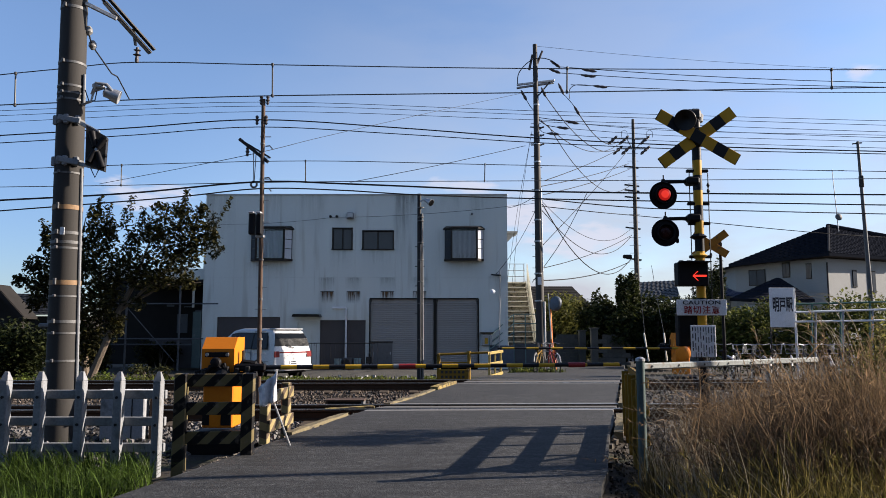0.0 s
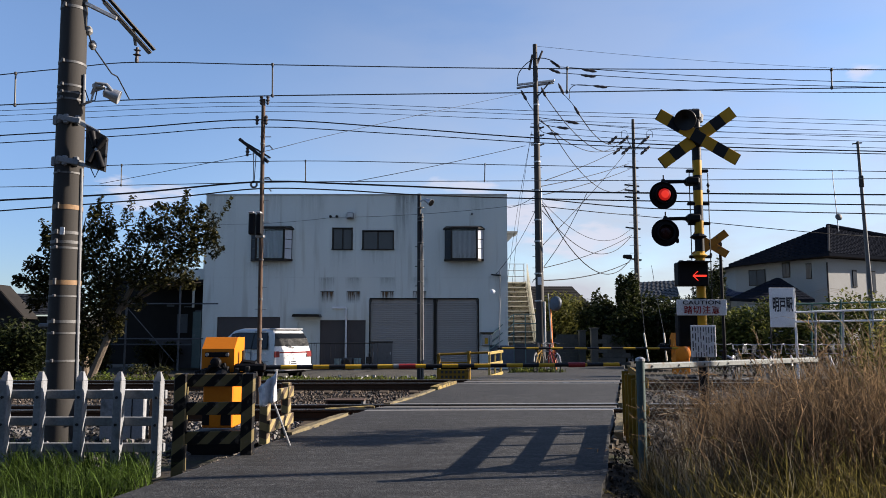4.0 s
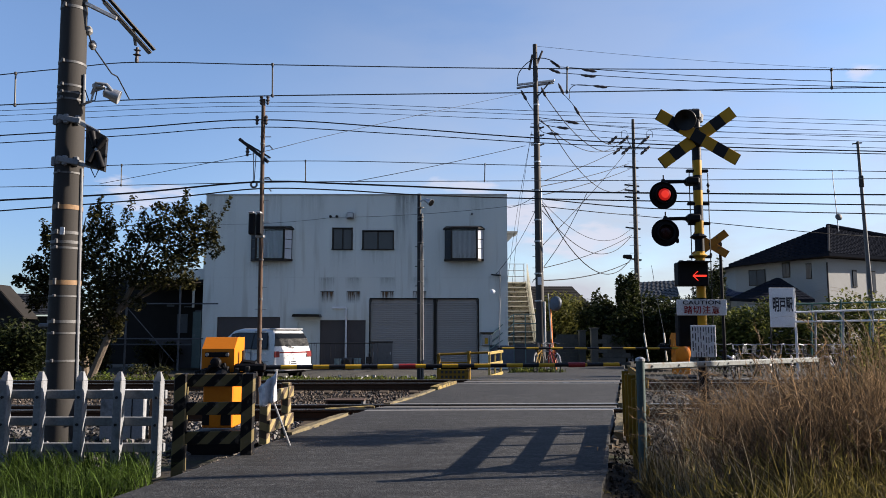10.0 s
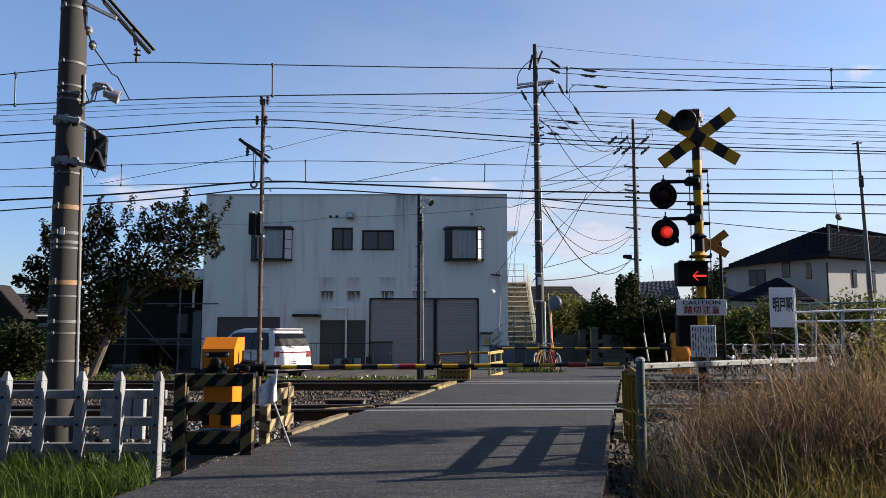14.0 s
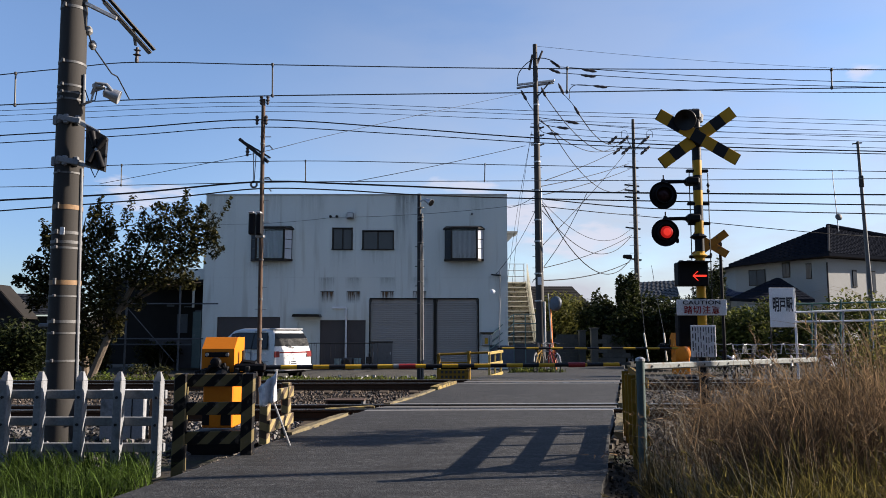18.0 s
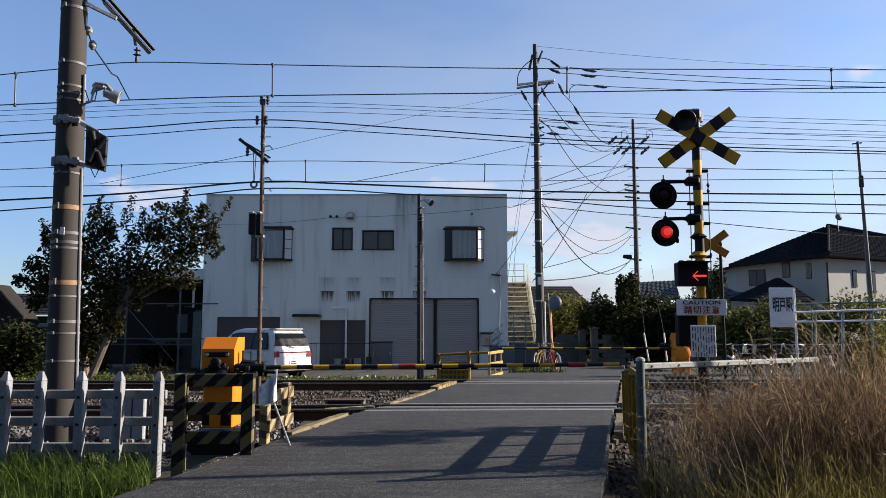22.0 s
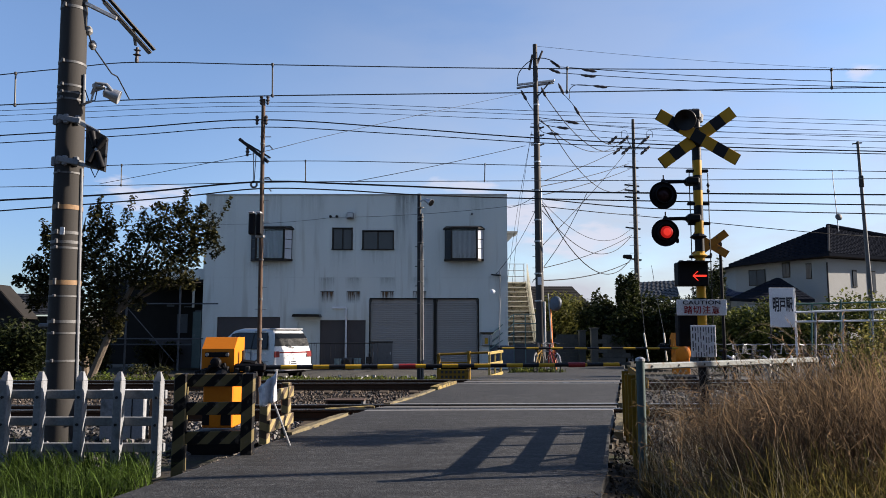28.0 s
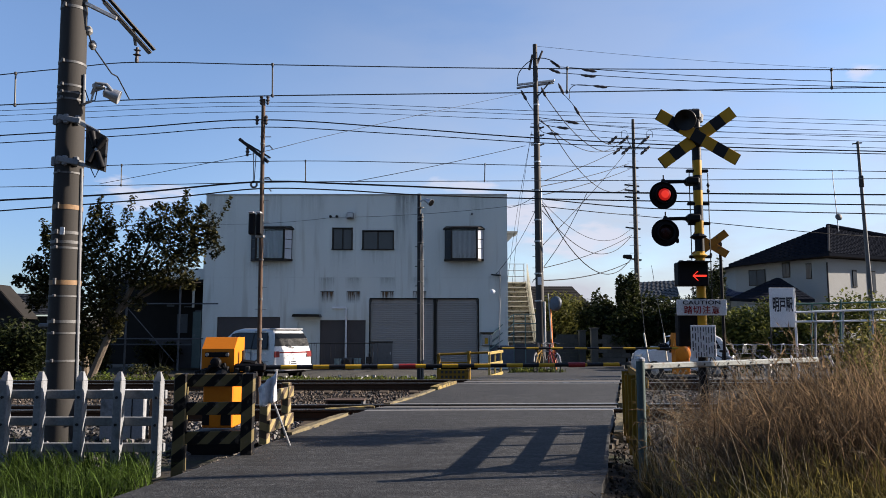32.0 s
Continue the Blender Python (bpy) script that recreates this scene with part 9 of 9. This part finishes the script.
# broad-leaved weed at the bank's top
for k, (x, y, n) in enumerate(((2.72, 4.85, 620), (2.92, 5.0, 620), (2.85, 4.6, 560), (3.05, 5.1, 560), (2.64, 4.4, 420), (2.98, 4.85, 560), (2.78, 4.75, 480))):
    g = Geo()
    leaf_clump(g, (0, 0, 0.66), (0.20, 0.20, 0.34), int(0.7 * n), 0.034, rs)
    leaf_clump(g, (0.03, 0, 0.98), (0.10, 0.10, 0.20), n // 5, 0.030, rs)
    for _ in range(6):
        g.tube([(0.02 * rs.random(), 0.02 * rs.random(), 0), (rs.gauss(0, 0.05), rs.gauss(0, 0.05), 0.5), (rs.gauss(0, 0.1), rs.gauss(0, 0.1), 1.08)], 0.005, 4, 0.002)
    tuft("weed_plant", raw_mesh("weed", g, WEED), "bushy green broad-leaved weed above the dry grass", x, y, 1.0, 0.7)


def patch(g, n, x0, x1, y0, y1, hmin, hmax, wid, rs, ok, lean=-0.08, bend=1.0):
    for _ in range(n):
        x, y = rs.uniform(x0, x1), rs.uniform(y0, y1)
        if not ok(x, y):
            continue
        h, a, b = rs.uniform(hmin, hmax), rs.uniform(0, 6.28), rs.gauss(0, bend)
        droop = 0.45 * min(1.0, abs(b))
        z0 = surface_z(x, y) - 0.02
        w = wid * rs.uniform(0.6, 1.4)
        px, py = -math.sin(a) * w, math.cos(a) * w
        dx, dy = (lean + b * math.cos(a)) * h, b * math.sin(a) * h
        k = len(g.v)
        for t, f in ((0, 1.0), (0.4, 0.9), (0.75, 0.65), (1.0, 0.1)):
            g.v += [(x + dx * t * t - px * f, y + dy * t * t - py * f, z0 + h * (t - droop * t ** 3)), (x + dx * t * t + px * f, y + dy * t * t + py * f, z0 + h * (t - droop * t ** 3))]
        g.f += [(k, k + 1, k + 3, k + 2), (k + 2, k + 3, k + 5, k + 4), (k + 4, k + 5, k + 7, k + 6)]


rs = random.Random(31)
g = Geo()
patch(g, 5000, -5.6, -2.2, 5.2, 7.6, 0.10, 0.46, 0.0036, rs, lambda x, y: x < road_left(y) - 0.22 and x < -0.385 * y and noise.noise(Vector((x * 2.2, y * 2.2, 1))) > -0.35)
for _ in range(270):
    x, y = rs.uniform(-5.4, -2.3), rs.uniform(5.3, 7.5)
    if x > road_left(y) - 0.3 or x > -0.4 * y:
        continue
    h_ = blades(66, (0.10, 0.10), 0.08, rs.uniform(0.22, 0.64) * (0.75 + 0.5 * noise.noise(Vector((x * 1.7, y * 1.7, 9)))), 0.0040, (rs.gauss(0, 0.25), rs.gauss(0, 0.25)), rs, 0.0, 1.1)
    k, z = len(g.v), surface_z(x, y)
    g.v += [(p[0] + x, p[1] + y, p[2] + z) for p in h_.v]
    g.f += [tuple(k + i for i in f) for f in h_.f]
for _ in range(60):
    x, y = rs.uniform(-5.4, -2.5), rs.uniform(5.4, 6.6)
    if x > road_left(y) - 0.35 or x > -0.4 * y:
        continue
    leaf_clump(g, (x, y, surface_z(x, y) + rs.uniform(0.08, 0.22)), (0.10, 0.10, 0.08), 14, 0.026, rs)
tagged(new("green_grass", raw_mesh("green_grass", g, GRASS_LUSH)), "lush green grass at the foot of the white fence", "grass", kind="stuff")
g = Geo()
patch(g, 13000, 1.3, 5.2, 2.6, 7.2, 0.10, 0.46, 0.0032, rs, lambda x, y: x > 0.375 * y + 0.36 + 0.05 * math.sin(9 * y))
tagged(new("bank_grass", raw_mesh("bank_grass", g, GRASS_DRY)), "short dry grass covering the roadside bank", "grass", kind="stuff")
g = Geo()
patch(g, 8500, 1.4, 3.4, 4.6, 6.9, 0.12, 0.56, 0.0032, rs, lambda x, y: road_right(y) + 0.30 < x < road_right(y) + 1.6 and noise.noise(Vector((x * 3, y * 3, 2))) > -0.2, bend=0.4)
tagged(new("verge_grass", raw_mesh("verge_grass", g, VERGE)), "low dull grass on the verge before the chain-link fence", "grass", kind="stuff")
g = Geo()
patch(g, 14000, -13, 0.4, 18.7, 20.6, 0.10, 0.34, 0.018, rs, lambda x, y: x < road_left(y) - 0.3 and noise.noise(Vector((x * 0.8, y, 0))) > -0.25)
patch(g, 18000, -9.5, 0.8, 20.2, 25.8, 0.04, 0.17, 0.014, rs, lambda x, y: noise.noise(Vector((x * 0.9, y * 0.7, 5))) > -0.22 + 0.06 * (y - 20.2))
patch(g, 1400, 2.2, 3.9, 23.6, 25.2, 0.08, 0.3, 0.012, rs, lambda x, y: noise.noise(Vector((x * 1.6, y, 7))) > -0.2)
patch(g, 900, 0.2, 3.2, 20.0, 24.0, 0.10, 0.3, 0.012, rs, lambda x, y: x < road_left(y) - 0.1)
tagged(new("trackside_weeds", raw_mesh("trackside_weeds", g, GRASS_GREEN)), "strip of green weeds along the far track", "grass", kind="stuff")


# low broad-leaved weeds beside the far track and at the utility pole's foot
rs = random.Random(37)
g = Geo()
for x0, x1, y0, y1, n in ((-11.0, -0.2, 18.9, 20.4, 130), (-8.0, 0.2, 20.4, 22.2, 40), (2.3, 3.9, 23.6, 24.8, 26)):
    for _ in range(n):
        x, y = rs.uniform(x0, x1), rs.uniform(y0, y1)
        if y < 22 and x > road_left(y) - 0.25:
            continue
        h_ = rs.uniform(0.06, 0.15) if x > -8 else rs.uniform(0.10, 0.24)
        leaf_clump(g, (x, y, surface_z(x, y) + h_), (rs.uniform(0.12, 0.34), 0.16, h_), 60, 0.08, rs)
tagged(new("low_weeds", raw_mesh("low_weeds", g, WEED_LOW)), "low leafy green weeds beside the far track", "weeds", kind="stuff")

# dead vines tangled in the chain-link fence
g = Geo()
for _ in range(170):
    t = 0.03 + 0.62 * rs.random() ** 0.8
    p = Vector((PX0 + (PX1 - PX0) * t, PY0 + (PY1 - PY0) * t - 0.03, rs.uniform(-0.2, 0.5)))
    v = Vector((rs.uniform(-0.5, 0.6), rs.uniform(-0.2, 0.3), rs.uniform(0.3, 1.0)))
    pts = [tuple(p)]
    for _ in range(rs.randint(5, 11)):
        v = (v + Vector((rs.gauss(0, 0.6), rs.gauss(0, 0.25), rs.gauss(-0.12, 0.55)))).normalized()
        p = p + v * 0.06
        if p.z > 0.95 or p.z < -0.25 or p.x < PX0 + 0.03:
            break
        pts.append(tuple(p))
    if len(pts) > 2:
        g.tube(pts, rs.uniform(0.0022, 0.0048), 4)
tagged(new("dead_vines", raw_mesh("dead_vines", g, VINE)), "grey-brown dead vines tangled in the chain-link fence", "vines", kind="stuff")


# ---- closing the place beside and behind the camera ----
# unseen hedges, added to hold back sky light from behind
for k in range(7):
    bush("hedge", "unseen dark hedge added behind the camera against sky light", (-15 + 5.0 * k, -4.8 - 0.6 * (k % 2), -0.2), (3.0, 1.5, 4.6), 3600, 0.5, LEAF_DARK, 40 + k, 16)


def loose_tree(x, y, seed, lift=0.0):
    """An unseen thin-leaved tree beside the view, added so its broken shade falls on the road."""
    r_ = random.Random(seed)
    t_ = thing("roadside_tree", "unseen slender loose-leaved tree added to shade the road", "tree", pose(x, y, ground_z(x, y)))
    part("trunk", Geo().tube([(0, 0, -0.1), (0.05, 0, 1.2), (-0.05, 0.05, 2.6), (0.0, 0, 3.8 + 0.6 * lift)], 0.06, 8, 0.02), BARK, t_, "", True)
    for k in range(7):
        a, z = 0.9 * k, 1.5 + lift + (0.32 - 0.08 * lift) * k
        e_ = (0.8 * math.cos(a), 0.32 * math.sin(a), z + 0.5)
        part("limb", Geo().tube([(0, 0, z), (0.4 * math.cos(a), 0.16 * math.sin(a), z + 0.2), e_], 0.02, 6, 0.008), BARK, t_, "", True)
        g = Geo()
        leaf_clump(g, e_, (0.40, 0.26, 0.26), 170, 0.11, r_)
        leaf_part("foliage", g, LEAF_OLIVE, t_)


loose_tree(8.7, 9.5, 51, 1.25)


# pole outside the view, added for the shadow stripe it casts
post_r = thing("roadside_pole", "unseen grey steel pole added for its shadow on the road", "pole", pose(7.2, 7.45, 0))
part("shaft", Geo().cyl((0, 0, -0.4), (0, 0, 6.5), 0.07, 0.05, 14), GALV, post_r, "", True)
part("cap", Geo().lathe([(0.055, 0), (0.05, 0.03), (0.01, 0.05)], pose(0, 0, 6.5), 12), STEEL_DARK, post_r)


# ---- what moves ----
FIRST_CHANGE, PERIOD, LOWER_ON = 0.37, 1.2375, 0.62


def lamp_rows(x, z, upper):
    """The lit insert stands before its dark lens while its lamp is on, and sinks behind it while it is off."""
    on, off = pose(x, -0.128, z), pose(x, -0.03, z)
    rows = [(0.0, on if upper else off)]
    lit = upper
    t, k = FIRST_CHANGE, 0
    while t < 31.96:
        rows.append((t - 1 / FPS, on if lit else off))
        lit = not lit
        rows.append((t, on if lit else off))
        k += 1
        t = FIRST_CHANGE + (k // 2) * PERIOD + (LOWER_ON if k % 2 else 0)
    rows.append((32.0, on if lit else off))
    return rows


WIND = ((0, 0.25), (4, 0.22), (8, 0.4), (10, 0.3), (12, 0.75), (14, 0.8), (17, 0.55), (19, 0.2), (21, 0.22), (23, 0.6), (25, 0.75), (27.5, 0.95), (28.5, 1.1), (30, 1.05), (32, 1.25))


def gust(t, x):
    """Wind from the right: the swell of the clip's gusts, with a flutter that runs through the grass."""
    for (ta, wa), (tb, wb) in zip(WIND, WIND[1:]):
        if t <= tb:
            base = wa + (wb - wa) * smooth(ta, tb, t)
            break
    return base + (0.10 + 0.16 * base) * math.sin(4.3 * t + 1.7 * x) + 0.10 * math.sin(1.7 * t + 0.9 * x)


def motions():
    for (glow, x, z), upper in zip(signal_lamps, (True, False)):
        walk(glow, lamp_rows(x, z, upper))
    for ob, x, y, z, turn, sway in swaying:
        rows = []
        for k in range(81):
            t = 0.4 * k
            lean = 2 - 10 * gust(t, x - 0.4 * y) if sway < 2 else 20 - 42 * gust(t, x - 0.4 * y)
            rows.append((t, Matrix.Translation((x, y, z)) @ Matrix.Rotation(radians(lean * min(sway, 1.0)), 4, "Y") @ Matrix.Rotation(radians(2.0 * math.sin(2.3 * t + 3 * x)), 4, "X") @ Matrix.Rotation(radians(turn if sway < 2 else 0.2 * turn), 4, "Z")))
        walk(ob, rows)
    # the hatchback rolls in along the lane at a steady pace
    pace = 2.6
    walk(hatch, [(2.0 * k, pose(10.2 + pace * (32.0 - 2.0 * k), 27.0, -0.55, 0, 0, 180)) for k in range(17)])
    for w, x, y in hatch_wheels:
        walk(w, [(0.125 * k, pose(x, y, 0.272, 0, math.degrees(pace * 0.125 * k / 0.272), 0)) for k in range(257)])
    for k, ob in enumerate(tree_clumps):
        o = Matrix.Translation(ob.location)
        rows = []
        for j in range(33):
            t = 1.0 * j
            rows.append((t, o @ pose(0, 0, 0, 1.2 * math.sin(1.3 * t + k), 1.8 * math.sin(1.7 * t + 0.8 * k), 0)))
        walk(ob, rows)


motions()
